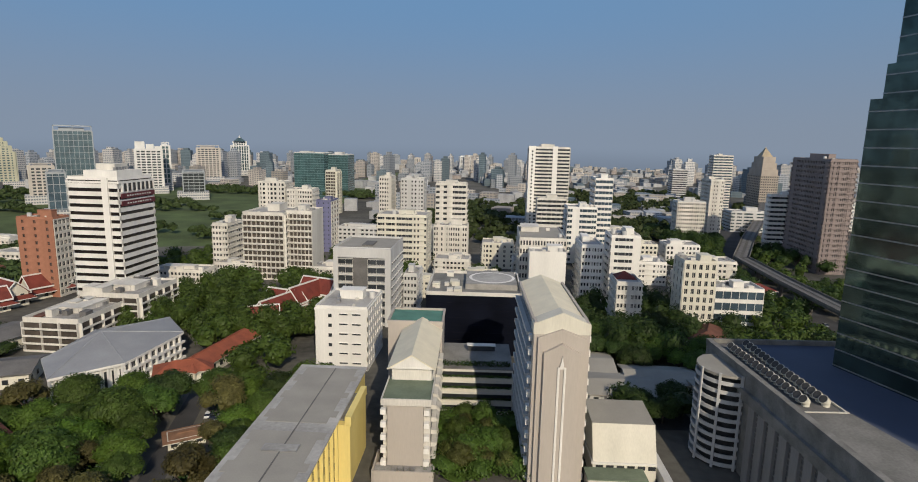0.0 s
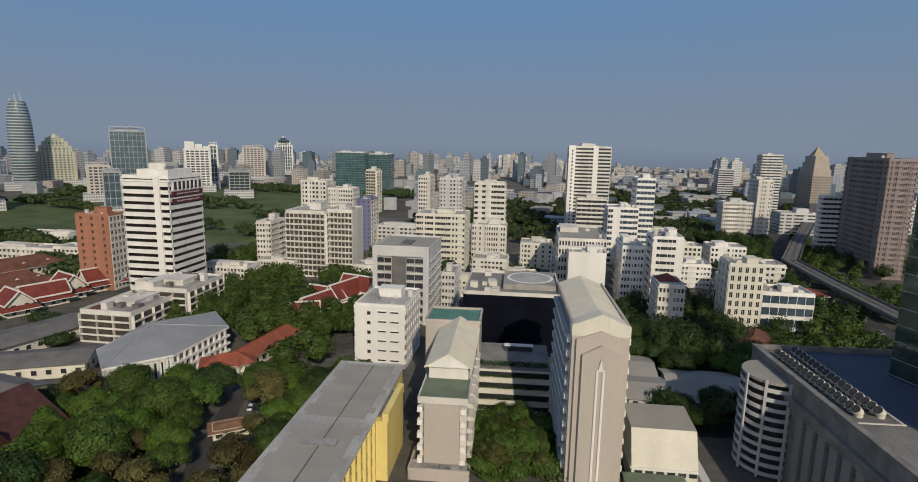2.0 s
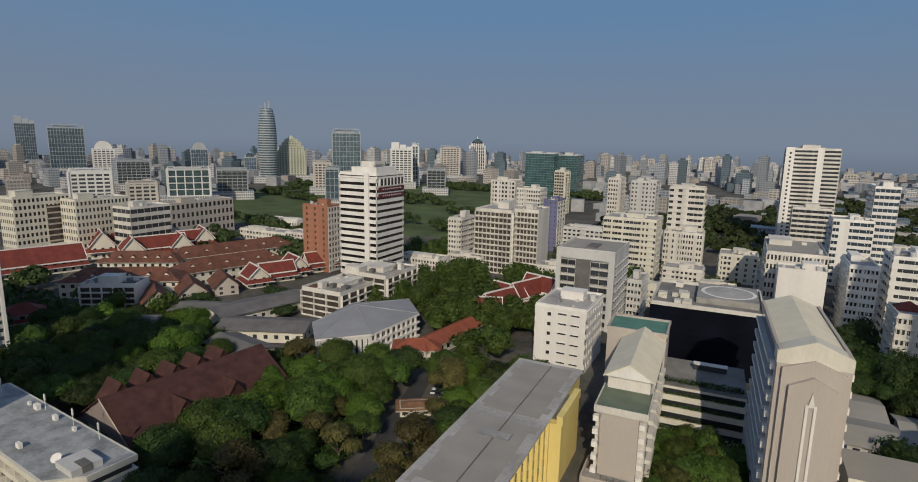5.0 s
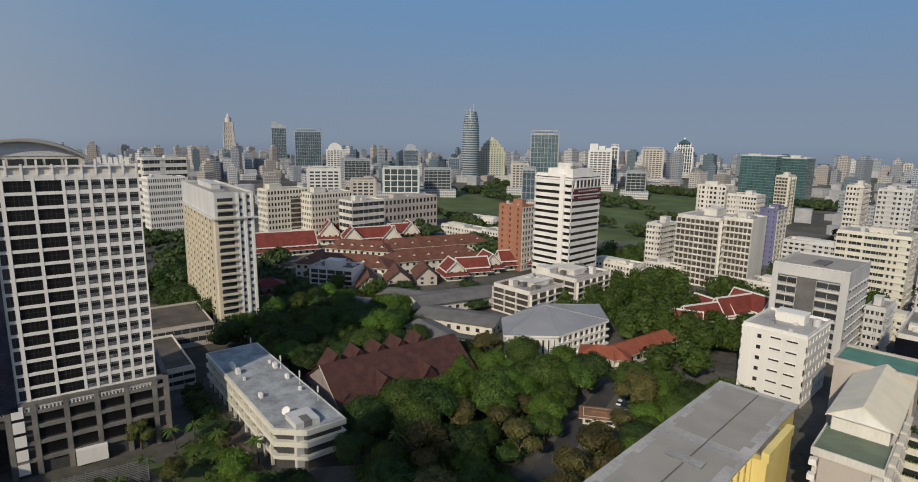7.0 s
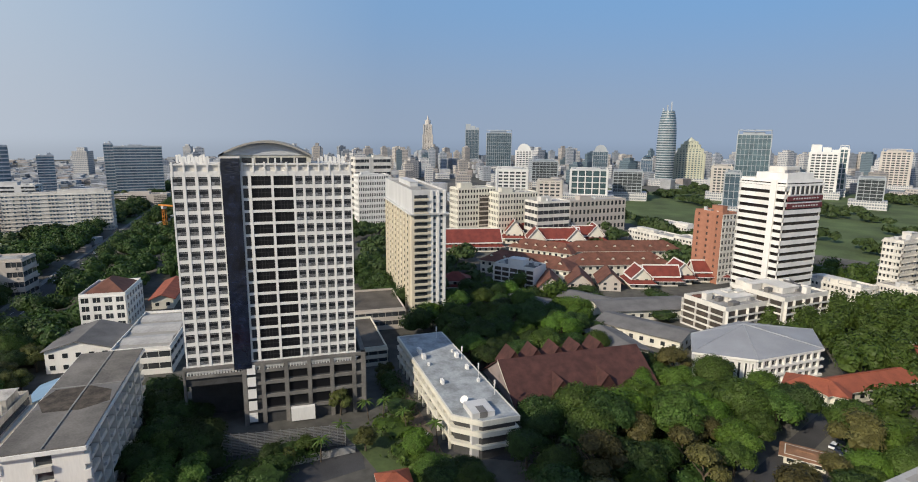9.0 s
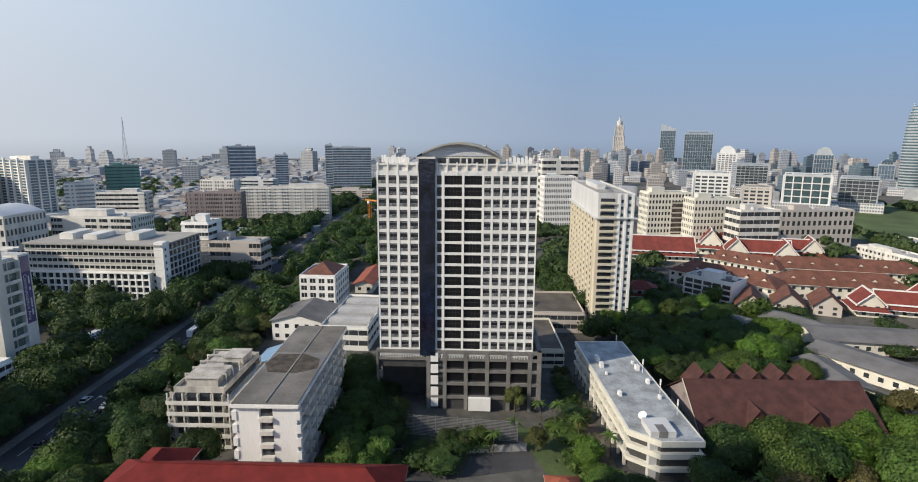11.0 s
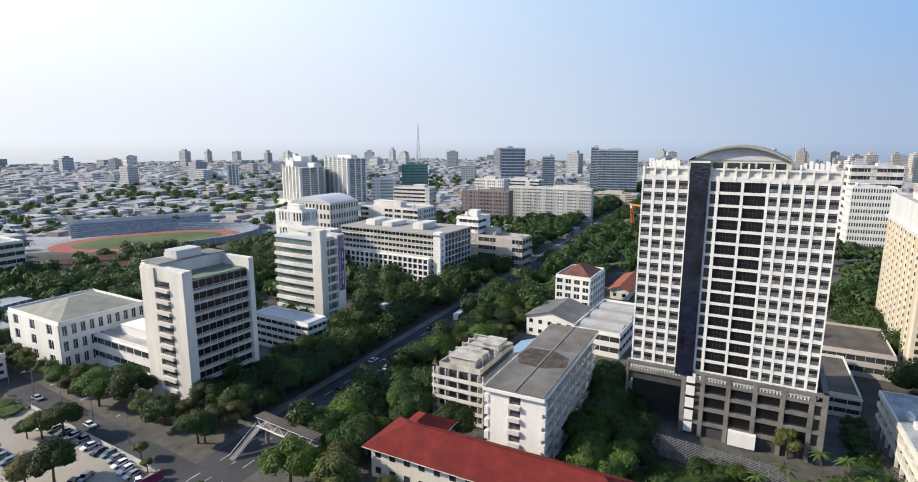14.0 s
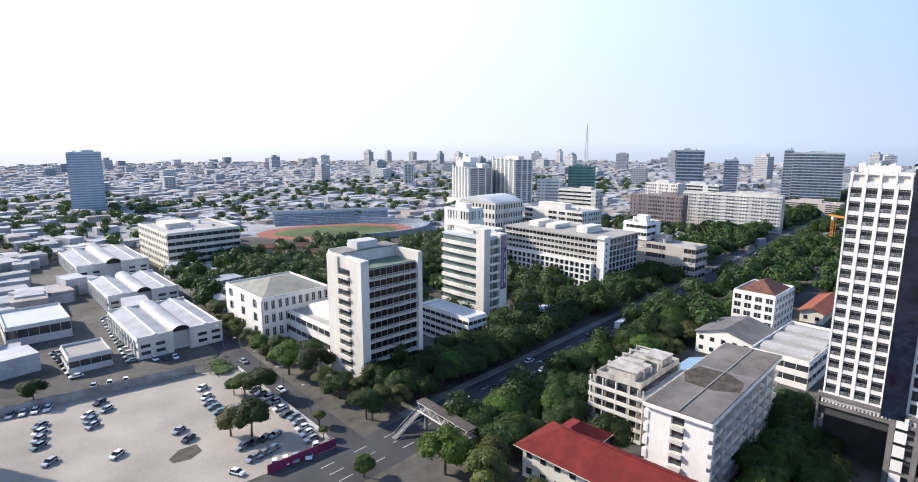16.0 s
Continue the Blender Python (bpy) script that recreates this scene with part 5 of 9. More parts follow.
# ---- tan condominium tower ----
def condominium(x, y, yaw, w, d, h):
    top = thing("condominium_tower", "tan and white condominium tower with balcony column", "building", pose(x, y, 0, 0, 0, yaw))
    foot(x, y, yaw, w, d)
    part("body", Mesh().box(-w / 2, w / 2, -d / 2, d / 2, 0, h), PALE, top)
    part("tan_skin", Mesh().box(-w / 2 - 0.2, -w / 2 + 0.5, -d / 2, d / 2, 0, h - 9).box(-w / 2, w * 0.05, -d / 2 - 0.2, -d / 2 + 0.5, 0, h - 9), TAN, top, "tan tiled wall")
    part("ledge", Mesh().box(-w / 2 - 1.2, w / 2 + 1.2, -d / 2 - 1.2, d / 2 + 1.2, h - 9.4, h - 8.8), PALE, top)
    fl = 17
    fh = (h - 9.4) / fl
    fin = Mesh().box(-0.3, 0.3, -0.9, 0.1, 0, h - 9.5).data("fin", [TAN])
    for i in range(9):
        part("fin", fin, None, top, "", pose(-w / 2, d / 2 - (i + 0.5) * d / 9, 0, 0, 0, -90))
    ub = w * 0.42
    bal = Mesh().box(0, ub, -1.1, 0.1, 0, 0.2).box(0, ub, -1.1, -0.98, 0.2, 1.0).data("balcony", [TAN])
    win = Mesh().box(0.3, ub - 0.3, -0.3, -0.18, 0.3, fh - 0.5).data("window", [GLASS_D])
    slot = Mesh().box(-0.5, 0.5, -0.12, 0.02, 0.6, fh - 0.9).data("window", [GLASS_B])
    sl = Mesh().box(-d * 0.007, d * 0.007, -0.3, -0.05, 0.9, fh - 0.7).data("window", [GLASS_D])
    for k in range(fl + 3):
        z = k * fh if k < fl else h - 9 + (k - fl) * 2.8
        part("balcony", bal, None, top, "", pose(-w * 0.45, -d / 2 - 0.2, z))
        part("window", win, None, top, "", pose(-w * 0.45, -d / 2, z))
        for i in range(2):
            part("window", slot, None, top, "", pose(w * (0.16 + 0.2 * i), -d / 2, z + (1.2 if i else 0)))
        if k < fl:
            for i in range(8):
                part("window", sl, None, top, "", pose(-w / 2 - 0.2, d / 2 - (i + 1) * d / 9, z, 0, 0, -90))
    for u in (0.08, 0.26, 0.45):
        part("pilaster", Mesh().box(w * u - 0.5, w * u + 0.5, -d / 2 - 0.5, -d / 2 + 0.2, 0, h + 0.6), BRIGHT, top)
    roof_kit(top, w, d, h, PALE, ROOFG, 1, 3, 2.5)


condominium(-245.7, 108.2, 78.0, 14.8, 67.4, 56.3)


# ---- low blocks and halls on the campus ----
def flat_roof_block():
    top = thing("lecture_block", "low block with grey flat roof and white concrete bands", "building", pose(-141.2, 73.8, 0, 0, 0, -9))
    foot(-141.2, 73.8, -9, 64, 17)
    L, W, h = 63.0, 14.4, 10.3
    pts = [(-L / 2, -W / 2), (L / 2 - 5, -W / 2), (L / 2, -W / 2 + 5.5), (L / 2, W / 2), (-L / 2, W / 2)]
    # solid core with the shade between the bands put into its colour
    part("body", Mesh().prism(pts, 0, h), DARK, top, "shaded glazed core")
    big = [(-L / 2 - 0.4, -W / 2 - 1.2), (L / 2 - 4.4, -W / 2 - 1.2), (L / 2 + 1.2, -W / 2 + 5.0), (L / 2 + 1.2, W / 2 + 0.8), (-L / 2 - 0.4, W / 2 + 0.8)]
    for z, t in ((3.0, 0.9), (6.3, 1.3), (9.4, 1.4)):
        part("parapet_band", Mesh().prism(big, z, z + t), CREAM, top, "cream concrete band")
    inner = [(a * 0.985, b * 0.93) for a, b in big]
    part("roof", Mesh().prism(inner, 10.75, 10.83), mat("stained_blue_grey_screed", (0.35, 0.37, 0.375), 0.85, 0.28, 0.22, 1.2), top, "stained grey roof screed")
    col = Mesh().box(-0.35, 0.35, -0.35, 0.35, 0, 9.4).data("column", [CREAM])
    for i in range(12):
        part("column", col, None, top, "", pose(-L / 2 + 2 + i * 4.9, -W / 2 - 0.7, 0))
    win = Mesh().box(0, 4.1, -0.1, 0.05, 0, 2.0).data("window", [GLASS_D])
    for k in range(3):
        for i in range(11):
            part("window", win, None, top, "", pose(-L / 2 + 2.4 + i * 4.9, -W / 2, 1.0 + k * 3.25))
    part("stair_tower", Mesh().box(L / 2 - 7.5, L / 2 - 0.6, -W / 2 + 3.0, -W / 2 + 9.0, 0, 12.3), PALE, top, "grey stair tower")
    part("stair_slot", Mesh().box(L / 2 - 4, L / 2 - 0.5, -W / 2 + 5, -W / 2 + 7, 10, 12.4), ROOFD, top)
    r = random.Random(4)
    for i in range(9):
        u, v, s = r.uniform(-27, 20), r.choice((-5.0, 5.2)), r.uniform(0.5, 1.1)
        part("rooftop_unit", Mesh().box(u - s, u + s, v - s * 0.5, v + s * 0.5, 10.8, 10.9 + s * 1.4), BRIGHT, top)
    for u, v in ((-6, 6.2), (8, 6.3), (20, 6.3), (-26, 4)):
        part("antenna", Mesh().tube((u, v, 10.8), (u, v, 15.2), 0.09, 0.06).box(u - 0.2, u + 0.2, v - 0.15, v + 0.15, 13.4, 15.0), BRIGHT, top)
    part("satellite_dish", Mesh().tube((22, -3, 10.8), (22, -3, 11.6), 0.1, 0.1).tube((22, -3.0, 11.6), (22.2, -3.3, 12.0), 0.5, 1.1, 14), BRIGHT, top)


flat_roof_block()


def maroon_hall():
    top = thing("assembly_hall", "hall with steep maroon shingle roof and row of dormers", "building", pose(-133.5, 111, 0, 0, 0, 79))
    foot(-128, 111, 79, 48, 30)
    part("wall", Mesh().box(-22, 22, -13, 9, 0, 5.0), CREAM, top)
    part("roof", Mesh().gable(-23, 24, -18, 12, 3.6, 13.2, 0.8, 0.3, 0, 1), [TILE_MAROON, BROWNST], top, "maroon shingle roof")
    dm = Mesh().gable(-3.5, 3.5, -3.4, 3.4, 0, 4.6, 0.3, 0.25, 0, 0).data("dormer", [TILE_MAROON])
    for i in range(5):
        part("dormer", dm, None, top, "", pose(-17 + i * 7.5, 3.2, 9.6, 0, 0, 90))
    for i in range(2):
        part("dormer", dm, None, top, "", pose(-8 + i * 15, -11.5, 5.4, 0, 0, 90))
    part("barge_board", Mesh().poly([(-23.9, -18.8, 3.4), (-23.9, -3, 13.6), (-23.9, -3, 13.0), (-23.9, -18.8, 2.8)]).poly([(-23.9, -18.8, 2.8), (-23.9, -3, 13.0), (-23.7, -3, 13.0), (-23.7, -18.8, 2.8)]), CREAM, top)


maroon_hall()


def auditorium():
    top = thing("auditorium", "fan-shaped white auditorium with folded grey metal roof", "building", pose(-118, 183, 0, 0, 0, 0))
    foot(-118, 183, 30, 46, 52)
    pts = [(-1, -28), (13, -15), (17, 13), (4, 29), (-14, 13), (-13, -14)]
    h = 9.6
    part("body", Mesh().prism(pts, 0, h - 0.5), BRIGHT, top)
    apex = (-5.5, 3, h + 3.4)
    r = Mesh()
    for i in range(6):
        a, b = pts[i], pts[(i + 1) % 6]
        r.poly([(a[0] * 1.05, a[1] * 1.05, h), (b[0] * 1.05, b[1] * 1.05, h), apex], 0)
        r.poly([(b[0] * 1.05, b[1] * 1.05, h - 0.8), (b[0] * 1.05, b[1] * 1.05, h), (a[0] * 1.05, a[1] * 1.05, h), (a[0] * 1.05, a[1] * 1.05, h - 0.8)][::-1], 1)
    part("roof", r, [mat("pale_seam_roof", (0.31, 0.315, 0.325), 0.55, 0.1, 0.1, 2.0), BRIGHT], top, "grey standing-seam roof")
    for i in range(6):
        part("hip_cap", Mesh().tube((pts[i][0] * 1.05, pts[i][1] * 1.05, h + 0.05), apex, 0.18, 0.18, 5), SHED_ROOF, top, "pale hip capping")
    def side(i, n, storeys, name, me):
        a, b = Vector(pts[i]), Vector(pts[(i + 1) % 6])
        yaw = math.degrees(math.atan2(b.y - a.y, b.x - a.x))
        for k in range(storeys):
            for j in range(n):
                p = a.lerp(b, (j + 0.5) / n)
                part(name, me, None, top, "", pose(p.x, p.y, (h - 1) * k / storeys, 0, 0, yaw))
    side(0, 10, 1, "fin", Mesh().box(-0.3, 0.3, -0.6, 0.1, 0, h - 0.6).data("fin", [BRIGHT]))
    side(0, 9, 1, "window", Mesh().box(-0.5, 0.5, -0.15, 0.1, 1.5, h - 2.0).data("window", [GLASS_D]))
    side(1, 8, 3, "window", Mesh().box(-1.5, 1.5, -0.15, 0.1, 0.9, 2.5).data("window", [GLASS_D]))
    side(1, 9, 1, "fin", Mesh().box(-0.3, 0.3, -0.9, 0.1, 0, h - 0.6).data("fin", [BRIGHT]))
    side(1, 1, 3, "ledge", Mesh().box(-15, 15, -1.0, 0.1, 0, 0.7).data("ledge", [BRIGHT]))


auditorium()


def yellow_block():
    top = thing("school_block", "yellow school block with wide grey felt roof", "building", pose(-36.6, 106, 0, 0, 0, -2.6))
    foot(-36.6, 106, -2.6, 22, 94)
    w, d, h = 18.6, 90.0, 16.6
    part("body", Mesh().box(-w / 2 + 0.4, w / 2 - 0.8, -d / 2, d / 2, 0, h), YELLOW, top)
    part("roof", Mesh().box(-w / 2 - 0.2, w / 2, -d / 2, d / 2, h, h + 0.35), ROOFP, top, "pale roof edge")
    g = Mesh()
    for y0, y1 in ((-45, -22), (-20, 8), (12, 43)):
        g.box(-w / 2 + 2.2, w / 2 - 2.4, y0, y1, h + 0.3, h + 0.42)
    for y in (-20, -6, 6, 16, 26, 36):
        g.box(-w / 2 + 1.0, -w / 2 + 2.3, y - 2, y + 2, h + 0.3, h + 0.41)
        g.box(w / 2 - 2.5, w / 2 - 1.0, y - 1, y + 2, h + 0.3, h + 0.41)
    part("roof_felt", g, ROOFG, top, "darker grey roof felt")
    part("ridge_seam", Mesh().box(0.6, 0.9, -44, 43, h + 0.42, h + 0.5), ROOFD, top)
    part("roof_skylight", Mesh().box(-3.2, 4.2, -0.3, 2.3, h + 0.4, h + 0.7).box(-3.0, 4.0, -0.1, 2.1, h + 0.68, h + 0.72, 1), [METAL, ROOFP], top, "aluminium roof skylight")
    part("side_wing", Mesh().box(w / 2 - 1, w / 2 + 2.2, 15, 32, 0, h - 1.4).box(w / 2 + 1.0, w / 2 + 2.5, 15, 32, h - 1.6, h + 0.6), YELLOW, top, "yellow stair wing")
    part("wing_roof", Mesh().box(w / 2 - 0.8, w / 2 + 1.0, 17, 31, h - 1.4, h - 1.0), PAVING, top)
    win = Mesh().box(-0.9, 0.9, -0.12, 0.1, 0, 1.7, 0).box(-1.05, 1.05, -0.2, 0.1, -0.15, 0, 1).data("window", [GLASS_D, YELLOW])
    rib = Mesh().box(-0.3, 0.3, -0.7, 0.1, 0, h).data("rib", [YELLOW])
    for j in range(16):
        y = -44 + j * 3.8
        part("rib", rib, None, top, "", pose(w / 2 - 0.8, y, 0, 0, 0, 90))
        for k in range(4):
            part("window", win, None, top, "", pose(w / 2 - 0.8, y + 1.9, 2 + k * 3.7, 0, 0, 90))


yellow_block()


def balcony_stack(top, n, z0, fh, m, size=(1.0, 1.2, 1.0), material=None):
    me = Mesh().box(-size[0] / 2, size[0] / 2, -size[1], 0.1, 0, size[2]).data("balcony", [material or BRIGHT])
    for k in range(n):
        part("balcony", me, None, top, "", m @ pose(0, 0, z0 + k * fh))


def gabled_slab():
    """The lower of the two beige slabs, with the courtyard between."""
    top = thing("convent_block", "beige slab block with white balconies and gabled top", "building", pose(-12, 125, 0, 0, 0, -1.2))
    foot(-12, 152, -1.2, 16, 60)
    part("tower_front", Mesh().box(-4.4, 4.2, 0, 8, 2.5, 18.6), STONE, top)
    part("body", Mesh().box(-5.6, 5.8, 1.2, 54, 0, 18.8), WHITE, top)
    part("green_deck", Mesh().box(-5.9, 6.1, -0.3, 12.6, 18.9, 19.3), ROOFGREEN, top, "green coated roof deck")
    part("deck_parapet", Mesh().box(-5.9, 6.1, -0.4, -0.1, 18.2, 19.9).box(-5.95, -5.7, -0.3, 13, 18.8, 19.9).box(5.9, 6.15, -0.3, 13, 18.8, 19.9), WHITE, top)
    part("upper_body", Mesh().box(-5.0, 5.2, 12.0, 42, 18.8, 22.6), WHITE, top)
    part("gable_roof", Mesh().gable(-0.01, 31.5, -5.9, 6.0, 0, 3.6, 0.3, 0.3, 0, 1), [CREAM_ROOF, BRIGHT], top, "pale ridged roof", pose(0.1, 11.2, 22.6, 0, 0, 90) @ pose(0, -0.1, 0))
    part("rear_block", Mesh().box(-10.5, 6.3, 42, 56, 0, 24.4), STONE, top)
    part("rear_parapet", Mesh().box(-10.8, 6.6, 41.8, 42.4, 24.4, 25.4).box(-10.8, 6.6, 55.8, 56.2, 24.4, 25.4).box(-10.8, -10.2, 42, 56, 24.4, 25.4).box(6.0, 6.6, 42, 56, 24.4, 25.4), STONE, top)
    part("rear_roof", Mesh().box(-10.2, 6.0, 42.4, 55.8, 24.4, 24.7), mat("teal_roof_coating", (0.10, 0.24, 0.19), 0.8, 0.15), top, "teal coated roof")
    for x in (-5.4, 5.0):
        balcony_stack(top, 5, 2.6, 3.3, pose(x, 1.0, 0), (1.3, 1.3, 1.3))
    for y in (6, 12, 18, 24, 30, 36):
        balcony_stack(top, 5, 2.4, 3.3, pose(5.8, y, 0, 0, 0, 90), (4.6, 1.2, 1.1), WHITE)
        win = Mesh().box(-1.8, 1.8, -0.1, 0.1, 0.2, 2.4).data("window", [GLASS_D])
        for k in range(5):
            part("window", win, None, top, "", pose(5.8, y, 3.0 + k * 3.3, 0, 0, 90))
            part("window", win, None, top, "", pose(-5.6, y, 3.0 + k * 3.3, 0, 0, -90))
    part("forecourt", Mesh().box(-7.5, 7.0, -3.5, 1.5, 0, 2.4).box(-7.5, 7.0, -3.7, -3.3, 2.4, 3.2).box(-7.7, -7.3, -3.5, 6, 0, 3.2), STONE, top)
    part("terrace_roof", Mesh().box(-7.3, 6.8, -3.3, 0, 2.4, 2.6), CONC, top)
    for i in range(4):
        part("rooftop_unit", Mesh().box(-3 + i * 1.5, -2 + i * 1.5, -2.8, -1.9, 2.6, 3.5), METAL, top)


gabled_slab()


def chapel_slab():
    """The taller beige slab with a stepped gable front."""
    top = thing("chapel_block", "tall beige slab block with stepped gable front and pale ridged roof", "building", pose(23.4, 121, 0, 0, 0, -0.6))
    foot(23.4, 140, -0.6, 15, 44)
    h = 39.6
    part("body", Mesh().box(-6.0, 6.0, 1.4, 38, 0, h), STONE, top)
    part("front", Mesh().prism([(-6.2, 0.2), (6.2, 0.2), (6.2, 3.6), (-6.2, 3.6)], 0, h + 1.2), STONE, top)

    def gable_slab(w, y0, y1, zs, zr):
        a = Mesh()
        front = [(-w, y0, 0), (w, y0, 0), (w, y0, zs), (0, y0, zr), (-w, y0, zs)]
        rear = [(x, y1, z) for x, _, z in front]
        a.poly(front)
        a.poly(rear[::-1])
        for i in range(5):
            j = (i + 1) % 5
            a.poly([front[j], front[i], rear[i], rear[j]])
        return a
    part("gable", gable_slab(6.3, 0.0, 4.0, h + 0.6, h + 3.2), STONE, top)
    cap = Mesh()
    edge = [(-6.45, h - 1.6), (6.45, h - 1.6), (6.45, h + 0.8), (0, h + 3.5), (-6.45, h + 0.8)]
    cap.poly([(x, -0.12, z) for x, z in edge]).poly([(x, 4.2, z) for x, z in edge][::-1])
    for i in range(5):
        j = (i + 1) % 5
        cap.poly([(edge[j][0], -0.12, edge[j][1]), (edge[i][0], -0.12, edge[i][1]), (edge[i][0], 4.2, edge[i][1]), (edge[j][0], 4.2, edge[j][1])])
    part("gable_cap", cap, CREAM, top, "cream painted gable head")
    part("gable", gable_slab(5.4, -0.9, 0.6, h - 2.2, h - 0.2), STONE, top)
    part("gable", gable_slab(4.1, -1.9, -0.6, h - 5.4, h - 3.2), STONE, top)
    rel = Mesh().box(-0.95, -0.45, -2.2, -1.8, 0, h - 9).box(0.45, 0.95, -2.2, -1.8, 0, h - 9).box(-0.95, 0.95, -2.2, -1.8, h - 9, h - 8.6)
    part("relief", rel, BRIGHT, top, "white vertical relief")
    sp = Mesh()
    sp.poly([(-0.5, -2.3, h - 8.6), (0.5, -2.3, h - 8.6), (0, -2.3, h - 6.0)]).poly([(-0.5, -1.8, h - 8.6), (0, -2.3, h - 6.0), (0, -1.8, h - 6.0)])
    part("relief_tip", sp, BRIGHT, top)
    part("ridge_roof", Mesh().gable(0, 36, -5.6, 5.6, 0, 2.2, 0.1, 0.3, 0, 1), [CREAM_ROOF, STONE], top, "cream sheet roof", pose(0, 3.4, h + 0.4, 0, 0, 90))
    part("roof_kerb", Mesh().box(-6.4, -5.8, 3, 38.4, h, h + 1.1).box(5.8, 6.4, 3, 38.4, h, h + 1.1), STONE, top)
    for side, x, yaw in (("left", -6.0, -90), ("right", 6.0, 90)):
        slab = Mesh().box(-16, 16, -1.3, 0.1, 0, 0.9).data("balcony", [PALE])
        row = Mesh().box(-15.8, 15.8, -0.15, 0.1, 0.9, 3.3).data("window_band", [GLASS_D])
        for k in range(11):
            part("balcony", slab, None, top, "", pose(x, 21.5, 1.2 + k * 3.45, 0, 0, yaw))
            part("window_band", row, None, top, "", pose(x, 21.5, 1.2 + k * 3.45, 0, 0, yaw))
        balcony_stack(top, 11, 1.0, 3.45, pose(x, 3.0, 0, 0, 0, yaw), (1.6, 1.1, 1.4))


chapel_slab()


def terrace_court():
    """Planted terraces closing the courtyard, and the black glass building behind with its landing deck."""
    top = thing("terrace_block", "cream terraced block with planted parapets", "building", pose(6, 158, 0, 0, 0, -1))
    foot(6, 165, -1, 24, 18)
    for k in range(4):
        part("terrace", Mesh().box(-11, 11, k * 1.3, 16, k * 3.0, k * 3.0 + 3.0), WHITE, top)
        part("terrace_window", Mesh().box(-10.6, 10.6, k * 1.3 - 0.12, k * 1.3 + 0.1, k * 3.0 + 0.9, k * 3.0 + 2.3), GLASS_D, top)
        part("planter", Mesh().box(-11, 11, k * 1.3 - 1.2, k * 1.3 + 0.1, k * 3 - 0.1, k * 3 + 0.8), CREAM, top)
    part("roof", Mesh().box(-11, 11, 4, 26, 12, 12.3), PAVING, top)
    part("skylight", Mesh().box(-3, 6, 19, 21, 12.3, 14.0, 0).box(-3.2, 6.2, 18.8, 21.2, 14.0, 14.2, 1), [GLASS_D, BRIGHT], top)


terrace_court()


NAVY = mat("navy_black_cladding", (0.0055, 0.007, 0.014), 0.35, 0.3, 0.1, 1.0, spec=0.18)


def landing_deck_building(x, y, yaw, w, d, h):
    top = thing("office_block", "black glass block with a round landing deck on its roof", "building", pose(x, y, 0, 0, 0, yaw))
    foot(x, y, yaw, w, d)
    part("body", Mesh().box(-w / 2, w / 2, -d / 2, d / 2, 0, h), NAVY, top)
    g = Mesh()
    for k in range(8):
        g.box(-w / 2, w / 2, -d / 2 - 0.06, -d / 2 + 0.02, k * h / 8, k * h / 8 + 0.1)
    part("glazing_grid", g, NAVY, top)
    q = Mesh()
    for a in ((-w / 2, w / 2, -d / 2, -d / 2 + 0.5), (-w / 2, w / 2, d / 2 - 0.5, d / 2), (-w / 2, -w / 2 + 0.5, -d / 2, d / 2), (w / 2 - 0.5, w / 2, -d / 2, d / 2)):
        q.box(*a, h, h + 1.4)
    part("parapet", q, WHITE, top)
    part("roof", Mesh().box(-w / 2 + 0.5, w / 2 - 0.5, -d / 2 + 0.5, d / 2 - 0.5, h - 0.1, h + 0.2), PAVING, top)
    part("deck", Mesh().box(-3.5, w / 2 - 1.5, -d / 2 + 9, d / 2 - 4, h + 0.2, h + 2.4), CONC, top, "raised grey landing deck")
    part("deck_circle", Mesh().tube((7, 2.5, h + 2.4), (7, 2.5, h + 2.45), 8.2, 8.2, 32), ROOFP, top, "pale painted circle")
    part("deck_ring", Mesh().tube((7, 2.5, h + 2.40), (7, 2.5, h + 2.43), 9.4, 9.4, 32), BRIGHT, top, "white painted ring")
    r = random.Random(9)
    for i in range(10):
        u, v, s = r.uniform(-w / 2 + 2, -5), r.uniform(-d / 2 + 3, d / 2 - 3), r.uniform(0.8, 1.8)
        part("rooftop_unit", Mesh().box(u - s, u + s, v - s, v + s, h + 0.2, h + 0.6 + s), CREAM if i % 3 else WHITE, top)


landing_deck_building(6.4, 223.0, -2.0, 36.5, 36.0, 23.2)


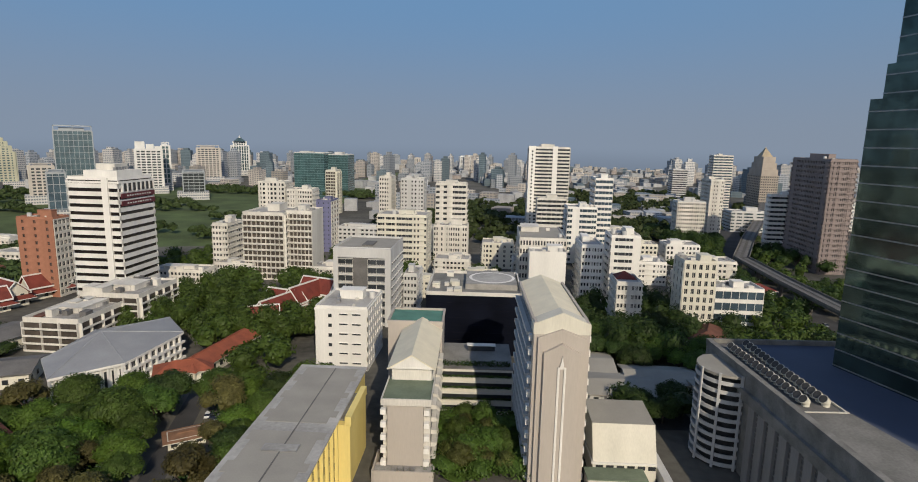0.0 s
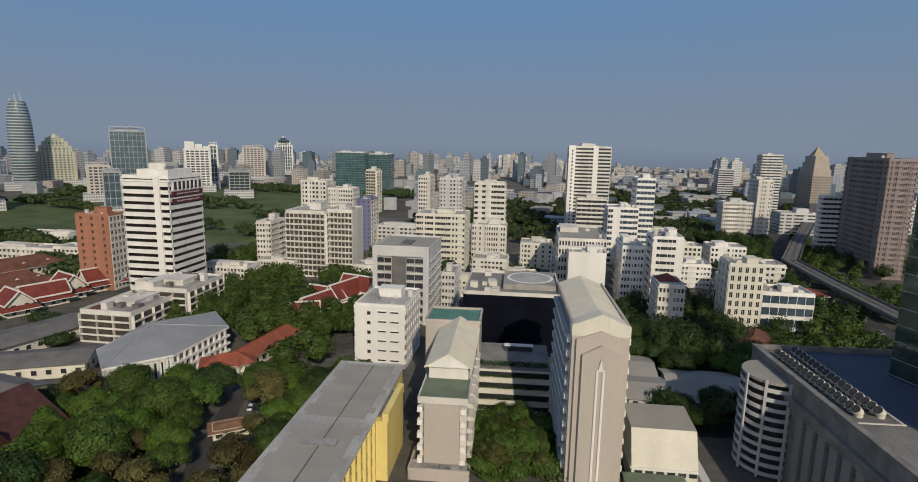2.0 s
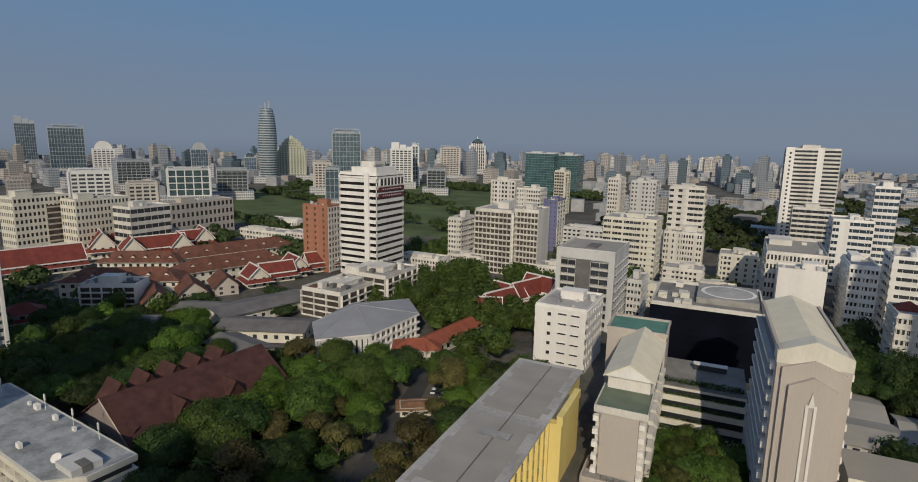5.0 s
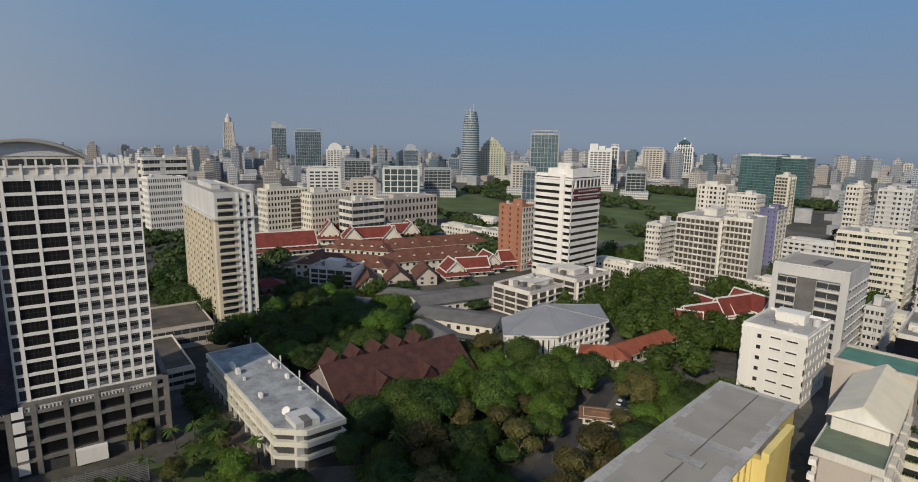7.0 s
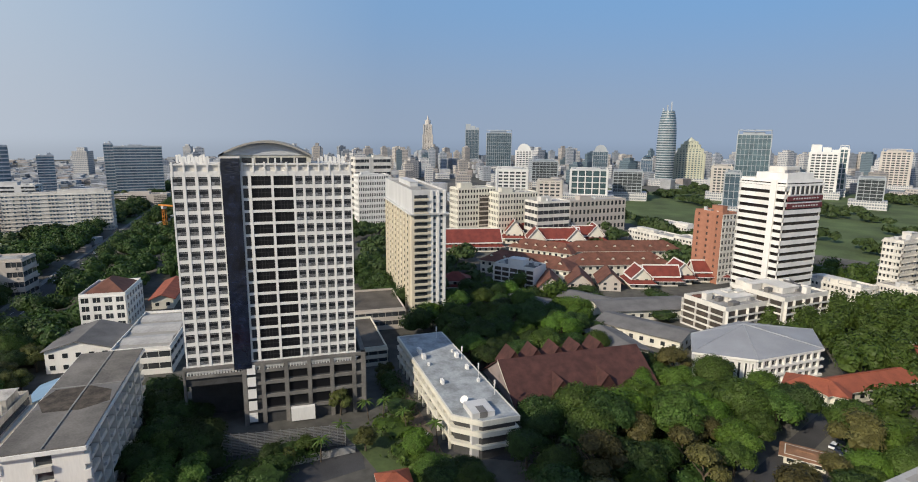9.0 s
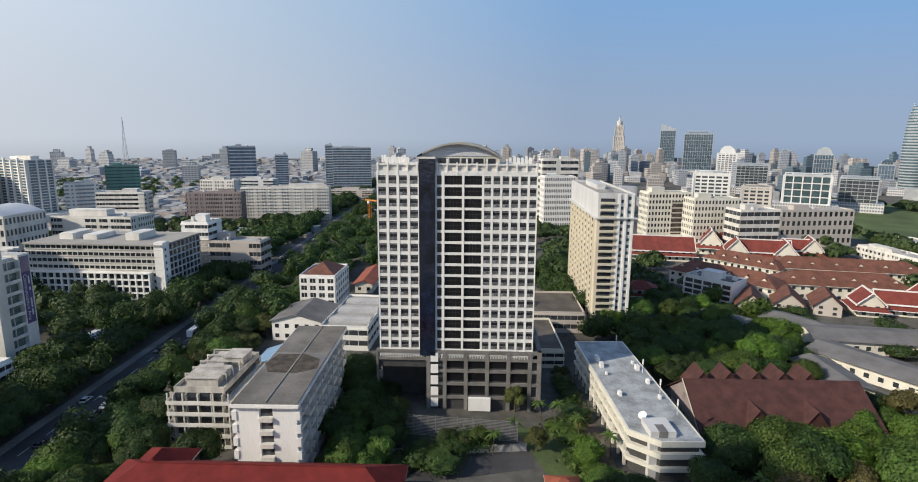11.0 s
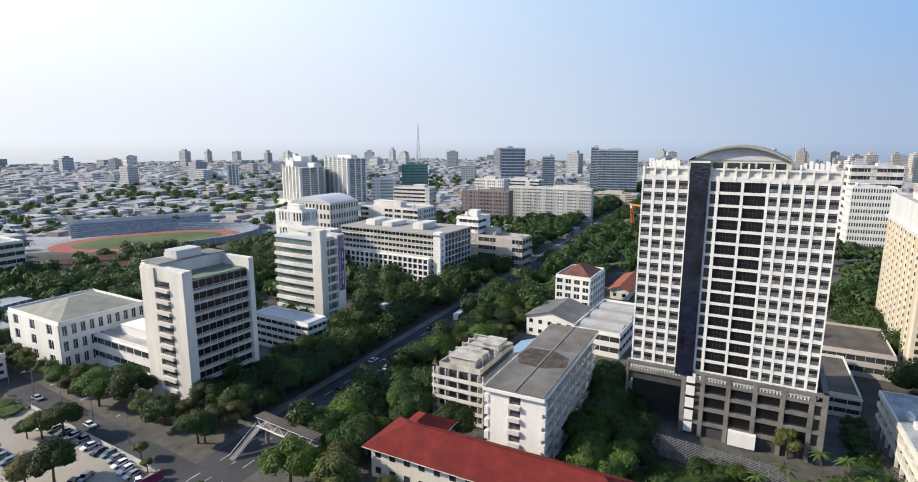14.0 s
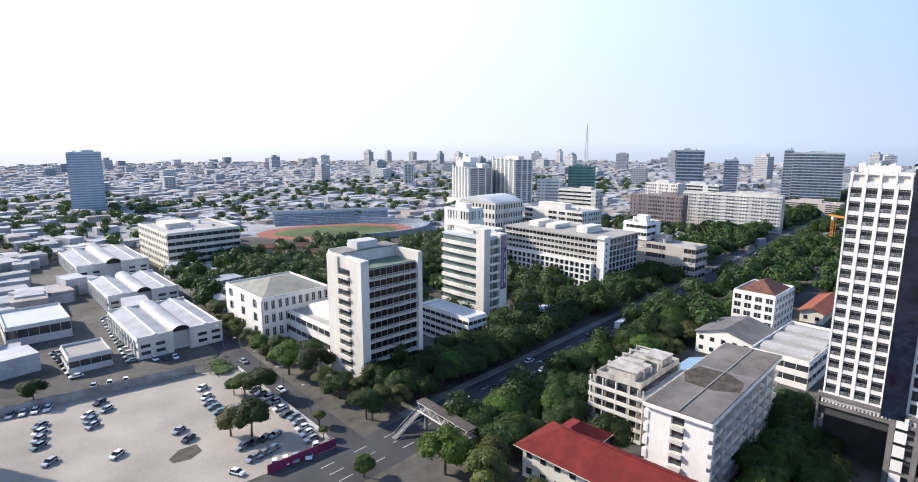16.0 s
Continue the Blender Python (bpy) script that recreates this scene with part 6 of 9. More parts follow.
def drill_hall():
    top = thing("sports_hall", "cream sports hall with sloped front and grey roof", "building", pose(41, 133, 0, 0, 0, -2))
    foot(41, 133, -2, 20, 22)
    w = 7.6
    m = Mesh()
    sec = [(-9.0, 5.0), (-5.5, 13.4), (6.0, 14.2), (8.5, 13.0)]
    for s, e in ((-1, 1),):
        for i in range(3):
            (ya, za), (yb, zb) = sec[i], sec[i + 1]
            m.poly([(-w, ya, za), (w, ya, za), (w, yb, zb), (-w, yb, zb)], 0 if i == 0 else 1)
    for x, flip in ((-w, 1), (w, 0)):
        q = [(x, -9, 0)] + [(x, a, b) for a, b in sec] + [(x, 8.5, 0)]
        m.poly(q if flip else q[::-1], 0)
    m.poly([(-w, -9, 0), (w, -9, 0), (w, -9, 5), (-w, -9, 5)], 0)
    part("hall", m, [CREAM, ROOFG], top)
    part("roof_edge", Mesh().box(-w - 0.3, -w, -9, 8.6, 4.6, 5.2).box(-w, w, -9.3, -9, 4.7, 5.2), BRIGHT, top)
    part("annexe", Mesh().box(-9.5, 4.0, -14, -9.2, 0, 3.6), WHITE, top)
    part("annexe_roof", Mesh().box(-9.8, 4.3, -14.3, -9.2, 3.6, 3.9), ROOFGREEN, top)
    win = Mesh().box(-0.9, 0.9, -0.1, 0.1, 0, 1.0).data("window", [GLASS_D])
    for i in range(6):
        part("window", win, None, top, "", pose(-6 + i * 2.5, -9.0, 3.4))
        if i < 4:
            part("window", win, None, top, "", pose(-8 + i * 3.2, -14.0, 1.4))
    part("low_roof", Mesh().box(8.5, 10.5, -16, 10, 0, 3.0), PALE, top)


drill_hall()


# ---- mall podium, ramp tower, chillers and the glass skyscraper ----
# stained concrete, darkened for the deep shade on the mall wall
CONC_M = mat("shade_dark_mall_concrete", (0.24, 0.235, 0.22), 0.9, 0.25, 0.25, 4.0, bump=0.2)


def mall():
    h, w, d = 26.6, 37.5, 90.0
    top = thing("mall_podium", "grey concrete mall podium with tall piers", "building", pose(70.6, 152, 0, 0, 0, 0))
    foot(92, 110, 0, 44, 90)
    part("body", Mesh().box(0, w, -d, 0, 0, h - 1.2), CONC_M, top)
    part("roof", Mesh().box(0.6, w - 0.6, -d + 0.6, -0.6, h - 1.25, h - 0.9), mat("blue_roof_coating", (0.085, 0.105, 0.16), 0.75, 0.12, 0.05), top, "blue-grey roof coating")
    part("plant_deck", Mesh().box(0.9, 10.4, -42.3, -1.0, h - 0.92, h - 0.55), ROOFD, top, "dark plant deck under the fans")
    part("plant_kerb", Mesh().box(10.4, 10.8, -42.6, -1.0, h - 0.92, h - 0.1).box(0.9, 10.8, -42.9, -42.5, h - 0.92, h - 0.05), CREAM, top, "pale kerb round the plant deck")
    part("roof_slab", Mesh().prism([(0.7, -42.9), (0.7, -d + 0.7), (19, -d + 0.7), (11.2, -42.9)], h - 0.92, h - 0.2), PAVING, top, "pale roof slab")
    m = pose(0, 0, 0, 0, 0, -90)
    part("parapet", Mesh().box(0, d, -0.5, 0.7, h - 1.2, h + 0.5).box(0, d, -0.7, 0.8, h + 0.3, h + 0.55), CONC_M, top, "weathered concrete parapet", m)
    part("parapet", Mesh().box(0, w, -0.5, 0.1, h - 1.2, h + 0.5), CONC_M, top)
    part("upper_wall", Mesh().box(0, d, -0.35, 0.1, h - 4.2, h - 1.2), CONC_M, top, "stained concrete upper wall", m)
    part("cornice", Mesh().box(0, d, -1.3, 0.1, h - 5.3, h - 4.2).box(0, d, -1.0, 0.1, h - 7.0, h - 5.3), CONC_M, top, "", m)
    # pier render, also lowered in tone for the wall's shade
    MALL = mat("shade_grey_mall_render", (0.30, 0.292, 0.28), 0.85, 0.14, 0.15, 3.0, streak=True)
    pier = Mesh().box(-1.35, 1.35, -0.9, 0.2, 0, h - 7.0).data("pier", [MALL])
    lou = Mesh().box(-0.95, 0.95, -0.2, 0.1, 0, h - 7.0)
    for k in range(14):
        lou.box(-0.95, 0.95, -0.3, 0.05, 0.7 + k * 1.35, 0.85 + k * 1.35, 1)
    lou = lou.data("louvre", [ROOFD, CONC])
    for i in range(14):
        part("pier", pier, None, top, "pale concrete pier", m @ pose(27.4 + i * 4.45, 0, 0))
        part("louvre", lou, None, top, "dark louvre strip", m @ pose(29.6 + i * 4.45, 0, 0))
    # ramp tower
    ramp = thing("ramp_tower", "round grey concrete car ramp tower with stacked decks", "building", pose(70.3, 138.0, 0, 0, 0, 0))
    foot(69.5, 137.5, 0, 14, 14)
    # core coloured near-black as the shade between the ramp decks
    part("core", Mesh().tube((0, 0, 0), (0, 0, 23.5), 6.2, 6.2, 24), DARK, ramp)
    band = Mesh()
    n = 28
    for i in range(n):
        t0, t1 = 2 * math.pi * i / n, 2 * math.pi * (i + 1) / n
        for r0, r1 in ((8.0, 7.7),):
            q = [(r0 * math.cos(t0), r0 * math.sin(t0)), (r0 * math.cos(t1), r0 * math.sin(t1)), (r1 * math.cos(t1), r1 * math.sin(t1)), (r1 * math.cos(t0), r1 * math.sin(t0))]
            for z0_, z1_ in ((0, 0.95),):
                band.poly([(*q[0], z0_), (*q[1], z0_), (*q[1], z1_), (*q[0], z1_)])
                band.poly([(*q[0], z1_), (*q[1], z1_), (*q[2], z1_), (*q[3], z1_)])
                band.poly([(*q[3], z0_), (*q[2], z0_), (*q[1], z0_), (*q[0], z0_)])
        band.poly([(7.8 * math.cos(t0), 7.8 * math.sin(t0), 0.1), (7.8 * math.cos(t1), 7.8 * math.sin(t1), 0.1), (0, 0, 0.1)])
    bm = band.data("ramp_deck", [PALE])
    for k in range(10):
        part("ramp_deck", bm, None, ramp, "", pose(0, 0, 0.6 + k * 2.4))
    for i in range(3):
        t = math.pi * (1.08 + i * 0.2)
        part("ramp_column", Mesh().box(-0.2, 0.2, -0.3, 0.3, 0, 25.2), PALE, ramp, "", pose(8.1 * math.cos(t), 8.1 * math.sin(t), 0, 0, 0, math.degrees(t)))
    part("ramp_roof", Mesh().tube((0, 0, 24.2), (0, 0, 24.9), 7.9, 7.9, 28), ROOFG, ramp)
    # chillers
    unit = thing("chiller", "white round cooling fan on the mall roof", "cooling fan", pose(73.9, 145.0, h - 0.6), "fans along the mall roof")
    c = Mesh().tube((0.3, 0, 0), (0.3, 0, 0.9), 0.8, 0.8, 14).tube((0.55, 0.1, 0.8), (-0.55, -0.2, 1.75), 0.85, 1.02, 18)
    part("housing", c, CREAM, unit)
    part("fan_mouth", Mesh().tube((-0.55, -0.2, 1.75), (-0.585, -0.21, 1.78), 0.9, 0.9, 18), DARK, unit, "dark fan mouth")
    for i in range(1, 16):
        copy_thing(unit, pose(73.9 + i * 0.03, 145.0 - i * 2.13, h - 0.6))
    for i in range(17):
        copy_thing(unit, pose(79.2 - i * 0.03, 147.2 - i * 2.13, h - 0.6))
    # glass skyscraper
    g = thing("glass_skyscraper", "dark glass skyscraper with slanted crown beside the mall", "building", pose(96, 137, 0))
    foot(110, 118, 0, 36, 60)

    def plan(o, e):
        """The slab's outline, set back by o from its leading edge and grown by e."""
        n = Vector((-0.961, -0.276))
        return [tuple(Vector(q) + n * (e if i < 2 else -e)) for i, q in enumerate(((0.285 * o * -1 + o * 1.1, -o * 0.96 * 0.2), (12.3, -43), (27, -39), (14.7, 4)))]
    for o, z0_, z1_ in ((0, 0, 92), (3.0, 92, 100), (5.0, 100, 121)):
        part("shaft", Mesh().prism(plan(o, 0)[::-1][::-1], z0_, z1_), GLASS_T, g, "dark coated glass shaft")
    for k in range(23):
        z = 26 + k * 4.2
        o = 0 if z < 92 else 3.0 if z < 100 else 5.0
        part("floor_line", Mesh().prism(plan(o, 0.12), z, z + 0.3), METAL, g, "grey metal floor line")


mall()


bldg("canteen_block", "low block with a dark flat roof between the towers", -196, 58, -10, 34, 26, 6.0, 2, CREAM, front=BD(8), right=BD(8), left=BD(8), roof=BROWN_ROOF, plant=0, seed=91, high=2)
bldg("canteen_block", "low block with a brown flat roof beside the tan tower", -227, 81, -12, 31, 22, 8.0, 2, STONE, front=BD(8), right=BD(8), left=BD(8), roof=BROWN_ROOF, plant=0, seed=92, high=2)


# ---- west side, by the two roads ----
def slab_with_end(x, y, yaw, L, W, h):
    """The white residence slab with a plain end wall and balconies on its long sides."""
    top = thing("staff_residence", "white residence slab with grey roof and stacked balconies", "building", pose(x, y, 0, 0, 0, yaw))
    foot(x, y, yaw, L, W + 3)
    part("body", Mesh().box(-L / 2, L / 2, -W / 2, W / 2, 0, h - 0.4), WHITE, top)
    fh = 3.2
    end = Mesh().box(L / 2, L / 2 + 0.6, -W / 2 - 0.6, -1.4, 0, h - 1.0).box(L / 2, L / 2 + 0.6, 1.6, W / 2 + 0.6, 0, h - 1.0)
    part("end_wall", end, BRIGHT, top, "bright white end wall")
    bal = Mesh().box(L / 2 - 0.1, L / 2 + 1.3, -1.4, 1.6, 0, 1.0).data("balcony", [WHITE])
    door = Mesh().box(L / 2 - 0.05, L / 2 + 0.1, -1.2, 1.4, 1.0, 2.7).data("window", [GLASS_D])
    for k in range(6):
        part("balcony", bal, None, top, "", pose(0, 0, 0.8 + k * fh))
        part("window", door, None, top, "", pose(0, 0, 0.8 + k * fh))
    bay = Mesh().box(0, 5.6, -1.3, 0.1, 0, 1.0).box(0, 0.25, -1.5, 0.1, 0, fh).data("balcony", [WHITE])
    win = Mesh().box(0.5, 5.2, -0.12, 0.1, 1.0, 2.8).data("window", [GLASS_D])
    ac = Mesh().box(0, 0.9, -1.7, -1.3, 0.9, 1.6).data("air_conditioner", [PALE])
    for k in range(6):
        for i in range(8):
            part("balcony", bay, None, top, "", pose(L / 2 - i * 6.0 - 0.3, W / 2, 0.8 + k * fh, 0, 0, 180))
            part("window", win, None, top, "", pose(L / 2 - i * 6.0 - 0.3, W / 2, 0.8 + k * fh, 0, 0, 180))
            if (i * 7 + k * 3) % 5 < 2:
                part("air_conditioner", ac, None, top, "", pose(L / 2 - i * 6.0 - 2.0, W / 2, 0.8 + k * fh, 0, 0, 180))
            if i < 5:
                part("balcony", bay, None, top, "", pose(-L / 2 + 20 + i * 6.0, -W / 2, 0.8 + k * fh))
    scal = Mesh().box(-0.6, 0.6, -0.8, 0.3, 0.6, 2.6).data("corner_hood", [BRIGHT])
    for k in range(6):
        part("corner_hood", scal, None, top, "", pose(L / 2 + 0.2, -W / 2 - 0.5, k * fh + 0.5))
        part("corner_hood", scal, None, top, "", pose(L / 2 + 0.2, W / 2 + 1.2, k * fh + 0.5))
    part("roof_edge", Mesh().box(-L / 2 - 0.6, L / 2 + 1.5, -W / 2 - 1.4, W / 2 + 1.4, h - 1.0, h - 0.2), BRIGHT, top)
    part("roof", Mesh().box(-L / 2 - 0.3, L / 2 + 1.2, -W / 2 - 1.1, W / 2 + 1.1, h - 0.25, h + 0.05), ROOF_OLD, top, "stained brown-grey roof felt")
    part("roof_ridge", Mesh().box(-L / 2, L / 2 + 1, 0.0, 0.35, h + 0.05, h + 0.25).box(-L / 2 + 22, -L / 2 + 22.4, -W / 2 - 1, W / 2 + 1, h + 0.05, h + 0.22), PAVING, top)
    part("dark_patch", Mesh().box(-3, 8, -W / 2 - 1, W / 2 + 1, h + 0.05, h + 0.09), ROOFD, top, "darker patched roof felt")
    part("stain", Mesh().prism([(-2, -6), (4, -7.5), (9.5, -5), (10, 2), (7, 7), (1, 6), (-2.5, 1)], h + 0.06, h + 0.11), mat("dark_roof_stain", (0.085, 0.07, 0.055), 0.95, 0.4, 0.5, 3.0), top, "dark weathered patch")


OLD_WALL = mat("weathered_pale_render", (0.50, 0.47, 0.42), 0.85, 0.28, 0.3, 3.0, streak=True)
slab_with_end(-147.2, -17.9, -10.5, 50, 12.6, 21.3)
STAFF = bldg("staff_block", "concrete staff block with railed balconies and pots on the roof", -155, -40, -11, 24, 13, 15.6, 5, OLD_WALL, front=BA(8), left=BA(4), right=BA(4), roof=CONC, plant=2, seed=71, high=3)
gal = Mesh()
for x0, x1, y0, y1 in ((12, 13.7, -8, 8.2), (-12, 12, 6.5, 8.2), (-12, 12, -8, -6.5)):
    gal.box(x0, x1, y0, y1, 0, 0.25)
for x0, x1, y0, y1 in ((13.55, 13.7, -8, 8.2), (-12, 13.55, 8.05, 8.2), (-12, 13.55, -8, -7.85)):
    gal.box(x0, x1, y0, y1, 0.25, 1.05)
for i in range(5):
    gal.box(13.2, 13.5, -7.8 + i * 3.9, -7.5 + i * 3.9, 1.05, 3.0)
gal_me = gal.data("gallery", [WHITE])
gap = Mesh().box(11.9, 12.08, -6.2, 6.2, 0.9, 2.6).box(-11.6, 11.6, 6.4, 6.58, 0.9, 2.6).data("window_strip", [GLASS_D])
for k in range(5):
    part("gallery", gal_me, None, STAFF, "white railed gallery", pose(0, 0, 0.4 + k * 3.0))
    part("window_strip", gap, None, STAFF, "", pose(0, 0, 0.4 + k * 3.0))
for i in range(5):
    part("roof_frame", Mesh().box(-9 + i * 4.2, -8.7 + i * 4.2, -5.5, 5.5, 18.2, 18.5).box(-9 + i * 4.2, -8.7 + i * 4.2, 5.2, 5.5, 15.6, 18.2).box(-9 + i * 4.2, -8.7 + i * 4.2, -5.5, -5.2, 15.6, 18.2), OLD_WALL, STAFF)
part("roof_hut", Mesh().box(2, 10, -4, 4, 15.6, 18.0).box(1.6, 10.4, -4.4, 4.4, 18.0, 18.2), OLD_WALL, STAFF)
part("awning", Mesh().box(-8, -2, 0, 4.5, 17.0, 17.15), ROOFGREEN, STAFF)


def hip_house(name, label, x, y, yaw, L, W, h, ridge, tile, wall=None, over=1.2, storeys=2, inset=None, gable=False, trim=False, skirt=0.0):
    top = thing(name, label, "building", pose(x, y, 0, 0, 0, yaw))
    foot(x, y, yaw, L, W, 1)
    wall = wall or CREAM
    part("wall", Mesh().box(-L / 2, L / 2, -W / 2, W / 2, 0, h), wall, top)
    r = Mesh()
    if gable:
        r.gable(-L / 2, L / 2, -W / 2, W / 2, h, h + ridge, over, 0.3, 0, 1)
        cover = part("roof", r, [tile, wall], top)
    else:
        r.hip(-L / 2 - over, L / 2 + over, -W / 2 - over, W / 2 + over, h - 0.2, h + ridge, inset)
        r.box(-L / 2 - over, L / 2 + over, -W / 2 - over, W / 2 + over, h - 0.45, h - 0.2, 1)
        cover = part("roof", r, [tile, wall], top)
        part("ridge_cap", Mesh().box(-L / 2 + W / 2, L / 2 - W / 2, -0.18, 0.18, h + ridge - 0.1, h + ridge + 0.15), tile, cover)
    if skirt:
        k = Mesh()
        zs, zt = h * 0.55, h * 0.55 + skirt * 0.62
        o = [(-L / 2 - skirt, -W / 2 - skirt), (L / 2 + skirt, -W / 2 - skirt), (L / 2 + skirt, W / 2 + skirt), (-L / 2 - skirt, W / 2 + skirt)]
        n_ = [(-L / 2, -W / 2), (L / 2, -W / 2), (L / 2, W / 2), (-L / 2, W / 2)]
        for i in range(4):
            j = (i + 1) % 4
            k.poly([(*o[i], zs), (*o[j], zs), (*n_[j], zt), (*n_[i], zt)], 0)
            k.poly([(*o[i], zs - 0.35), (*o[j], zs - 0.35), (*o[j], zs), (*o[i], zs)], 1)
        part("lower_roof", k, [tile, BRIGHT], top, "lower tier of the red roof")
    if trim:
        s = Mesh()
        for xe in (-L / 2 - over - 0.1, L / 2 + over - 0.1):
            for sg in (-1, 1):
                a, b = (xe, sg * (W / 2 + over), h - 0.3 - over * 0.2), (xe, 0, h + ridge + 0.1)
                k = len(s.v)
                s.v += [(a[0], a[1], a[2]), (a[0] + 0.3, a[1], a[2]), (b[0] + 0.3, b[1], b[2]), (b[0], b[1], b[2]), (a[0], a[1], a[2] + 0.7), (a[0] + 0.3, a[1], a[2] + 0.7), (b[0] + 0.3, b[1], b[2] + 0.7), (b[0], b[1], b[2] + 0.7)]
                s.f += [(k, k + 1, k + 2, k + 3), (k + 4, k + 7, k + 6, k + 5), (k, k + 4, k + 5, k + 1), (k + 3, k + 2, k + 6, k + 7), (k, k + 3, k + 7, k + 4), (k + 1, k + 5, k + 6, k + 2)]
                s.m += [0] * 6
        s.box(-L / 2 - over, L / 2 + over, -0.3, 0.3, h + ridge + 0.1, h + ridge + 0.7)
        for sg in (-1, 1):
            y_ = sg * (W / 2 + over * 0.95)
            s.box(-L / 2 - over, L / 2 + over, y_ - 0.25, y_ + 0.25, h - 0.9, h - 0.25)
        part("roof_trim", s, BRIGHT, cover, "white ridge and barge boards")
    n = max(3, int(L / 4))
    win = Mesh().box(-0.8, 0.8, -0.08, 0.1, 0, min(1.6, h / storeys * 0.5)).data("window", [GLASS_D])
    for k in range(storeys):
        for i in range(n):
            u = -L / 2 + (i + 0.5) * L / n
            part("window", win, None, top, "", pose(u, -W / 2, h / storeys * (k + 0.3)))
        for i in range(max(2, int(W / 4))):
            v = W / 2 - (i + 0.5) * W / max(2, int(W / 4))
            part("window", win, None, top, "", pose(L / 2, v, h / storeys * (k + 0.3), 0, 0, 90))
    return top


DEEP_RED = mat("deep_red_roof_tile", (0.155, 0.022, 0.019), 0.85, 0.2, 0.3, 5.0, bump=0.2, spec=0.2)
hip_house("canteen", "long building under a red hipped tile roof", -112.0, -24, 78.7, 60, 13, 8.3, 4.2, DEEP_RED, over=1.6)
hip_house("canteen_wing", "short wing under a red hipped tile roof", -121.5, -45.5, -11, 13, 9, 8.3, 3.2, DEEP_RED, over=1.4)
hip_house("gatehouse", "small hut under a red roof", -109, 43, 78, 7, 6, 2.8, 1.6, TILE_ORANGE, storeys=1, over=0.6)
hip_house("workshop_hall", "white hall under a grey gabled roof", -229, -24, -14, 22, 20, 8, 2.8, ROOFD, BRIGHT, gable=True, over=0.8)
bldg("workshop_block", "long white workshop with pale flat roof", -226, -3, -14, 42, 18, 8.6, 2, BRIGHT, front=BD(9), right=BD(5), left=BD(5), roof=ROOFG, plant=0, seed=93)
for x_, w_ in ((-14, 9), (-2, 10), (11, 9)):
    part("roof_sheet", Mesh().gable(-8, 8, -w_ / 2, w_ / 2, 8.75, 9.6, 0.1, 0.15, 0, 0), ROOFP, bpy.data.objects["workshop_block"], "pale sheet roof section", pose(x_, 0, 0, 0, 0, 90))
hip_house("covered_market", "long open shelter under an orange roof", -300, 3, -12, 34, 9, 5, 1.8, TILE_ORANGE, gable=True, storeys=1)
hip_house("bungalow", "low house under a blue sheet roof", -188, -30, -11, 12, 9, 6, 1.5, mat("blue_roof_sheet", (0.20, 0.32, 0.45), 0.5, 0.1), WHITE, gable=True)
hip_house("bungalow", "low house under a grey hipped roof", -176, -24, -11, 16, 12, 9, 3.2, ROOFD, WHITE)
hip_house("villa", "low shop row with a white roof", -222, -101, -13, 20, 9, 4.5, 1.2, STEEL_W, BRICK)


bldg("ministry_podium", "white three-storey podium with ribbon windows", -180.0, -121.0, 167.0, 9.6, 28.2, 12.0, 4, BRIGHT, front=BD(4), left=BD(9), plant=0, roof=STEEL_W)
bldg("assembly_building", "cream assembly hall with tall wall slots", -153.8, -194.5, 167.0, 29.7, 35.1, 17.0, 3, BRIGHT, front=G(10, pier=0.5), left=G(3, pier=0.7), plant=0, roof=ROOFG)
AW, AD, AH = 29.7, 35.1, 17.0
ah = bpy.data.objects["assembly_building"]
part("hipped_roof", Mesh().hip(-AW / 2 + 0.5, AW / 2 - 0.5, -AD / 2 + 0.5, AD / 2 - 0.5, AH + 0.2, AH + 4.2, min(AW, AD) * 0.4), mat("olive_roof_sheet", (0.27, 0.27, 0.22), 0.7, 0.15), ah, "olive-grey hipped roof")
bldg("conference_block", "low white conference block", -152.5, -161.7, 167.0, 20.0, 35.1, 10.5, 2, BRIGHT, front=G(5), left=BD(8, sill=0.55), plant=1, roof=ROOFP)
bldg("workshop_block", "long low workshop with pale roof", -90.4, -268.7, -104.0, 28.0, 21.0, 7.0, 1, PALE, front=BD(6), left=BD(6), plant=0, roof=STEEL_W)
bldg("workshop_block", "low grey workshop building", -86.9, -216.6, -104.0, 16.0, 12.7, 5.0, 1, PALE, front=BD(4), left=BD(4), plant=0, roof=ROOFG)
bldg("exhibition_hall", "white hall block with rounded roof", -366.9, -211.6, 167.0, 30.0, 36.8, 33.1, 5, WHITE, front=G(8, each=False), left=G(8, each=False), roof=STEEL_W, plant=0)
vault = Mesh()
for i in range(14):
    ta, tb = -1 + i / 7, -1 + (i + 1) / 7
    za, zb = 33.2 + 4.6 * (1 - ta * ta), 33.2 + 4.6 * (1 - tb * tb)
    vault.poly([(-15, ta * 18.4, za), (15, ta * 18.4, za), (15, tb * 18.4, zb), (-15, tb * 18.4, zb)])
    for x_ in (-15, 15):
        vault.poly([(x_, ta * 18.4, 33.0), (x_, tb * 18.4, 33.0), (x_, tb * 18.4, zb), (x_, ta * 18.4, za)])
part("vaulted_roof", vault, STEEL_W, bpy.data.objects["exhibition_hall"], "white vaulted roof")
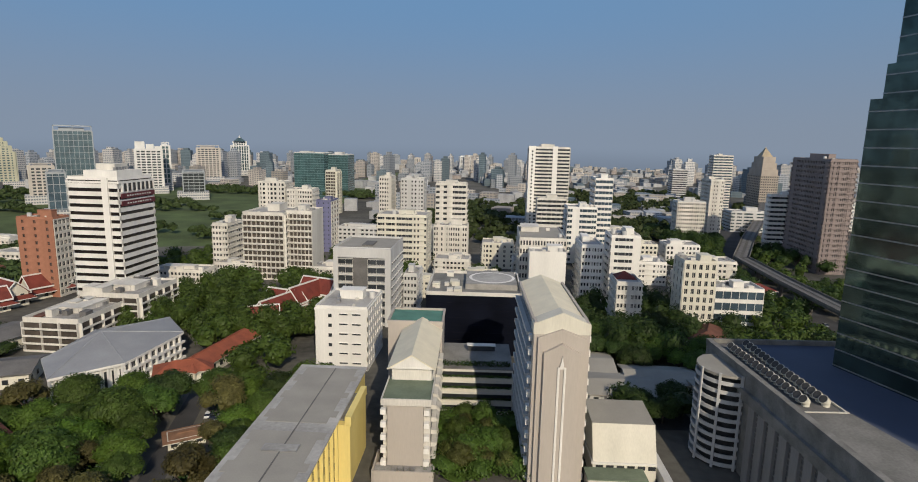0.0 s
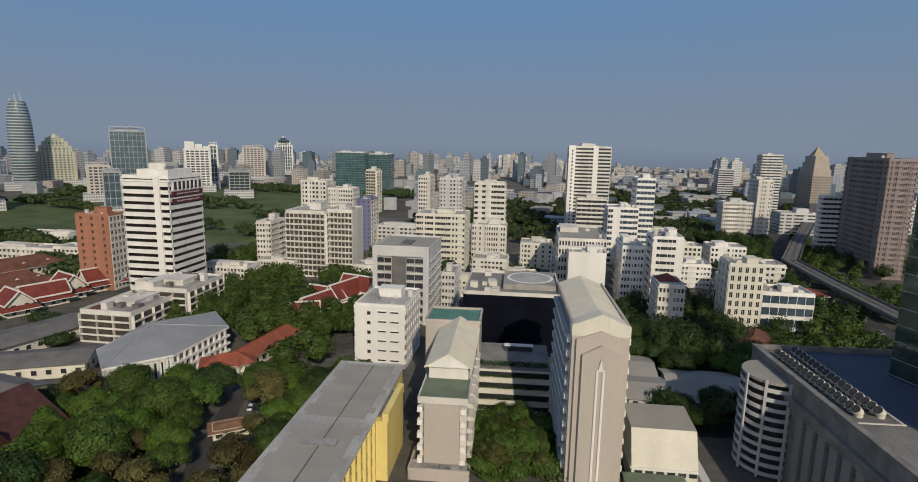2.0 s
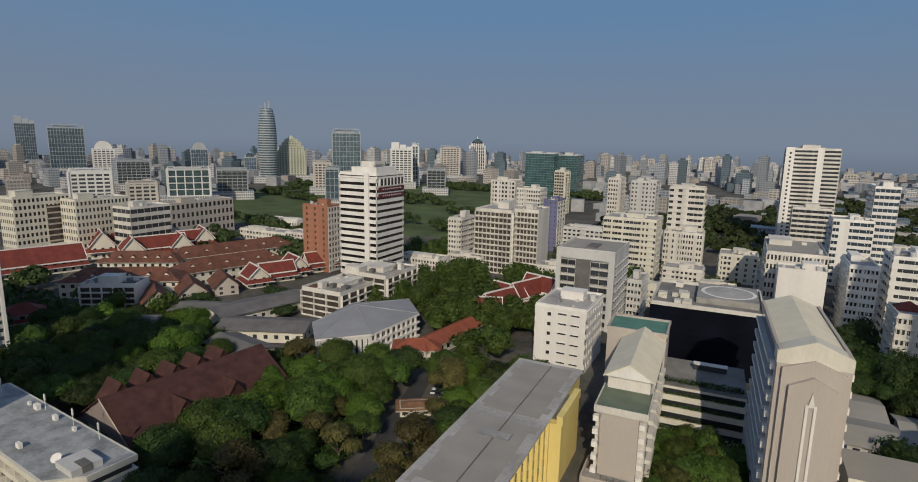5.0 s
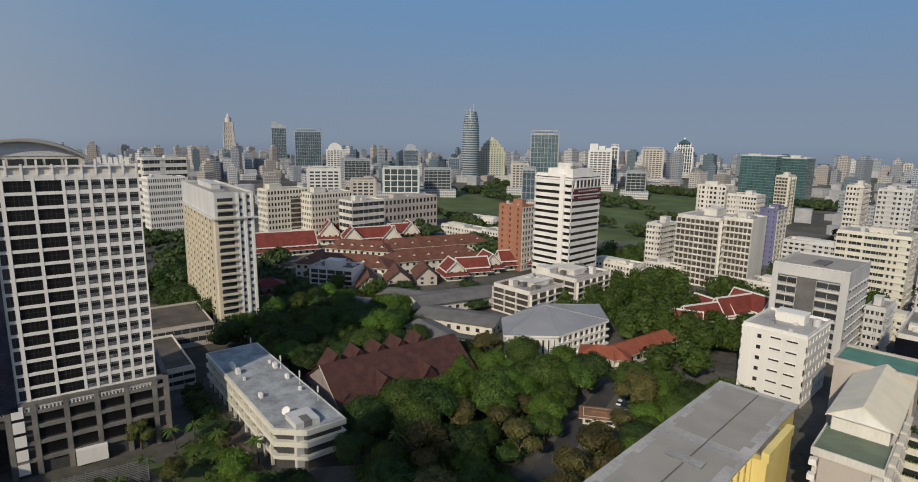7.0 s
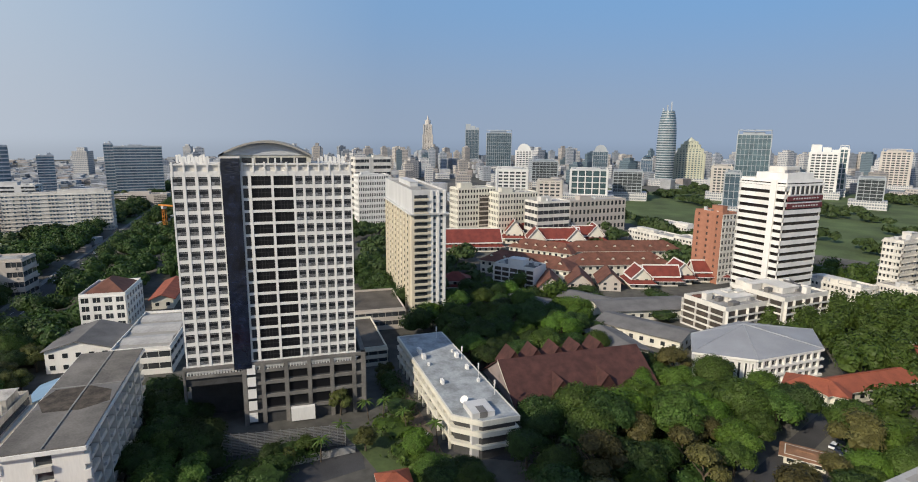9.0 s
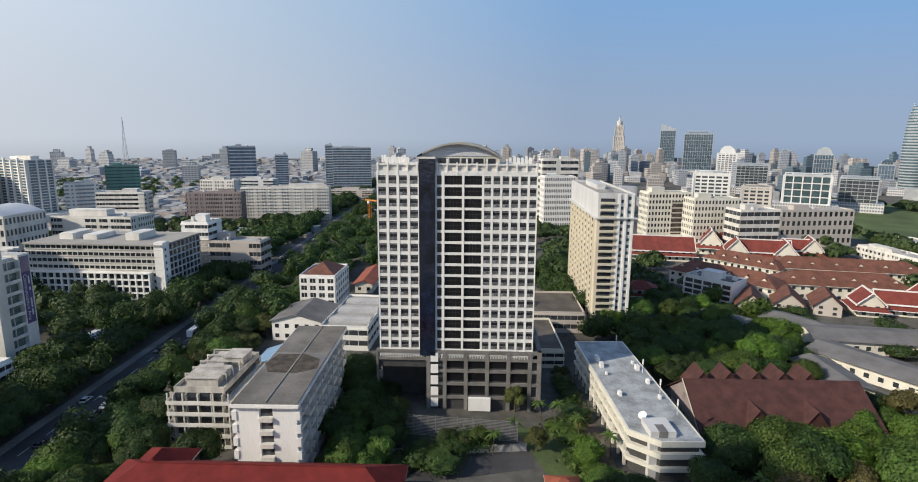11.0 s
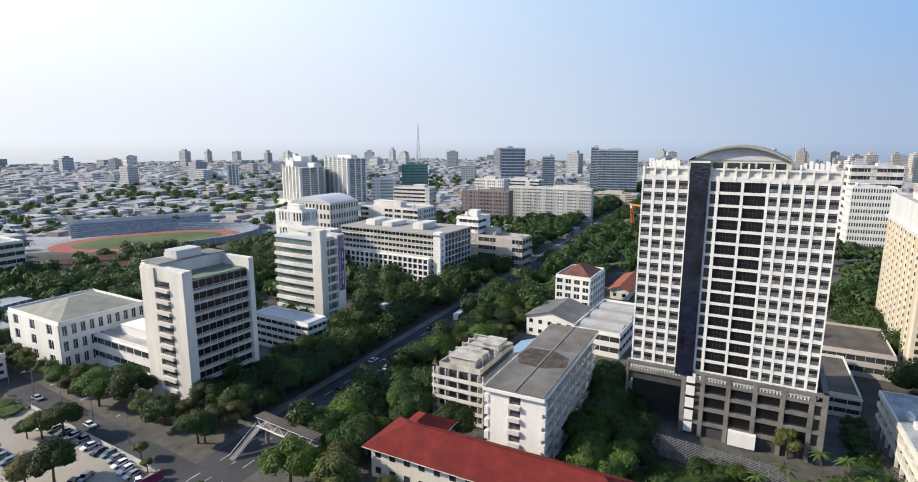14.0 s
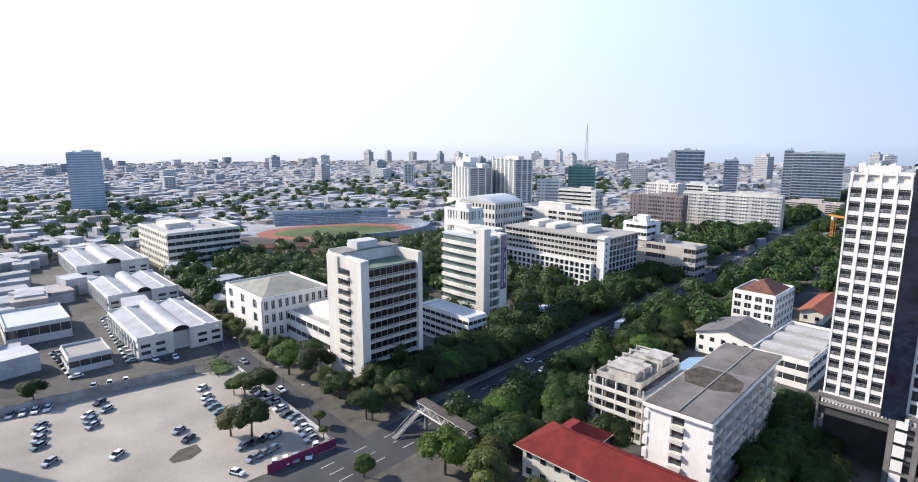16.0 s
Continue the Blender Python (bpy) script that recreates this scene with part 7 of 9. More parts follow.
bldg("office_block", "white office block with sun screens", -287.4, -184.8, 167.0, 12.1, 20.9, 37.3, 4, BRIGHT, front=G(6, each=False), left=G(5, each=False))
bldg("office_block", "low beige office block among trees", -702.8, -11.1, 77.0, 51.9, 20.0, 12.9, 6, STONE, front=BD(8), left=BD(4))
bldg("office_block", "pale office block with ribbon windows", -622.3, -145.4, 77.0, 35.5, 16.0, 32.3, 9, WHITE, front=G(8, each=False), left=G(4, each=False))
bldg("office_block", "pale office block with ribbon windows", -667.9, -117.9, 77.0, 44.8, 16.0, 29.0, 8, PALE, front=BD(8), left=BD(4))
bldg("faculty_block", "cream terraced faculty block with open galleries", -149.2, 216.7, 86.0, 35.7, 21.8, 12.0, 4, WHITE, front=BA(6), left=BA(3), roof=CONC, plant=2, high=2.5)
bldg("faculty_block", "white faculty block with open galleries", -142.9, 237.4, 86.0, 27.6, 25.8, 15.0, 5, WHITE, front=BA(5), left=BA(4), roof=CONC, plant=2, high=3)
clutter = random.Random(12)
for top_, w_, d_, z_ in ((bpy.data.objects["faculty_block.004"], 35.7, 21.8, 12.1), (bpy.data.objects["faculty_block.005"], 27.6, 25.8, 15.1)):
    for i in range(9):
        u, v, q = clutter.uniform(-0.42, 0.42) * w_, clutter.uniform(-0.4, 0.4) * d_, clutter.uniform(0.8, 2.2)
        part(("roof_hut", "water_tank", "awning")[i % 3], Mesh().box(u - q * 1.4, u + q * 1.4, v - q, v + q, z_, z_ + (2.4, 1.5, 0.15)[i % 3] + 0.3).box(u - q * 1.5, u + q * 1.5, v - q * 1.1, v + q * 1.1, z_ + (2.7, 1.8, 0.45)[i % 3], z_ + (2.85, 1.95, 0.6)[i % 3]), (WHITE, ROOFD, TILE_BROWN)[i % 3], top_)




def shed(x, y, yaw, w, L, h):
    """Two shallow roofs with pale edges and a raised vault between them."""
    top = thing("warehouse", "white warehouse with twin grey metal roofs and a vault", "building", pose(x, y, 0, 0, 0, yaw))
    foot(x, y, yaw, w, L)
    part("wall", Mesh().box(-w / 2, -w * 0.1, -L / 2, L / 2, 0, h - 1.0).box(w * 0.1, w / 2, -L / 2, L / 2, 0, h - 1.0).box(-w * 0.1, w * 0.1, -L / 2, L / 2 - 3, 0, h - 1.2), WHITE, top)
    a = w * 0.4
    for x0, x1 in ((-w / 2, -w / 2 + a), (w / 2 - a, w / 2)):
        xm = (x0 + x1) / 2
        cover = part("roof", Mesh().gable(-L / 2, L / 2, -a / 2, a / 2, h - 1.0, h + 0.5, 0.1, 0.2, 0, 1), [SHED_ROOF, WHITE], top, "grey ribbed metal roof", pose(xm, 0, 0, 0, 0, 90))
        part("ridge_strip", Mesh().box(-L / 2, L / 2, -0.35, 0.35, h + 0.6, h + 0.85), BRIGHT, cover, "white ridge strip")
        part("parapet", Mesh().box(x0 - 0.1, x1 + 0.1, L / 2 - 0.3, L / 2 + 0.2, h - 1.2, h + 0.5).box(x0 - 0.1, x1 + 0.1, -L / 2 - 0.2, -L / 2 + 0.3, h - 1.2, h + 0.5), WHITE, top)
    for sx in (-1, 1):
        part("gutter", Mesh().box(sx * w / 2 - 0.3, sx * w / 2 + 0.3, -L / 2, L / 2, h - 1.2, h - 0.4), BRIGHT, top)
    v, n, r = Mesh(), 12, w * 0.12
    for i in range(n):
        t0, t1 = math.pi * i / n, math.pi * (i + 1) / n
        c0, s0, c1, s1 = r * math.cos(t0), r * math.sin(t0) * 0.8, r * math.cos(t1), r * math.sin(t1) * 0.8
        v.poly([(c0, -L / 2, h - 1.0 + s0), (c0, L / 2, h - 1.0 + s0), (c1, L / 2, h - 1.0 + s1), (c1, -L / 2, h - 1.0 + s1)])
        # closing face coloured dark as the shade under the vault
        v.poly([(c0, L / 2 - 2.6, h - 1.0), (c1, L / 2 - 2.6, h - 1.0), (c1, L / 2 - 2.6, h - 1.0 + s1), (c0, L / 2 - 2.6, h - 1.0 + s0)], 1)
    part("vault", v, [SHED_ROOF, DARK], top, "grey vaulted roof over the passage")
    win = Mesh().box(-1.6, 1.6, -0.1, 0.1, 0, 1.2).data("window", [GLASS_D])
    pil = Mesh().box(-0.3, 0.3, -0.5, 0.1, 0, h - 1.1).data("pilaster", [BRIGHT])
    for x_, yaw_ in ((-w / 2, -90), (w / 2, 90)):
        for i in range(10):
            part("window", win, None, top, "", pose(x_, -L / 2 + (i + 0.5) * L / 10, 3.2, 0, 0, yaw_))
            part("pilaster", pil, None, top, "", pose(x_, -L / 2 + (i + 0.05) * L / 10, 0, 0, 0, yaw_))
    for i in range(6):
        if i not in (2, 3):
            for k in range(2):
                part("window", win, None, top, "", pose(-w / 2 + (i + 0.5) * w / 6, L / 2, 1.6 + k * 2.6, 0, 0, 180))


shed(-118.5, -222, -14, 30, 46, 8.0)
shed(-140, -288, -14, 30, 44, 8.0)
shed(-163, -368, -14, 36, 60, 9.0)


def stadium():
    top = thing("stadium", "open stadium with blue seats, red track and green pitch", "stadium", pose(-345, -352, 0, 0, 0, -40))
    foot(-345, -352, -40, 150, 100)
    def oval(rx, ry, z, n=40):
        return [(rx * math.cos(2 * math.pi * i / n), ry * math.sin(2 * math.pi * i / n)) for i in range(n)]
    part("track", Mesh().prism(oval(66, 40, 0), 0, 0.10), mat("red_running_track", (0.30, 0.10, 0.07), 0.9, 0.1), top, "red running track")
    part("pitch", Mesh().prism(oval(52, 29, 0), 0.05, 0.16), LAWN, top, "green grass pitch")
    seats = mat("blue_grey_seats", (0.25, 0.29, 0.34), 0.7, 0.2, 0.3)
    for k in range(7):
        part("stand_tier", Mesh().box(-52, 52, -43 - k * 2, -41 - k * 2, 0, 1.4 + k * 1.3), seats, top, "blue-grey seat tier")
    for k in range(4):
        n = 12
        for i in range(n):
            t0, t1 = math.pi * (0.55 + 0.85 * i / n), math.pi * (0.55 + 0.85 * (i + 1) / n)
            r0, r1 = 1.0 + 0.05 * k, 1.05 + 0.05 * k
            q = [(68 * r * math.cos(t), 42 * r * math.sin(t)) for r, t in ((r0, t0), (r1, t0), (r1, t1), (r0, t1))]
            part("end_tier", Mesh().prism(q, 0, 1.2 + k * 1.2), seats, top, "blue-grey seat tier")
    part("outer_wall", Mesh().box(-54, 54, -57, -56, 0, 12.5), PALE, top)


stadium()

# ---- campus roofs beyond the trees ----
for x, y, yaw, L, W, h, rg in ((-261, 188, 32, 54, 17, 8.0, 5.2), (-240, 236, 68, 58, 17, 8.0, 5.4), (-268, 266, 67, 76, 16, 8, 5.2), (-292, 222, 28, 44, 14, 7.5, 5)):
    t = hip_house("faculty_house", "old faculty house under a brown hipped tile roof", x, y, yaw, L, W, h, rg, TILE_BROWN)
    dm = Mesh().gable(-1.6, 1.6, -1.3, 1.3, 0, 1.3, 0.2, 0.15, 0, 1).data("dormer", [TILE_BROWN, CREAM])
    for i in range(6):
        part("dormer", dm, None, next(c for c in t.children if c.name.startswith("roof")), "", pose(-L / 2 + (i + 0.7) * L / 6.4, -W / 4, h + rg * 0.42, 0, 0, 90))
for x, y, yaw, L, W, h, rg in ((-341, 196, 69, 38, 19, 7, 7.6), (-351, 168, 69, 18, 15, 5.5, 6.0), (-354, 240, -30, 20, 13, 8.5, 8.5), (-356, 258, 67, 46, 13, 8.5, 7.5), (-369, 276, -30, 18, 13, 9, 8.5), (-362, 294, -30, 18, 12, 9, 8.0), (-330, 243, -30, 16, 12, 7, 7.5), (-323, 258, 67, 30, 11, 7, 6.6), (-315, 267, -30, 16, 12, 7, 7.5), (-322, 292, -30, 16, 11, 7.5, 7.0), (-326, 282, 67, 20, 10, 7, 6.0),
                              (-215, 228, -28, 13, 10, 6, 5.0), (-212, 241, 62, 18, 8, 6, 4.6), (-212, 256, -28, 14, 10, 6.5, 5.2), (-206, 272, 62, 18, 9, 6.5, 5.0), (-84, 231, 18, 13, 8, 4.5, 5.0), (-80, 244, 66, 24, 9, 5, 5.5), (-83, 255, -22, 13, 8, 5.5, 5.0), (-73, 261, 66, 22, 9, 6, 6.0), (-69, 270, -22, 17, 9, 6.5, 6.0)):
    hip_house("pavilion_hall", "traditional hall with steep red roof and white trim", x, y, yaw, L, W, h, rg, TILE_RED, CREAM, gable=True, trim=True, over=0.9, skirt=2.6)
hip_house("covered_walk", "long low building under an orange tile roof", -86, 194, 78, 40, 9, 4.5, 2.6, TILE_ORANGE, storeys=1)
hip_house("covered_walk", "low building under an orange tile roof", -91, 177, 25, 16, 9, 4.5, 2.4, TILE_ORANGE, storeys=1)
for x, y, yaw, L, W in ((-228, 178, 55, 18, 11), (-226, 196, 55, 18, 12), (-221, 212, 55, 18, 11)):
    hip_house("cottage", "house under a steep brown gabled roof", x, y, yaw - 90, L, W, 5, 5, TILE_BROWN, STONE, gable=True)
for x, y, yaw, L, W, h in ((-178, 192, 70, 44, 18, 5), (-155, 170, 20, 34, 15, 5), (-196, 178, 20, 26, 14, 4.5), (-150, 150, -12, 24, 12, 4), (-205, 152, 30, 22, 12, 4.5)):
    hip_house("workshop", "low workshop under a grey sheet roof", x, y, yaw, L, W, h, 1.6, ROOFD, CREAM, gable=True, storeys=1)
bldg("clinic", "small white four-storey block with a rooftop shelter", -245, 171, 28, 24, 14, 11.5, 4, BRIGHT, front=BA(5), left=BA(3), roof=ROOFD, plant=1)
FOOT.append((-86, 166, 1, 0, 10, 6))
FOOT.append((-68, 131, 1, 0, 4, 4))
hip_house("kiosk", "small shelter under a rusty flat roof", -71.5, 138, 30, 9, 5.5, 2.6, 0.35, mat("rusty_sheet", (0.30, 0.16, 0.09), 0.8, 0.25), storeys=1)
for x, y, yaw, L, W, h, f in ((-300, 335, -4, 46, 14, 8, 2), (-255, 330, -4, 40, 14, 10, 3), (-214, 322, -4, 36, 12, 9, 3), (-330, 390, -4, 40, 16, 7, 2), (-150, 300, -4, 28, 14, 9, 3), (-128, 318, -4, 22, 12, 9, 3)):
    bldg("faculty_annexe", "low white campus building with flat roof", x, y, yaw, L, W, h, f, WHITE, front=G(8, each=False), left=G(3, each=False), seed=int(-x), plant=2, high=2)
for x, y in ((-252, -292), (-234, -284), (-262, -318)):
    hip_house("row_house", "long low house under a rusty red roof", x, y, -40, 34, 8, 4, 1.8, TILE_BROWN, gable=True, storeys=1)
hip_house("villa", "old two-storey house under a red roof among dark trees", -250, 134, 60, 14, 10, 7, 3.4, TILE_RED, STONE, skirt=1.8)
# tan tower's low neighbours and the mid distance by the main street
for x, y, L, W, h, f in ((128, 300, 20, 16, 12, 4), (150, 330, 24, 16, 14, 4), (112, 330, 18, 18, 13, 4), (118, 372, 24, 16, 16, 5), (152, 385, 22, 18, 14, 4), (88, 365, 20, 16, 15, 5), (40, 330, 16, 20, 12, 4), (12, 300, 18, 14, 10, 3), (-4, 330, 20, 16, 12, 4), (-14, 290, 22, 12, 9, 3), (25, 365, 20, 18, 16, 5), (-70, 300, 16, 12, 12, 4), (-30, 415, 26, 14, 18, 6), (-75, 420, 30, 16, 16, 5), (115, 420, 26, 18, 18, 6)):
    bldg("shophouse", "white low-rise city block with flat roof", x, y, -4, L, W, h, f, (WHITE, CREAM, BRIGHT, PALE)[(L + f) % 4], front=G(5, each=False), left=G(4, each=False), seed=int(x + y), plant=2, high=2.5)
hip_house("villa", "old villa under a brown hipped tile roof", 99, 214, 62, 22, 11, 7, 3.2, TILE_BROWN)
hip_house("villa", "white house under a red hipped roof", 147, 278, 10, 22, 10, 10, 2.5, TILE_RED, BRIGHT)
for x, y, yaw, L, W in ((52, 172, -4, 20, 16), (68, 180, -4, 22, 14), (84, 168, -4, 16, 22), (48, 190, -4, 12, 18)):
    hip_house("shed", "low shed under a grey sheet roof", x, y, yaw, L, W, 4, 1.4, ROOFG, PALE, gable=True, storeys=1)

# ---- far towers ----
def window_mat(name, wall, glass, fh=3.4, bay=3.2, part_w=0.55):
    """Far walls: storeys and bays too small to tell apart singly."""
    m = mat(name, wall, 0.6, 0.08, 0.03, 0.4)
    n, ln = m.node_tree.nodes, m.node_tree.links
    b = n["Principled BSDF"]
    geo, sep = n.new("ShaderNodeNewGeometry"), n.new("ShaderNodeSeparateXYZ")
    ln.new(geo.outputs["Position"], sep.inputs[0])

    def math_node(op, a, c=None):
        k = n.new("ShaderNodeMath")
        k.operation = op
        for i, q in enumerate((a, c)):
            if q is None:
                continue
            if isinstance(q, (int, float)):
                k.inputs[i].default_value = q
            else:
                ln.new(q, k.inputs[i])
        return k.outputs[0]
    zf = math_node("FRACT", math_node("DIVIDE", sep.outputs[2], fh))
    xy = math_node("ADD", math_node("MULTIPLY", sep.outputs[0], 1.0), math_node("MULTIPLY", sep.outputs[1], 0.83))
    xf = math_node("FRACT", math_node("DIVIDE", xy, bay))
    win = math_node("MULTIPLY", math_node("GREATER_THAN", zf, 1 - part_w), math_node("GREATER_THAN", xf, 0.28))
    nsep = n.new("ShaderNodeSeparateXYZ")
    ln.new(geo.outputs["Normal"], nsep.inputs[0])
    win = math_node("MULTIPLY", win, math_node("LESS_THAN", math_node("ABSOLUTE", nsep.outputs[2]), 0.5))
    isl = n.new("ShaderNodeHueSaturation")
    mr = n.new("ShaderNodeMapRange")
    mr.inputs["To Min"].default_value, mr.inputs["To Max"].default_value = 0.7, 1.15
    ln.new(geo.outputs["Random Per Island"], mr.inputs["Value"])
    ln.new(mr.outputs[0], isl.inputs["Value"])
    ln.new(b.inputs["Base Color"].links[0].from_socket, isl.inputs["Color"])
    mix = n.new("ShaderNodeMix")
    mix.data_type = "RGBA"
    ln.new(win, mix.inputs["Factor"])
    ln.new(isl.outputs[0], mix.inputs["A"])
    mix.inputs["B"].default_value = (*glass, 1)
    ln.new(mix.outputs["Result"], b.inputs["Base Color"])
    return m


# far walls, frames and glass: haze is put in as paler colours
FAR_W = window_mat("far_white_walls", (0.56, 0.55, 0.53), (0.17, 0.19, 0.22))
FAR_C = window_mat("far_cream_walls", (0.50, 0.46, 0.41), (0.18, 0.18, 0.19))
FAR_B = window_mat("far_glass_walls", (0.13, 0.18, 0.21), (0.06, 0.09, 0.115), 3.8, 2.0, 0.62)
FAR_G = window_mat("far_grey_walls", (0.36, 0.38, 0.41), (0.13, 0.16, 0.19))
FRAME_W = mat("far_white_frame", (0.66, 0.66, 0.64), 0.7, 0.1, 0.05, 1.0)
FRAME_C = mat("far_beige_frame", (0.52, 0.485, 0.44), 0.7, 0.1, 0.05, 1.0)
FRAME_G = mat("far_grey_frame", (0.36, 0.39, 0.41), 0.6, 0.1, 0.05, 1.0)
FRAME_S = mat("far_silver_frame", (0.36, 0.39, 0.41), 0.5, 0.1, 0.05, 1.0)
FRAME_Y = mat("far_gold_green_frame", (0.47, 0.475, 0.37), 0.6, 0.1, 0.05, 1.0)
TEAL_T = glass_mat("far_teal_glass", (0.08, 0.125, 0.145), 0.15, 0.3)
BLUE_T = glass_mat("far_blue_glass", (0.085, 0.125, 0.17), 0.15, 0.3)
DARK_T = glass_mat("far_dark_glass", (0.075, 0.085, 0.095), 0.15, 0.3)


def clad(top, w, d, z0, z1, frame, glass, slab, pier, step, bay):
    """One shaft: glazed core with floor slabs and piers standing proud."""
    part("core", Mesh().box(-w / 2, w / 2, -d / 2, d / 2, z0, z1), glass, top, "glazed core")
    k, e = Mesh(), 0.5
    z = z0 + step * 0.4
    while z < z1 - slab:
        k.box(-w / 2 - e, w / 2 + e, -d / 2 - e, d / 2 + e, z, z + slab)
        z += step
    k.box(-w / 2 - e, w / 2 + e, -d / 2 - e, d / 2 + e, z1 - 1.2, z1 + 0.3)
    part("floor_banding", k, frame, top, "", None, "stuff")
    for m, sw in faces(w, d).values():
        q, n = Mesh(), max(2, round(sw / bay))
        for i in range(n + 1):
            u = sw * i / n
            ww = pier * (2.2 if i in (0, n) else 1)
            q.box(u - ww / 2, u + ww / 2, -0.8, 0.1, z0, z1)
        part("pier_cladding", q, frame, top, "", m, "stuff")


def far_tower(label, x, y, yaw, w, d, h, look_of, crown="step"):
    frame, glass, slab, pier, step, bay = look_of
    top = thing("skyscraper", label, "building", pose(x, y, 0, 0, 0, yaw))
    foot(x, y, yaw, w, d)
    part("podium", Mesh().box(-w * 0.8, w * 0.7, -d * 0.7, d * 0.6, 0, 10), FAR_W, top)
    if crown == "taper":
        hs = [(0, 0.86), (h * 0.3, 0.96), (h * 0.55, 1.0), (h * 0.75, 0.94), (h * 0.9, 0.8), (h, 0.6)]
        for i in range(5):
            part("shaft", Mesh().tube((0, 0, hs[i][0]), (0, 0, hs[i + 1][0]), w / 2 * hs[i][1], w / 2 * hs[i + 1][1], 24), glass, top)
        k = Mesh()
        z = 3.0
        while z < h - 2:
            i = max(q for q in range(5) if hs[q][0] <= z)
            f_ = (z - hs[i][0]) / (hs[i + 1][0] - hs[i][0])
            rr = w / 2 * (hs[i][1] + (hs[i + 1][1] - hs[i][1]) * f_) + 0.35
            k.tube((0, 0, z), (0, 0, z + 1.7), rr, rr, 24)
            z += 4.0
        part("floor_banding", k, frame, top, "pale grey floor bands", None, "stuff")
        for i in range(3):
            part("crown_fin", Mesh().box(-w * 0.3 + i * w * 0.2, -w * 0.24 + i * w * 0.2, -1, 1, h - 4, h + 4 + i * 5), frame, top)
    elif crown == "slim":
        clad(top, w, d, 0, h * 0.62, frame, glass, slab, pier, step, bay)
        clad(top, w * 0.8, d * 0.8, h * 0.62, h * 0.86, frame, glass, slab, pier, step, bay)
        part("drum", Mesh().tube((0, 0, h * 0.86), (0, 0, h * 0.96), w * 0.32, w * 0.30, 16), frame, top)
        part("spire", Mesh().tube((0, 0, h * 0.96), (0, 0, h * 1.08), w * 0.16, 0.6, 8), frame, top)
    elif crown == "spire":
        clad(top, w, d, 0, h * 0.8, frame, glass, slab, pier, step, bay)
        clad(top, w * 0.72, d * 0.72, h * 0.8, h * 0.9, frame, glass, slab, pier, step, bay)
        part("pointed_crown", Mesh().tube((0, 0, h * 0.9), (0, 0, h), w * 0.5, w * 0.12, 4), glass, top, "", pose(0, 0, 0, 0, 0, 45))
        part("spire", Mesh().tube((0, 0, h), (0, 0, h * 1.06), w * 0.08, 0.3, 6), frame, top)
    elif crown == "pyramid":
        for s_, za, zb in ((1.0, 0, 0.72), (0.82, 0.72, 0.84), (0.62, 0.84, 0.93), (0.42, 0.93, 1.0)):
            clad(top, w * s_, d * s_, h * za, h * zb, frame, glass, slab, pier, step, bay)
        part("spire", Mesh().tube((0, 0, h), (0, 0, h * 1.1), w * 0.2, 0.3, 8), frame, top)
    elif crown == "slant":
        clad(top, w, d, 0, h * 0.86, frame, glass, slab, pier, step, bay)
        for x0, x1, z in ((-w / 2, -w * 0.12, h), (-w * 0.08, w * 0.22, h * 0.95), (w * 0.25, w / 2, h * 0.91)):
            part("crown_fin", Mesh().box(x0, x1, -d * 0.4, d * 0.2, h * 0.86, z), frame, top)
    elif crown == "round":
        clad(top, w, d, 0, h * 0.9, frame, glass, slab, pier, step, bay)
        part("barrel_crown", Mesh().tube((0, -d * 0.45, h * 0.9), (0, d * 0.45, h * 0.9), w * 0.42, w * 0.42, 20), frame, top)
    else:
        clad(top, w, d, 0, h * 0.93, frame, glass, slab, pier, step, bay)
        part("crown", Mesh().box(-w * 0.36, w * 0.3, -d * 0.36, d * 0.36, h * 0.93, h * 0.97), frame, top)
        for u in (-w / 2 + 0.6, 0.0, w / 2 - 0.6):
            part("crown_post", Mesh().box(u - 0.5, u + 0.5, -d / 2, -d / 2 + 1, h * 0.93, h), frame, top)
        part("crown_beam", Mesh().box(-w / 2, w / 2, -d / 2, -d / 2 + 1, h * 0.985, h), frame, top)


# frame, glass, slab height, pier width, storey step, bay width
FLATS = (FRAME_W, DARK_T, 1.6, 1.5, 3.6, 6.0)
FLATS_C = (FRAME_C, DARK_T, 1.7, 1.6, 3.6, 6.0)
TEAL_GRID = (FRAME_G, TEAL_T, 0.5, 0.5, 7.6, 5.0)
BLUE_GRID = (FRAME_G, BLUE_T, 0.5, 0.45, 7.6, 4.5)
DARK_GRID = (FRAME_G, DARK_T, 0.6, 0.4, 4.0, 6.0)
MIXED_G = (FRAME_W, TEAL_T, 1.0, 1.2, 7.2, 9.0)
far_tower("tall slim beige skyscraper with a round crown", -1636.1, 774.0, 64.7, 28.3, 20.0, 129.0, (FRAME_C, DARK_T, 1.9, 2.4, 3.6, 5.0), "slim")
far_tower("grey glass skyscraper with a split crown", -1484.5, 848.5, 60.2, 39.3, 20.0, 111.9, BLUE_GRID, "slant")
far_tower("broad blue-grey glass skyscraper", -1109.7, 704.9, 57.6, 55.7, 30.0, 91.7, BLUE_GRID)
far_tower("rounded grey glass skyscraper tapering to its top", -672.5, 756.7, 41.6, 30.4, 25.0, 122.4, (FRAME_S, TEAL_T, 1, 1, 4, 4), "taper")
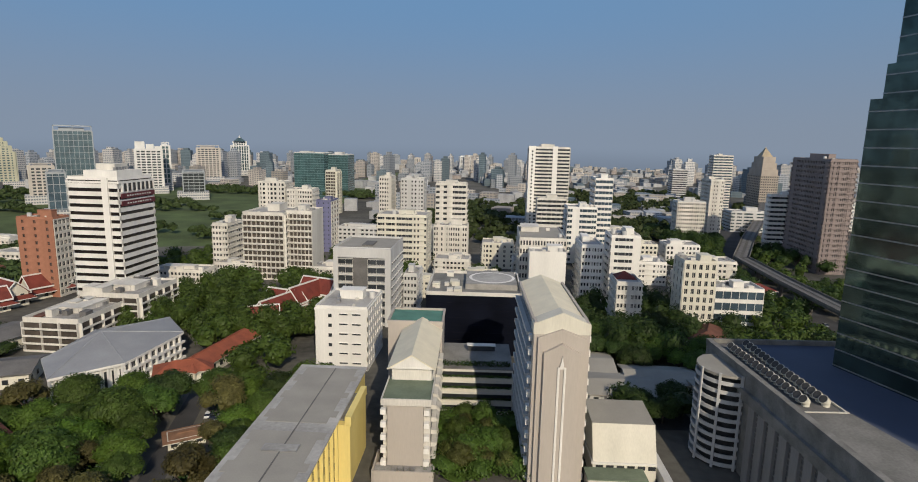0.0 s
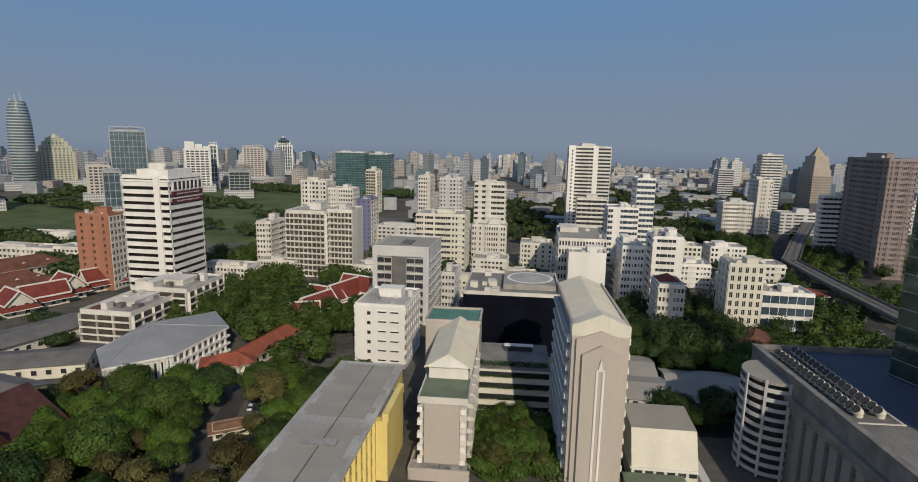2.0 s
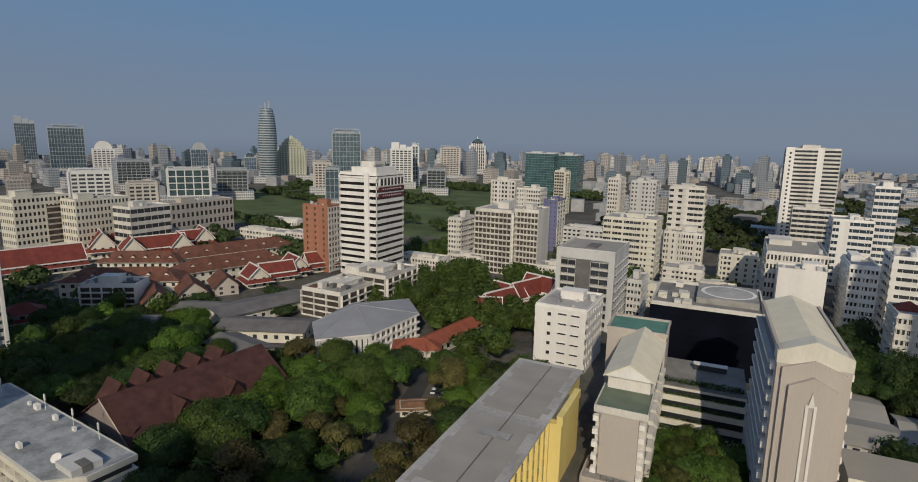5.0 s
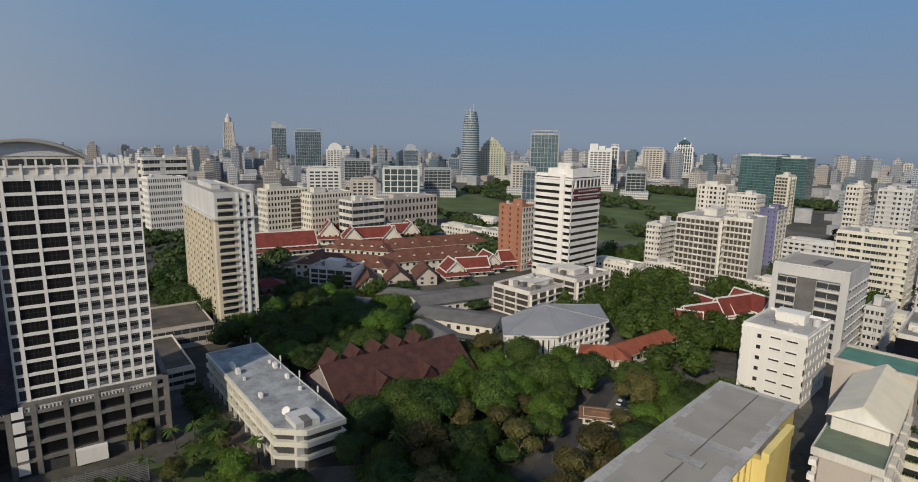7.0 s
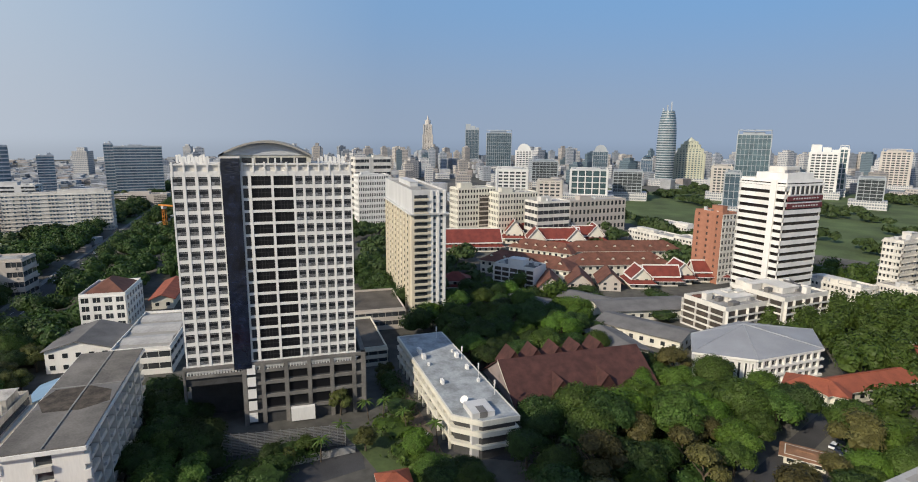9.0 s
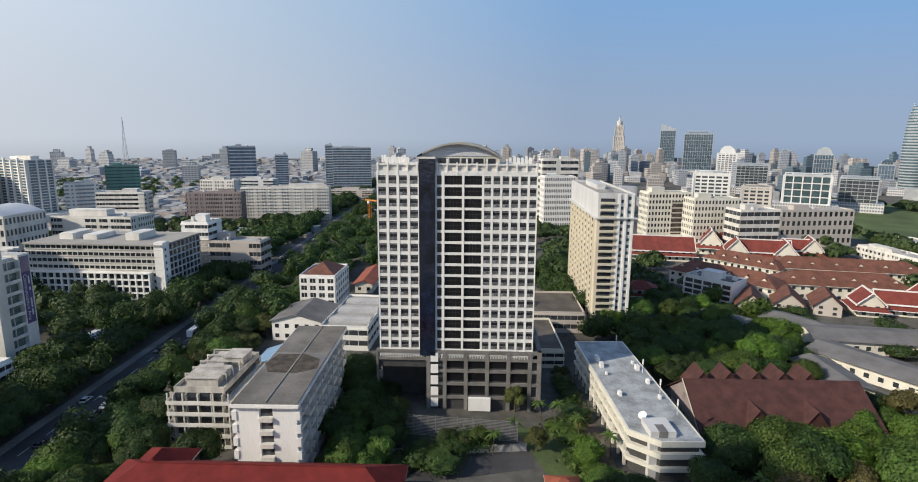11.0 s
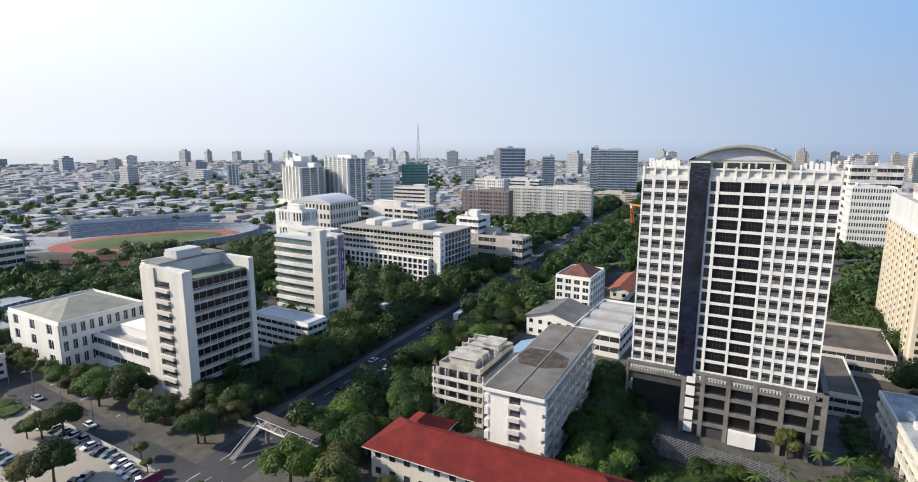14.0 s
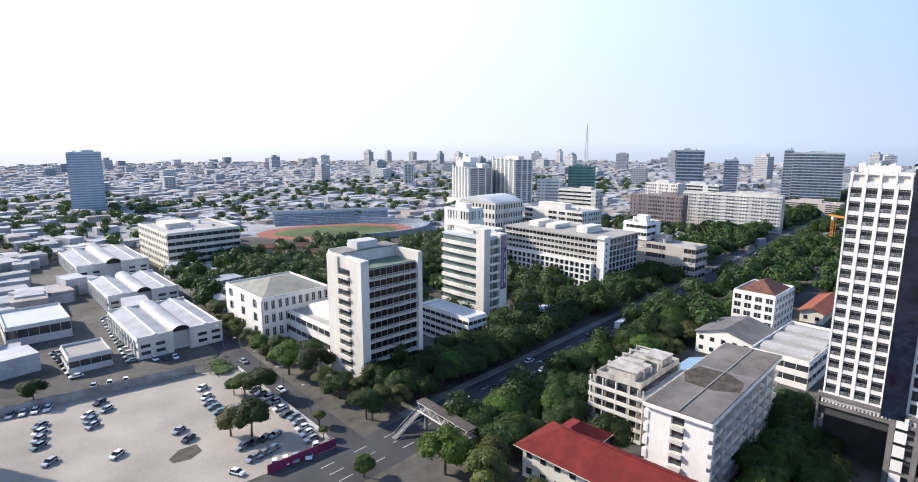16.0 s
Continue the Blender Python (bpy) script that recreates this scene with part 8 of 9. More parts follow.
far_tower("gold-green apartment skyscraper with stepped crown", -676.9, 821.9, 39.5, 45.0, 30.0, 72.7, (FRAME_Y, TEAL_T, 1.7, 2.2, 3.6, 5.0), "pyramid")
far_tower("dark teal glass skyscraper with a frame top", -515.1, 755.9, 34.3, 42.2, 30.0, 91.1, TEAL_GRID)
far_tower("slim grey skyscraper with a pointed crown", -475.2, 1220.6, 21.3, 34.5, 20.0, 80.0, (FRAME_W, TEAL_T, 0.8, 1.5, 7.2, 5.0), "spire")
far_tower("white apartment skyscraper with a sloping top", -440.4, 799.0, 28.9, 32.1, 25.0, 71.9, FLATS, "slant")
far_tower("white and green glass apartment tower", -443.4, 851.4, 27.5, 10.9, 20.0, 71.1, MIXED_G)
far_tower("dark blue glass office tower", -347.0, 731.8, 25.4, 24.8, 20.0, 38.6, DARK_GRID)
far_tower("brown apartment tower with a green crown", -451.6, 1013.8, 24.0, 36.4, 20.0, 65.4, FLATS_C)
far_tower("white framed office tower", -532.3, 469.4, 48.6, 42.9, 20.0, 43.1, MIXED_G)
far_tower("dark glass office block", -538.3, 539.7, 44.9, 34.8, 25.0, 39.5, DARK_GRID)
far_tower("white apartment tower with a domed top", -909.8, 635.7, 55.1, 30.1, 20.0, 57.5, FLATS, "round")
far_tower("dark glass tower with a flat top", -725.9, 548.4, 52.9, 39.5, 20.0, 43.9, DARK_GRID)
far_tower("blue glass tower with a rounded top", -893.5, 815.8, 47.6, 29.3, 20.0, 56.0, BLUE_GRID, "round")
far_tower("pointed blue glass tower", -827.8, 879.7, 43.3, 22.2, 16.0, 44.0, BLUE_GRID, "spire")
far_tower("white hotel block on the skyline", -522.3, 350.1, 56.2, 32.7, 18.0, 47.0, FLATS)
far_tower("cream office block on the skyline", -481.5, 371.0, 52.4, 24.2, 16.0, 36.1, FLATS_C)
far_tower("cream office tower on the skyline", -483.3, 649.9, 36.6, 22.0, 20.0, 46.8, FLATS_C)
far_tower("blue glass office tower on the skyline", -378.8, 526.9, 35.7, 14.3, 18.0, 47.8, BLUE_GRID)

far_tower("slim white apartment tower in a far cluster", 2.2, 1650.0, 11.9, 15.6, 12.3, 42.6, FLATS, "step")
far_tower("slim white apartment tower in a far cluster", 20.7, 1649.9, 11.3, 15.6, 12.3, 44.5, FLATS, "step")
far_tower("slim white apartment tower in a far cluster", 44.4, 1649.4, 10.5, 15.6, 12.3, 43.6, FLATS, "step")
far_tower("slim white apartment tower in a far cluster", 64.4, 1648.7, 9.8, 14.1, 11.0, 41.1, FLATS, "step")
far_tower("far blue glass tower in the haze", -45.6, 1649.4, 13.6, 23.4, 18.4, 24.4, BLUE_GRID, "round")
far_tower("far pale green glass tower", -94.4, 1497.0, 15.6, 18.5, 14.5, 18.0, MIXED_G, "step")
far_tower("far slim beige apartment tower", -128.6, 1645.0, 16.5, 15.6, 12.3, 35.3, FLATS_C, "step")
far_tower("far slim beige apartment tower", -239.1, 1632.6, 20.3, 21.9, 17.2, 33.0, FLATS_C, "step")
far_tower("far pale pink apartment tower", 282.0, 1473.3, 1.2, 18.5, 14.5, 8.9, FLATS_C, "step")
far_tower("far pale pink apartment tower", 299.3, 1469.8, 0.5, 22.7, 17.8, 21.2, FLATS_C, "step")
far_tower("far cream apartment tower", 83.5, 1497.7, 8.8, 15.6, 12.3, 25.8, FLATS_C, "step")
far_tower("far white slab block", 6.8, 1500.0, 11.7, 15.6, 12.3, 13.7, FLATS, "step")
far_tower("far cream apartment tower", -71.6, 1498.3, 14.7, 17.0, 13.4, 13.1, FLATS_C, "step")

# the low stretch of the city, without towers
LOW_SECTOR = (-20.0, -11.5)


def distant(name, label, seed, count, az, dist, size, height, mats):
    """Far buildings, far too many and too small to tell apart, as one mesh."""
    r = random.Random(seed)
    k = Mesh()
    for i in range(count):
        a, dd = radians(r.uniform(*az)), dist[0] + (dist[1] - dist[0]) * r.random() ** 0.7
        x, y = -math.sin(a) * dd, math.cos(a) * dd
        w, d = r.uniform(*size), r.uniform(*size)
        top = min(height[1], 84 - dd * 0.0235) if dd > 700 else height[1]
        h = height[0] + max(4.0, top - height[0]) * r.random() ** 1.7
        if not is_free(x, y, max(w, d) / 2):
            continue
        if LOW_SECTOR[0] < math.degrees(a) < LOW_SECTOR[1]:
            h = min(h, 9 + h * 0.12)
        q = radians(r.choice((-4, -12, -20, 8)))
        c, s = math.cos(q), math.sin(q)
        slot = r.randrange(len(mats))
        pts = [(x + c * u - s * v, y + s * u + c * v) for u, v in ((-w / 2, -d / 2), (w / 2, -d / 2), (w / 2, d / 2), (-w / 2, d / 2))]
        k.prism(pts, 0, h, slot)
        if h > 25:
            k.prism([(x + (px - x) * 0.5, y + (py - y) * 0.5) for px, py in pts], h, h + r.uniform(2, 7), slot)
    setting(name, k, mats, None, label, "city", "stuff")


# roof colours kept pale and low in contrast in place of haze
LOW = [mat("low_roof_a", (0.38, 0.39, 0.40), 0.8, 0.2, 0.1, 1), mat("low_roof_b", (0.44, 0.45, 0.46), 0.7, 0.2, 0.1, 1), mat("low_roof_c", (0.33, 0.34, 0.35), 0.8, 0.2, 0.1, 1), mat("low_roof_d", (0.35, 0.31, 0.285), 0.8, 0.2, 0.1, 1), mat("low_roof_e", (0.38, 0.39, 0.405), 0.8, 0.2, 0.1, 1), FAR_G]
distant("distant_skyline", "hazy far skyline of pale high-rise blocks", 11, 620, (-38, 78), (1000, 1930), (10, 24), (14, 70), [FAR_W, FAR_W, FAR_C, FAR_C, FAR_G, FAR_G, FAR_B])
distant("distant_skyline", "hazy far skyline of pale mid-rise blocks", 12, 80, (78, 165), (900, 1930), (14, 26), (12, 46), [FAR_W, FAR_G, FAR_W])
distant("distant_midrise", "mid-rise white city blocks behind the park", 13, 170, (-38, 80), (560, 1100), (12, 24), (8, 34), [FAR_W, FAR_C, FAR_C, FAR_G, FAR_B])
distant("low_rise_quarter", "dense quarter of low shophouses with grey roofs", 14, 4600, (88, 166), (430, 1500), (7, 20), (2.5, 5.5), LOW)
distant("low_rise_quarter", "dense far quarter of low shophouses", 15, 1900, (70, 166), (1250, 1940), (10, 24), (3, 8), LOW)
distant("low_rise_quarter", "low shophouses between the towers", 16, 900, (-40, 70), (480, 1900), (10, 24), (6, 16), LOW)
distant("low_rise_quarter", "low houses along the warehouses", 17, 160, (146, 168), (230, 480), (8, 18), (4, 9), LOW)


# ---- trees ----
def ball(fine):
    """Vertices and triangles of a small rounded core, for the inside of crowns."""
    b = bmesh.new()
    bmesh.ops.create_icosphere(b, subdivisions=2 if fine else 1, radius=1.0)
    v, f = np.array([q.co[:] for q in b.verts]), [tuple(x.index for x in q.verts) for q in b.faces]
    b.free()
    return v, f


FINE_V, FINE_F = ball(True)
PLAIN_V, PLAIN_F = ball(False)


def crown_mesh(name, seed, radius, height, lobes, leaves, size, material, palm=False):
    """A crown of many small leaf sprays on uneven lobes, with gaps between."""
    r = np.random.RandomState(seed)
    vs, n = [], leaves
    ang, far = r.uniform(0, 6.283, lobes), np.sqrt(r.uniform(0, 1, lobes)) * 0.62
    cs = np.column_stack([np.cos(ang) * far * radius, np.sin(ang) * far * radius, height * (0.38 - 1.25 * far ** 2 + r.uniform(-0.08, 0.08, lobes))])
    rad = r.uniform(0.34, 0.50, lobes) * radius
    pick = r.randint(0, lobes, n)
    d = r.normal(size=(n, 3))
    d /= np.linalg.norm(d, axis=1)[:, None]
    d[:, 2] = np.where(d[:, 2] < -0.3, -d[:, 2], d[:, 2])
    shell = r.uniform(0.74, 1.08, n)
    p = cs[pick] + d * (rad[pick] * shell)[:, None] * np.array([1, 1, 0.8])
    out = p - np.array([0, 0, -0.4 * height])
    out /= np.linalg.norm(out, axis=1)[:, None]
    nm = d * 0.6 + out * 0.6 + r.normal(size=(n, 3)) * 0.3
    nm /= np.linalg.norm(nm, axis=1)[:, None]
    t = np.cross(nm, r.normal(size=(n, 3)))
    t /= np.linalg.norm(t, axis=1)[:, None]
    b = np.cross(nm, t)
    s = (size * r.uniform(0.6, 1.3, n))[:, None]
    q = np.stack([p - t * s, p - b * s * 0.7 + nm * s * 0.15, p + t * s, p + b * s * 0.7 + nm * s * 0.15], 1).reshape(-1, 3)
    verts, faces_ = q.tolist(), np.arange(4 * n).reshape(n, 4).tolist()
    for c, rr in zip(cs, rad):
        k = len(verts)
        bumpy = FINE_V * r.uniform(0.55, 0.84, (len(FINE_V), 1))
        verts += (c + bumpy * rr * np.array([1, 1, 0.8])).tolist()
        faces_ += [tuple(k + i for i in f) for f in FINE_F]
    me = bpy.data.meshes.new(name)
    me.from_pydata(verts, [], faces_)
    me.materials.append(material)
    me.update()
    return me


def trunk_mesh(seed, height, radius, spread):
    r = random.Random(seed)
    k = Mesh().tube((0, 0, -0.2), (0.1, 0.1, height * 0.55), radius, radius * 0.75, 8)
    for i in range(5):
        a = 2 * math.pi * (i + r.uniform(-0.3, 0.3)) / 5
        mid = (math.cos(a) * spread * 0.35, math.sin(a) * spread * 0.35, height * r.uniform(0.72, 0.85))
        k.tube((0.1, 0.1, height * 0.5), mid, radius * 0.55, radius * 0.38, 6)
        k.tube(mid, (math.cos(a) * spread * 0.75, math.sin(a) * spread * 0.75, height * r.uniform(0.95, 1.15)), radius * 0.38, radius * 0.12, 5)
    return k.data("trunk", [BARK])


KINDS = []
for i, (rad, hgt, lob, n, sz, mt, th) in enumerate(((6.0, 5.5, 15, 5200, 0.25, LEAF, 7.0), (5.0, 6.5, 13, 4600, 0.24, LEAF, 7.0), (6.5, 4.6, 16, 5200, 0.25, LEAF_D, 6.5), (4.2, 5.5, 11, 2400, 0.23, LEAF_Y, 6.0), (5.5, 6.0, 14, 4800, 0.24, LEAF_D, 7.5), (3.6, 4.2, 9, 1600, 0.21, LEAF_Y, 5.0), (6.2, 6.0, 16, 5200, 0.25, LEAF_B, 6.5), (5.2, 5.6, 13, 2600, 0.25, LEAF_R, 6.5))):
    KINDS.append((crown_mesh("crown", 20 + i, rad, hgt, lob, n, sz, mt), trunk_mesh(i, th, 0.32, rad * 0.9), th, rad))
TREE_WORDS = ("broad green rain tree among the buildings", "tall leafy green tree beside the lane", "dark green spreading tree between buildings", "olive-green tree with thin crown", "dark leafy campus tree with dense crown", "small yellow-green tree with thin crown", "bright green rain tree with domed crown", "brownish half-bare tree among green ones")


def tree(k, x, y, s, yaw):
    crown, trunk, th, rad = KINDS[k]
    top = thing("tree", TREE_WORDS[k], "tree", pose(x, y, 0, 0, 0, yaw) @ Matrix.Scale(s, 4), "city trees")
    part("trunk", trunk, None, top)
    part("crown", crown, None, top, "", pose(0, 0, th * 0.82))


TR = random.Random(5)
SPOTS = []


def grove(cx, cy, yaw, w, d, n, kinds, smin=0.8, smax=1.3, near=0.8):
    c, s = math.cos(radians(yaw)), math.sin(radians(yaw))
    tries = made = 0
    while made < n and tries < n * 12:
        tries += 1
        u, v = TR.uniform(-w / 2, w / 2), TR.uniform(-d / 2, d / 2)
        x, y = cx + u * c - v * s, cy + u * s + v * c
        k, z = TR.choice(kinds), TR.uniform(smin, smax)
        r = KINDS[k][3] * z * near
        if not is_free(x, y, r * 0.5) or any((x - a) ** 2 + (y - b) ** 2 < ((r + q) * 0.7) ** 2 for a, b, q in SPOTS):
            continue
        SPOTS.append((x, y, r))
        tree(k, x, y, z, TR.uniform(0, 360))
        made += 1


grove(-88, 118, -4, 84, 100, 74, (0, 0, 6, 1, 2, 7, 4, 6, 2, 0, 6), 0.85, 1.5, 0.74)
grove(-104, 52, -10, 18, 18, 4, (0, 2), 0.7, 1.0)
grove(-150, 60, -10, 40, 4, 4, (3, 5, 3), 0.5, 0.7)
grove(75, 224, -4, 54, 30, 16, (2, 4, 0), 0.9, 1.3)
grove(100, 262, -4, 64, 24, 12, (2, 4, 0), 0.8, 1.2)
grove(58, 262, -4, 30, 22, 6, (2, 4, 0), 0.8, 1.1)
grove(58, 158, -4, 22, 14, 5, (2, 4), 0.7, 1.0)
grove(-195, 130, 20, 70, 56, 30, (2, 4, 0, 6), 0.9, 1.4)
grove(-170, 120, -10, 40, 50, 14, (2, 4, 0), 0.9, 1.3)
grove(72, 200, -4, 64, 50, 26, (2, 4, 0, 6), 0.8, 1.3)
grove(118, 195, -4, 44, 30, 10, (2, 4, 0), 0.8, 1.2)
grove(8, 139, 0, 20, 26, 20, (5, 3, 1), 0.6, 0.95, 0.45)
grove(-23, 134, 0, 8, 20, 5, (0, 5), 0.5, 0.8)
grove(-121, -62, -10, 26, 10, 5, (0, 4), 0.8, 1.0)
grove(-140, -62, -10, 50, 16, 16, (2, 4, 2, 4), 0.8, 1.2)
grove(-160, 2, -11, 34, 14, 12, (2, 4, 2), 0.9, 1.2)
grove(-134, 1, -11, 26, 10, 8, (2, 4, 1), 0.7, 1.1)
grove(-122, -6, 0, 16, 10, 4, (1, 5), 0.6, 0.9)
grove(-200, -50, -10, 90, 18, 30, (0, 2, 4, 3), 0.9, 1.25)
grove(-175, -102, -10, 100, 16, 26, (2, 4, 0), 0.9, 1.2)
grove(-119, -128, 76, 60, 9, 12, (0, 3, 4, 2), 0.95, 1.25)
grove(-133, -192, 76, 76, 8, 14, (0, 3, 4), 0.7, 1.0)
for (x, y), k, s in (((-99, -57.5), 3, 1.45), ((-101, -46), 3, 0.95), ((-127, -69), 6, 1.1), ((-118, -62), 2, 1.1), ((-143.4, 1.0), 4, 1.0), ((-159.0, -0.6), 2, 1.1), ((-139.7, -8.4), 2, 1.0), ((-125.3, 0.7), 0, 0.75), ((-131.4, 20.4), 4, 0.6), ((-130.7, 28.6), 1, 0.65), ((-119.5, 52.8), 6, 0.8), ((-148.6, 42.5), 3, 0.95), ((-138.0, -54.5), 2, 1.1), ((-131.4, -39.6), 4, 1.1), ((-131.6, -70.0), 0, 1.1), ((-152.7, -50.0), 2, 1.0), ((-120.4, -72.0), 1, 1.1), ((-128.4, -68.6), 0, 1.0), ((-137.9, -58.4), 1, 1.0), ((-126.1, -102.9), 4, 1.0), ((-133.7, -118.5), 2, 1.0), ((-147.5, -111.5), 4, 0.9), ((-152.4, -94.7), 2, 1.0), ((-121.1, -62.0), 0, 1.0), ((-101.6, -70.4), 6, 1.25), ((-106.8, -60.4), 3, 1.2), ((-139.2, 3.1), 4, 1.0), ((-159.2, -0.0), 2, 0.9), ((-127.3, 42.6), 3, 0.8), ((-108.7, 51.3), 1, 0.7), ((-125.5, 2.0), 1, 0.6), ((-129.5, 23.9), 5, 0.7), ((-148.4, 0.5), 4, 0.9), ((-159.5, 5.8), 2, 0.8)):
    tree(k, x, y, s, x * 7)
for x, y, k, s in ((-110, 98, 0, 1.35), (-102, 106, 6, 1.45), (-113, 88, 2, 1.2), (-99, 93, 0, 1.4), (-107, 117, 6, 1.25), (-100, 127, 0, 1.2), (-118, 128, 6, 1.0)):
    tree(k, x, y, s, x * 7)
for x, y, k, s in ((-87, -124, 4, 1.05), (-84, -129, 7, 0.9), (-104, -142, 4, 1.0), (-101, -146, 0, 0.8), (-101, -113, 5, 0.7), (-100, -150, 4, 0.6), (-97, -107, 5, 0.55), (-63, -196, 4, 0.8), (-90, -86, 1, 0.6), (-112, -103, 4, 0.85), (-121, -100, 7, 0.85), (-130, -99, 2, 0.95), (-139, -97, 4, 1.0), (-149, -96, 2, 1.0), (-159, -93.5, 4, 1.05), (-169, -92, 2, 1.0), (-180, -90, 4, 1.05)):
    tree(k, x, y, s, x * 7)


def palm(x, y, h, yaw):
    """A slim palm: leaning ringed trunk and arching fronds."""
    r = random.Random(int(x * 10 + y))
    top = thing("palm", "slim green palm with arching fronds beside the lawn", "palm", pose(x, y, 0, 0, 0, yaw), "palms")
    k, last = Mesh(), Vector((0, 0, -0.1))
    for i in range(6):
        nxt = Vector((0.05 * (i + 1) ** 1.5, 0, h * (i + 1) / 6))
        k.tube(last, nxt, 0.17 - i * 0.012, 0.165 - i * 0.012, 7)
        last = nxt
    part("trunk", k, BARK, top)
    for j in range(13):
        a, up = 2 * math.pi * j / 13 + r.uniform(-0.2, 0.2), r.uniform(0.2, 0.9)
        f, c, s_ = Mesh(), math.cos(a), math.sin(a)
        pts = []
        for i in range(6):
            t = i / 5 * 2.7
            z = up * t - 0.30 * t * t
            wd = 0.32 * math.sin(math.pi * (0.12 + 0.85 * i / 5))
            pts.append((Vector((c * t - s_ * wd, s_ * t + c * wd, z - wd * 0.6)), Vector((c * t, s_ * t, z)), Vector((c * t + s_ * wd, s_ * t - c * wd, z - wd * 0.6))))
        for p, q in zip(pts, pts[1:]):
            f.poly([p[0], q[0], q[1], p[1]])
            f.poly([p[1], q[1], q[2], p[2]])
        part("frond", f, LEAF, top, "", pose(last.x, last.y, last.z))


for x, y, h in ((-139.3, 51.9, 7.0), (-142.0, 48.5, 6.0), (-127.6, 31.1, 6.5), (-121.3, 60.1, 6.0), (-133.0, 38.5, 5.5), (-131.0, 55.5, 6.5), (-96.5, 84.0, 8.0)):
    palm(x, y, h, x * 31)


def wood(name, label, rects, n, seed, material, size=2.2, tall=9.0, m=60, gap=2.0, free=True):
    """Far woods: many small crowns of leaf sprays in one mesh."""
    r = np.random.RandomState(seed)
    qs, cores = [], []
    core_v, core_f = (FINE_V, FINE_F) if m >= 160 else (PLAIN_V, PLAIN_F)
    area = [a[3] * a[4] for a in rects]
    for (cx, cy, yaw, w, d), ar in zip(rects, area):
        c, s = math.cos(radians(yaw)), math.sin(radians(yaw))
        for i in range(int(n * ar / sum(area))):
            u, v = r.uniform(-w / 2, w / 2), r.uniform(-d / 2, d / 2)
            x, y = cx + u * c - v * s, cy + u * s + v * c
            if free and not is_free(x, y, gap):
                continue
            rad, h = r.uniform(3.5, 7.0), r.uniform(0.6, 1.2) * tall
            dd = r.normal(size=(m, 3))
            dd /= np.linalg.norm(dd, axis=1)[:, None]
            dd[:, 2] = np.abs(dd[:, 2]) * 1.1 - 0.25
            p = np.array([x, y, h * 0.6]) + dd * np.array([rad, rad, h * 0.45]) * r.uniform(0.75, 1.1, (m, 1))
            cores.append((np.array([x, y, h * 0.55]), rad, h))
            nm = dd + r.normal(size=(m, 3)) * 0.28
            nm /= np.linalg.norm(nm, axis=1)[:, None]
            t = np.cross(nm, r.normal(size=(m, 3)))
            t /= np.linalg.norm(t, axis=1)[:, None]
            b = np.cross(nm, t)
            sz = size * r.uniform(0.5, 1.1, (m, 1))
            qs.append(np.stack([p - t * sz, p - b * sz * 0.7, p + t * sz, p + b * sz * 0.7], 1).reshape(-1, 3))
    q = np.concatenate(qs)
    verts, faces_ = q.tolist(), np.arange(len(q)).reshape(-1, 4).tolist()
    for c, rad, h in cores:
        k = len(verts)
        verts += (c + core_v * np.array([rad, rad, h * 0.45]) * r.uniform(0.5, 0.78, (len(core_v), 1))).tolist()
        faces_ += [tuple(k + i for i in f) for f in core_f]
    me = bpy.data.meshes.new(name)
    me.from_pydata(verts, [], faces_)
    me.materials.append(material)
    me.update()
    setting(name, me, None, None, label, "woods", "stuff")


wood("city_grove", "leafy trees between the mid-distance buildings", ((-225, 165, 30, 40, 40), (-95, 250, -4, 90, 130), (-130, 335, -4, 130, 60), (-60, 330, -4, 70, 80), (150, 255, 4, 34, 160), (195, 330, 4, 34, 190), (110, 215, 0, 60, 40), (20, 300, 0, 60, 60)), 300, 31, LEAF, 0.8, 11.0, 190)
wood("campus_canopy", "dense green canopy between the campus halls", ((-88, 205, -4, 60, 80), (-105, 250, -4, 70, 60), (-140, 225, -4, 40, 30), (-60, 285, -4, 40, 50)), 150, 34, LEAF, 0.6, 12.0, 360, -1.0)
wood("avenue_grove", "leafy trees along the avenue and offices", ((-290, -30, -10, 110, 26), (-400, 5, -10, 170, 60), (-290, -84, -10, 120, 24), (-430, -68, -10, 180, 40), (-165, -275, 76, 90, 16), (-205, -290, 60, 80, 60), (-230, -190, -13, 70, 80)), 360, 32, LEAF_D, 0.95, 11.0, 170)
wood("office_canopy", "dense trees between the office buildings and the side street", ((-205, -130, -13, 50, 36), (-262, -128, -13, 60, 50), (-150, -195, 76, 60, 14), (-225, -215, -13, 70, 50), (-300, -190, -13, 90, 80), (-195, -255, 70, 70, 30), (-245, -45, -11, 50, 10), (-330, -50, -10, 60, 14), (-150, -125, 76, 36, 14), (-380, -130, -13, 120, 70)), 330, 35, LEAF_HAZE, 0.7, 11.0, 260, 0.0)
wood("viaduct_trees", "dense dark trees along the railway viaduct", ((150, 240, 4, 26, 130), (160, 330, 10, 30, 110), (200, 430, 30, 40, 120), (190, 300, 4, 22, 190), (215, 440, 30, 50, 170), (140, 190, 0, 40, 40)), 260, 39, LEAF_D, 0.7, 11.0, 260, 0.0)
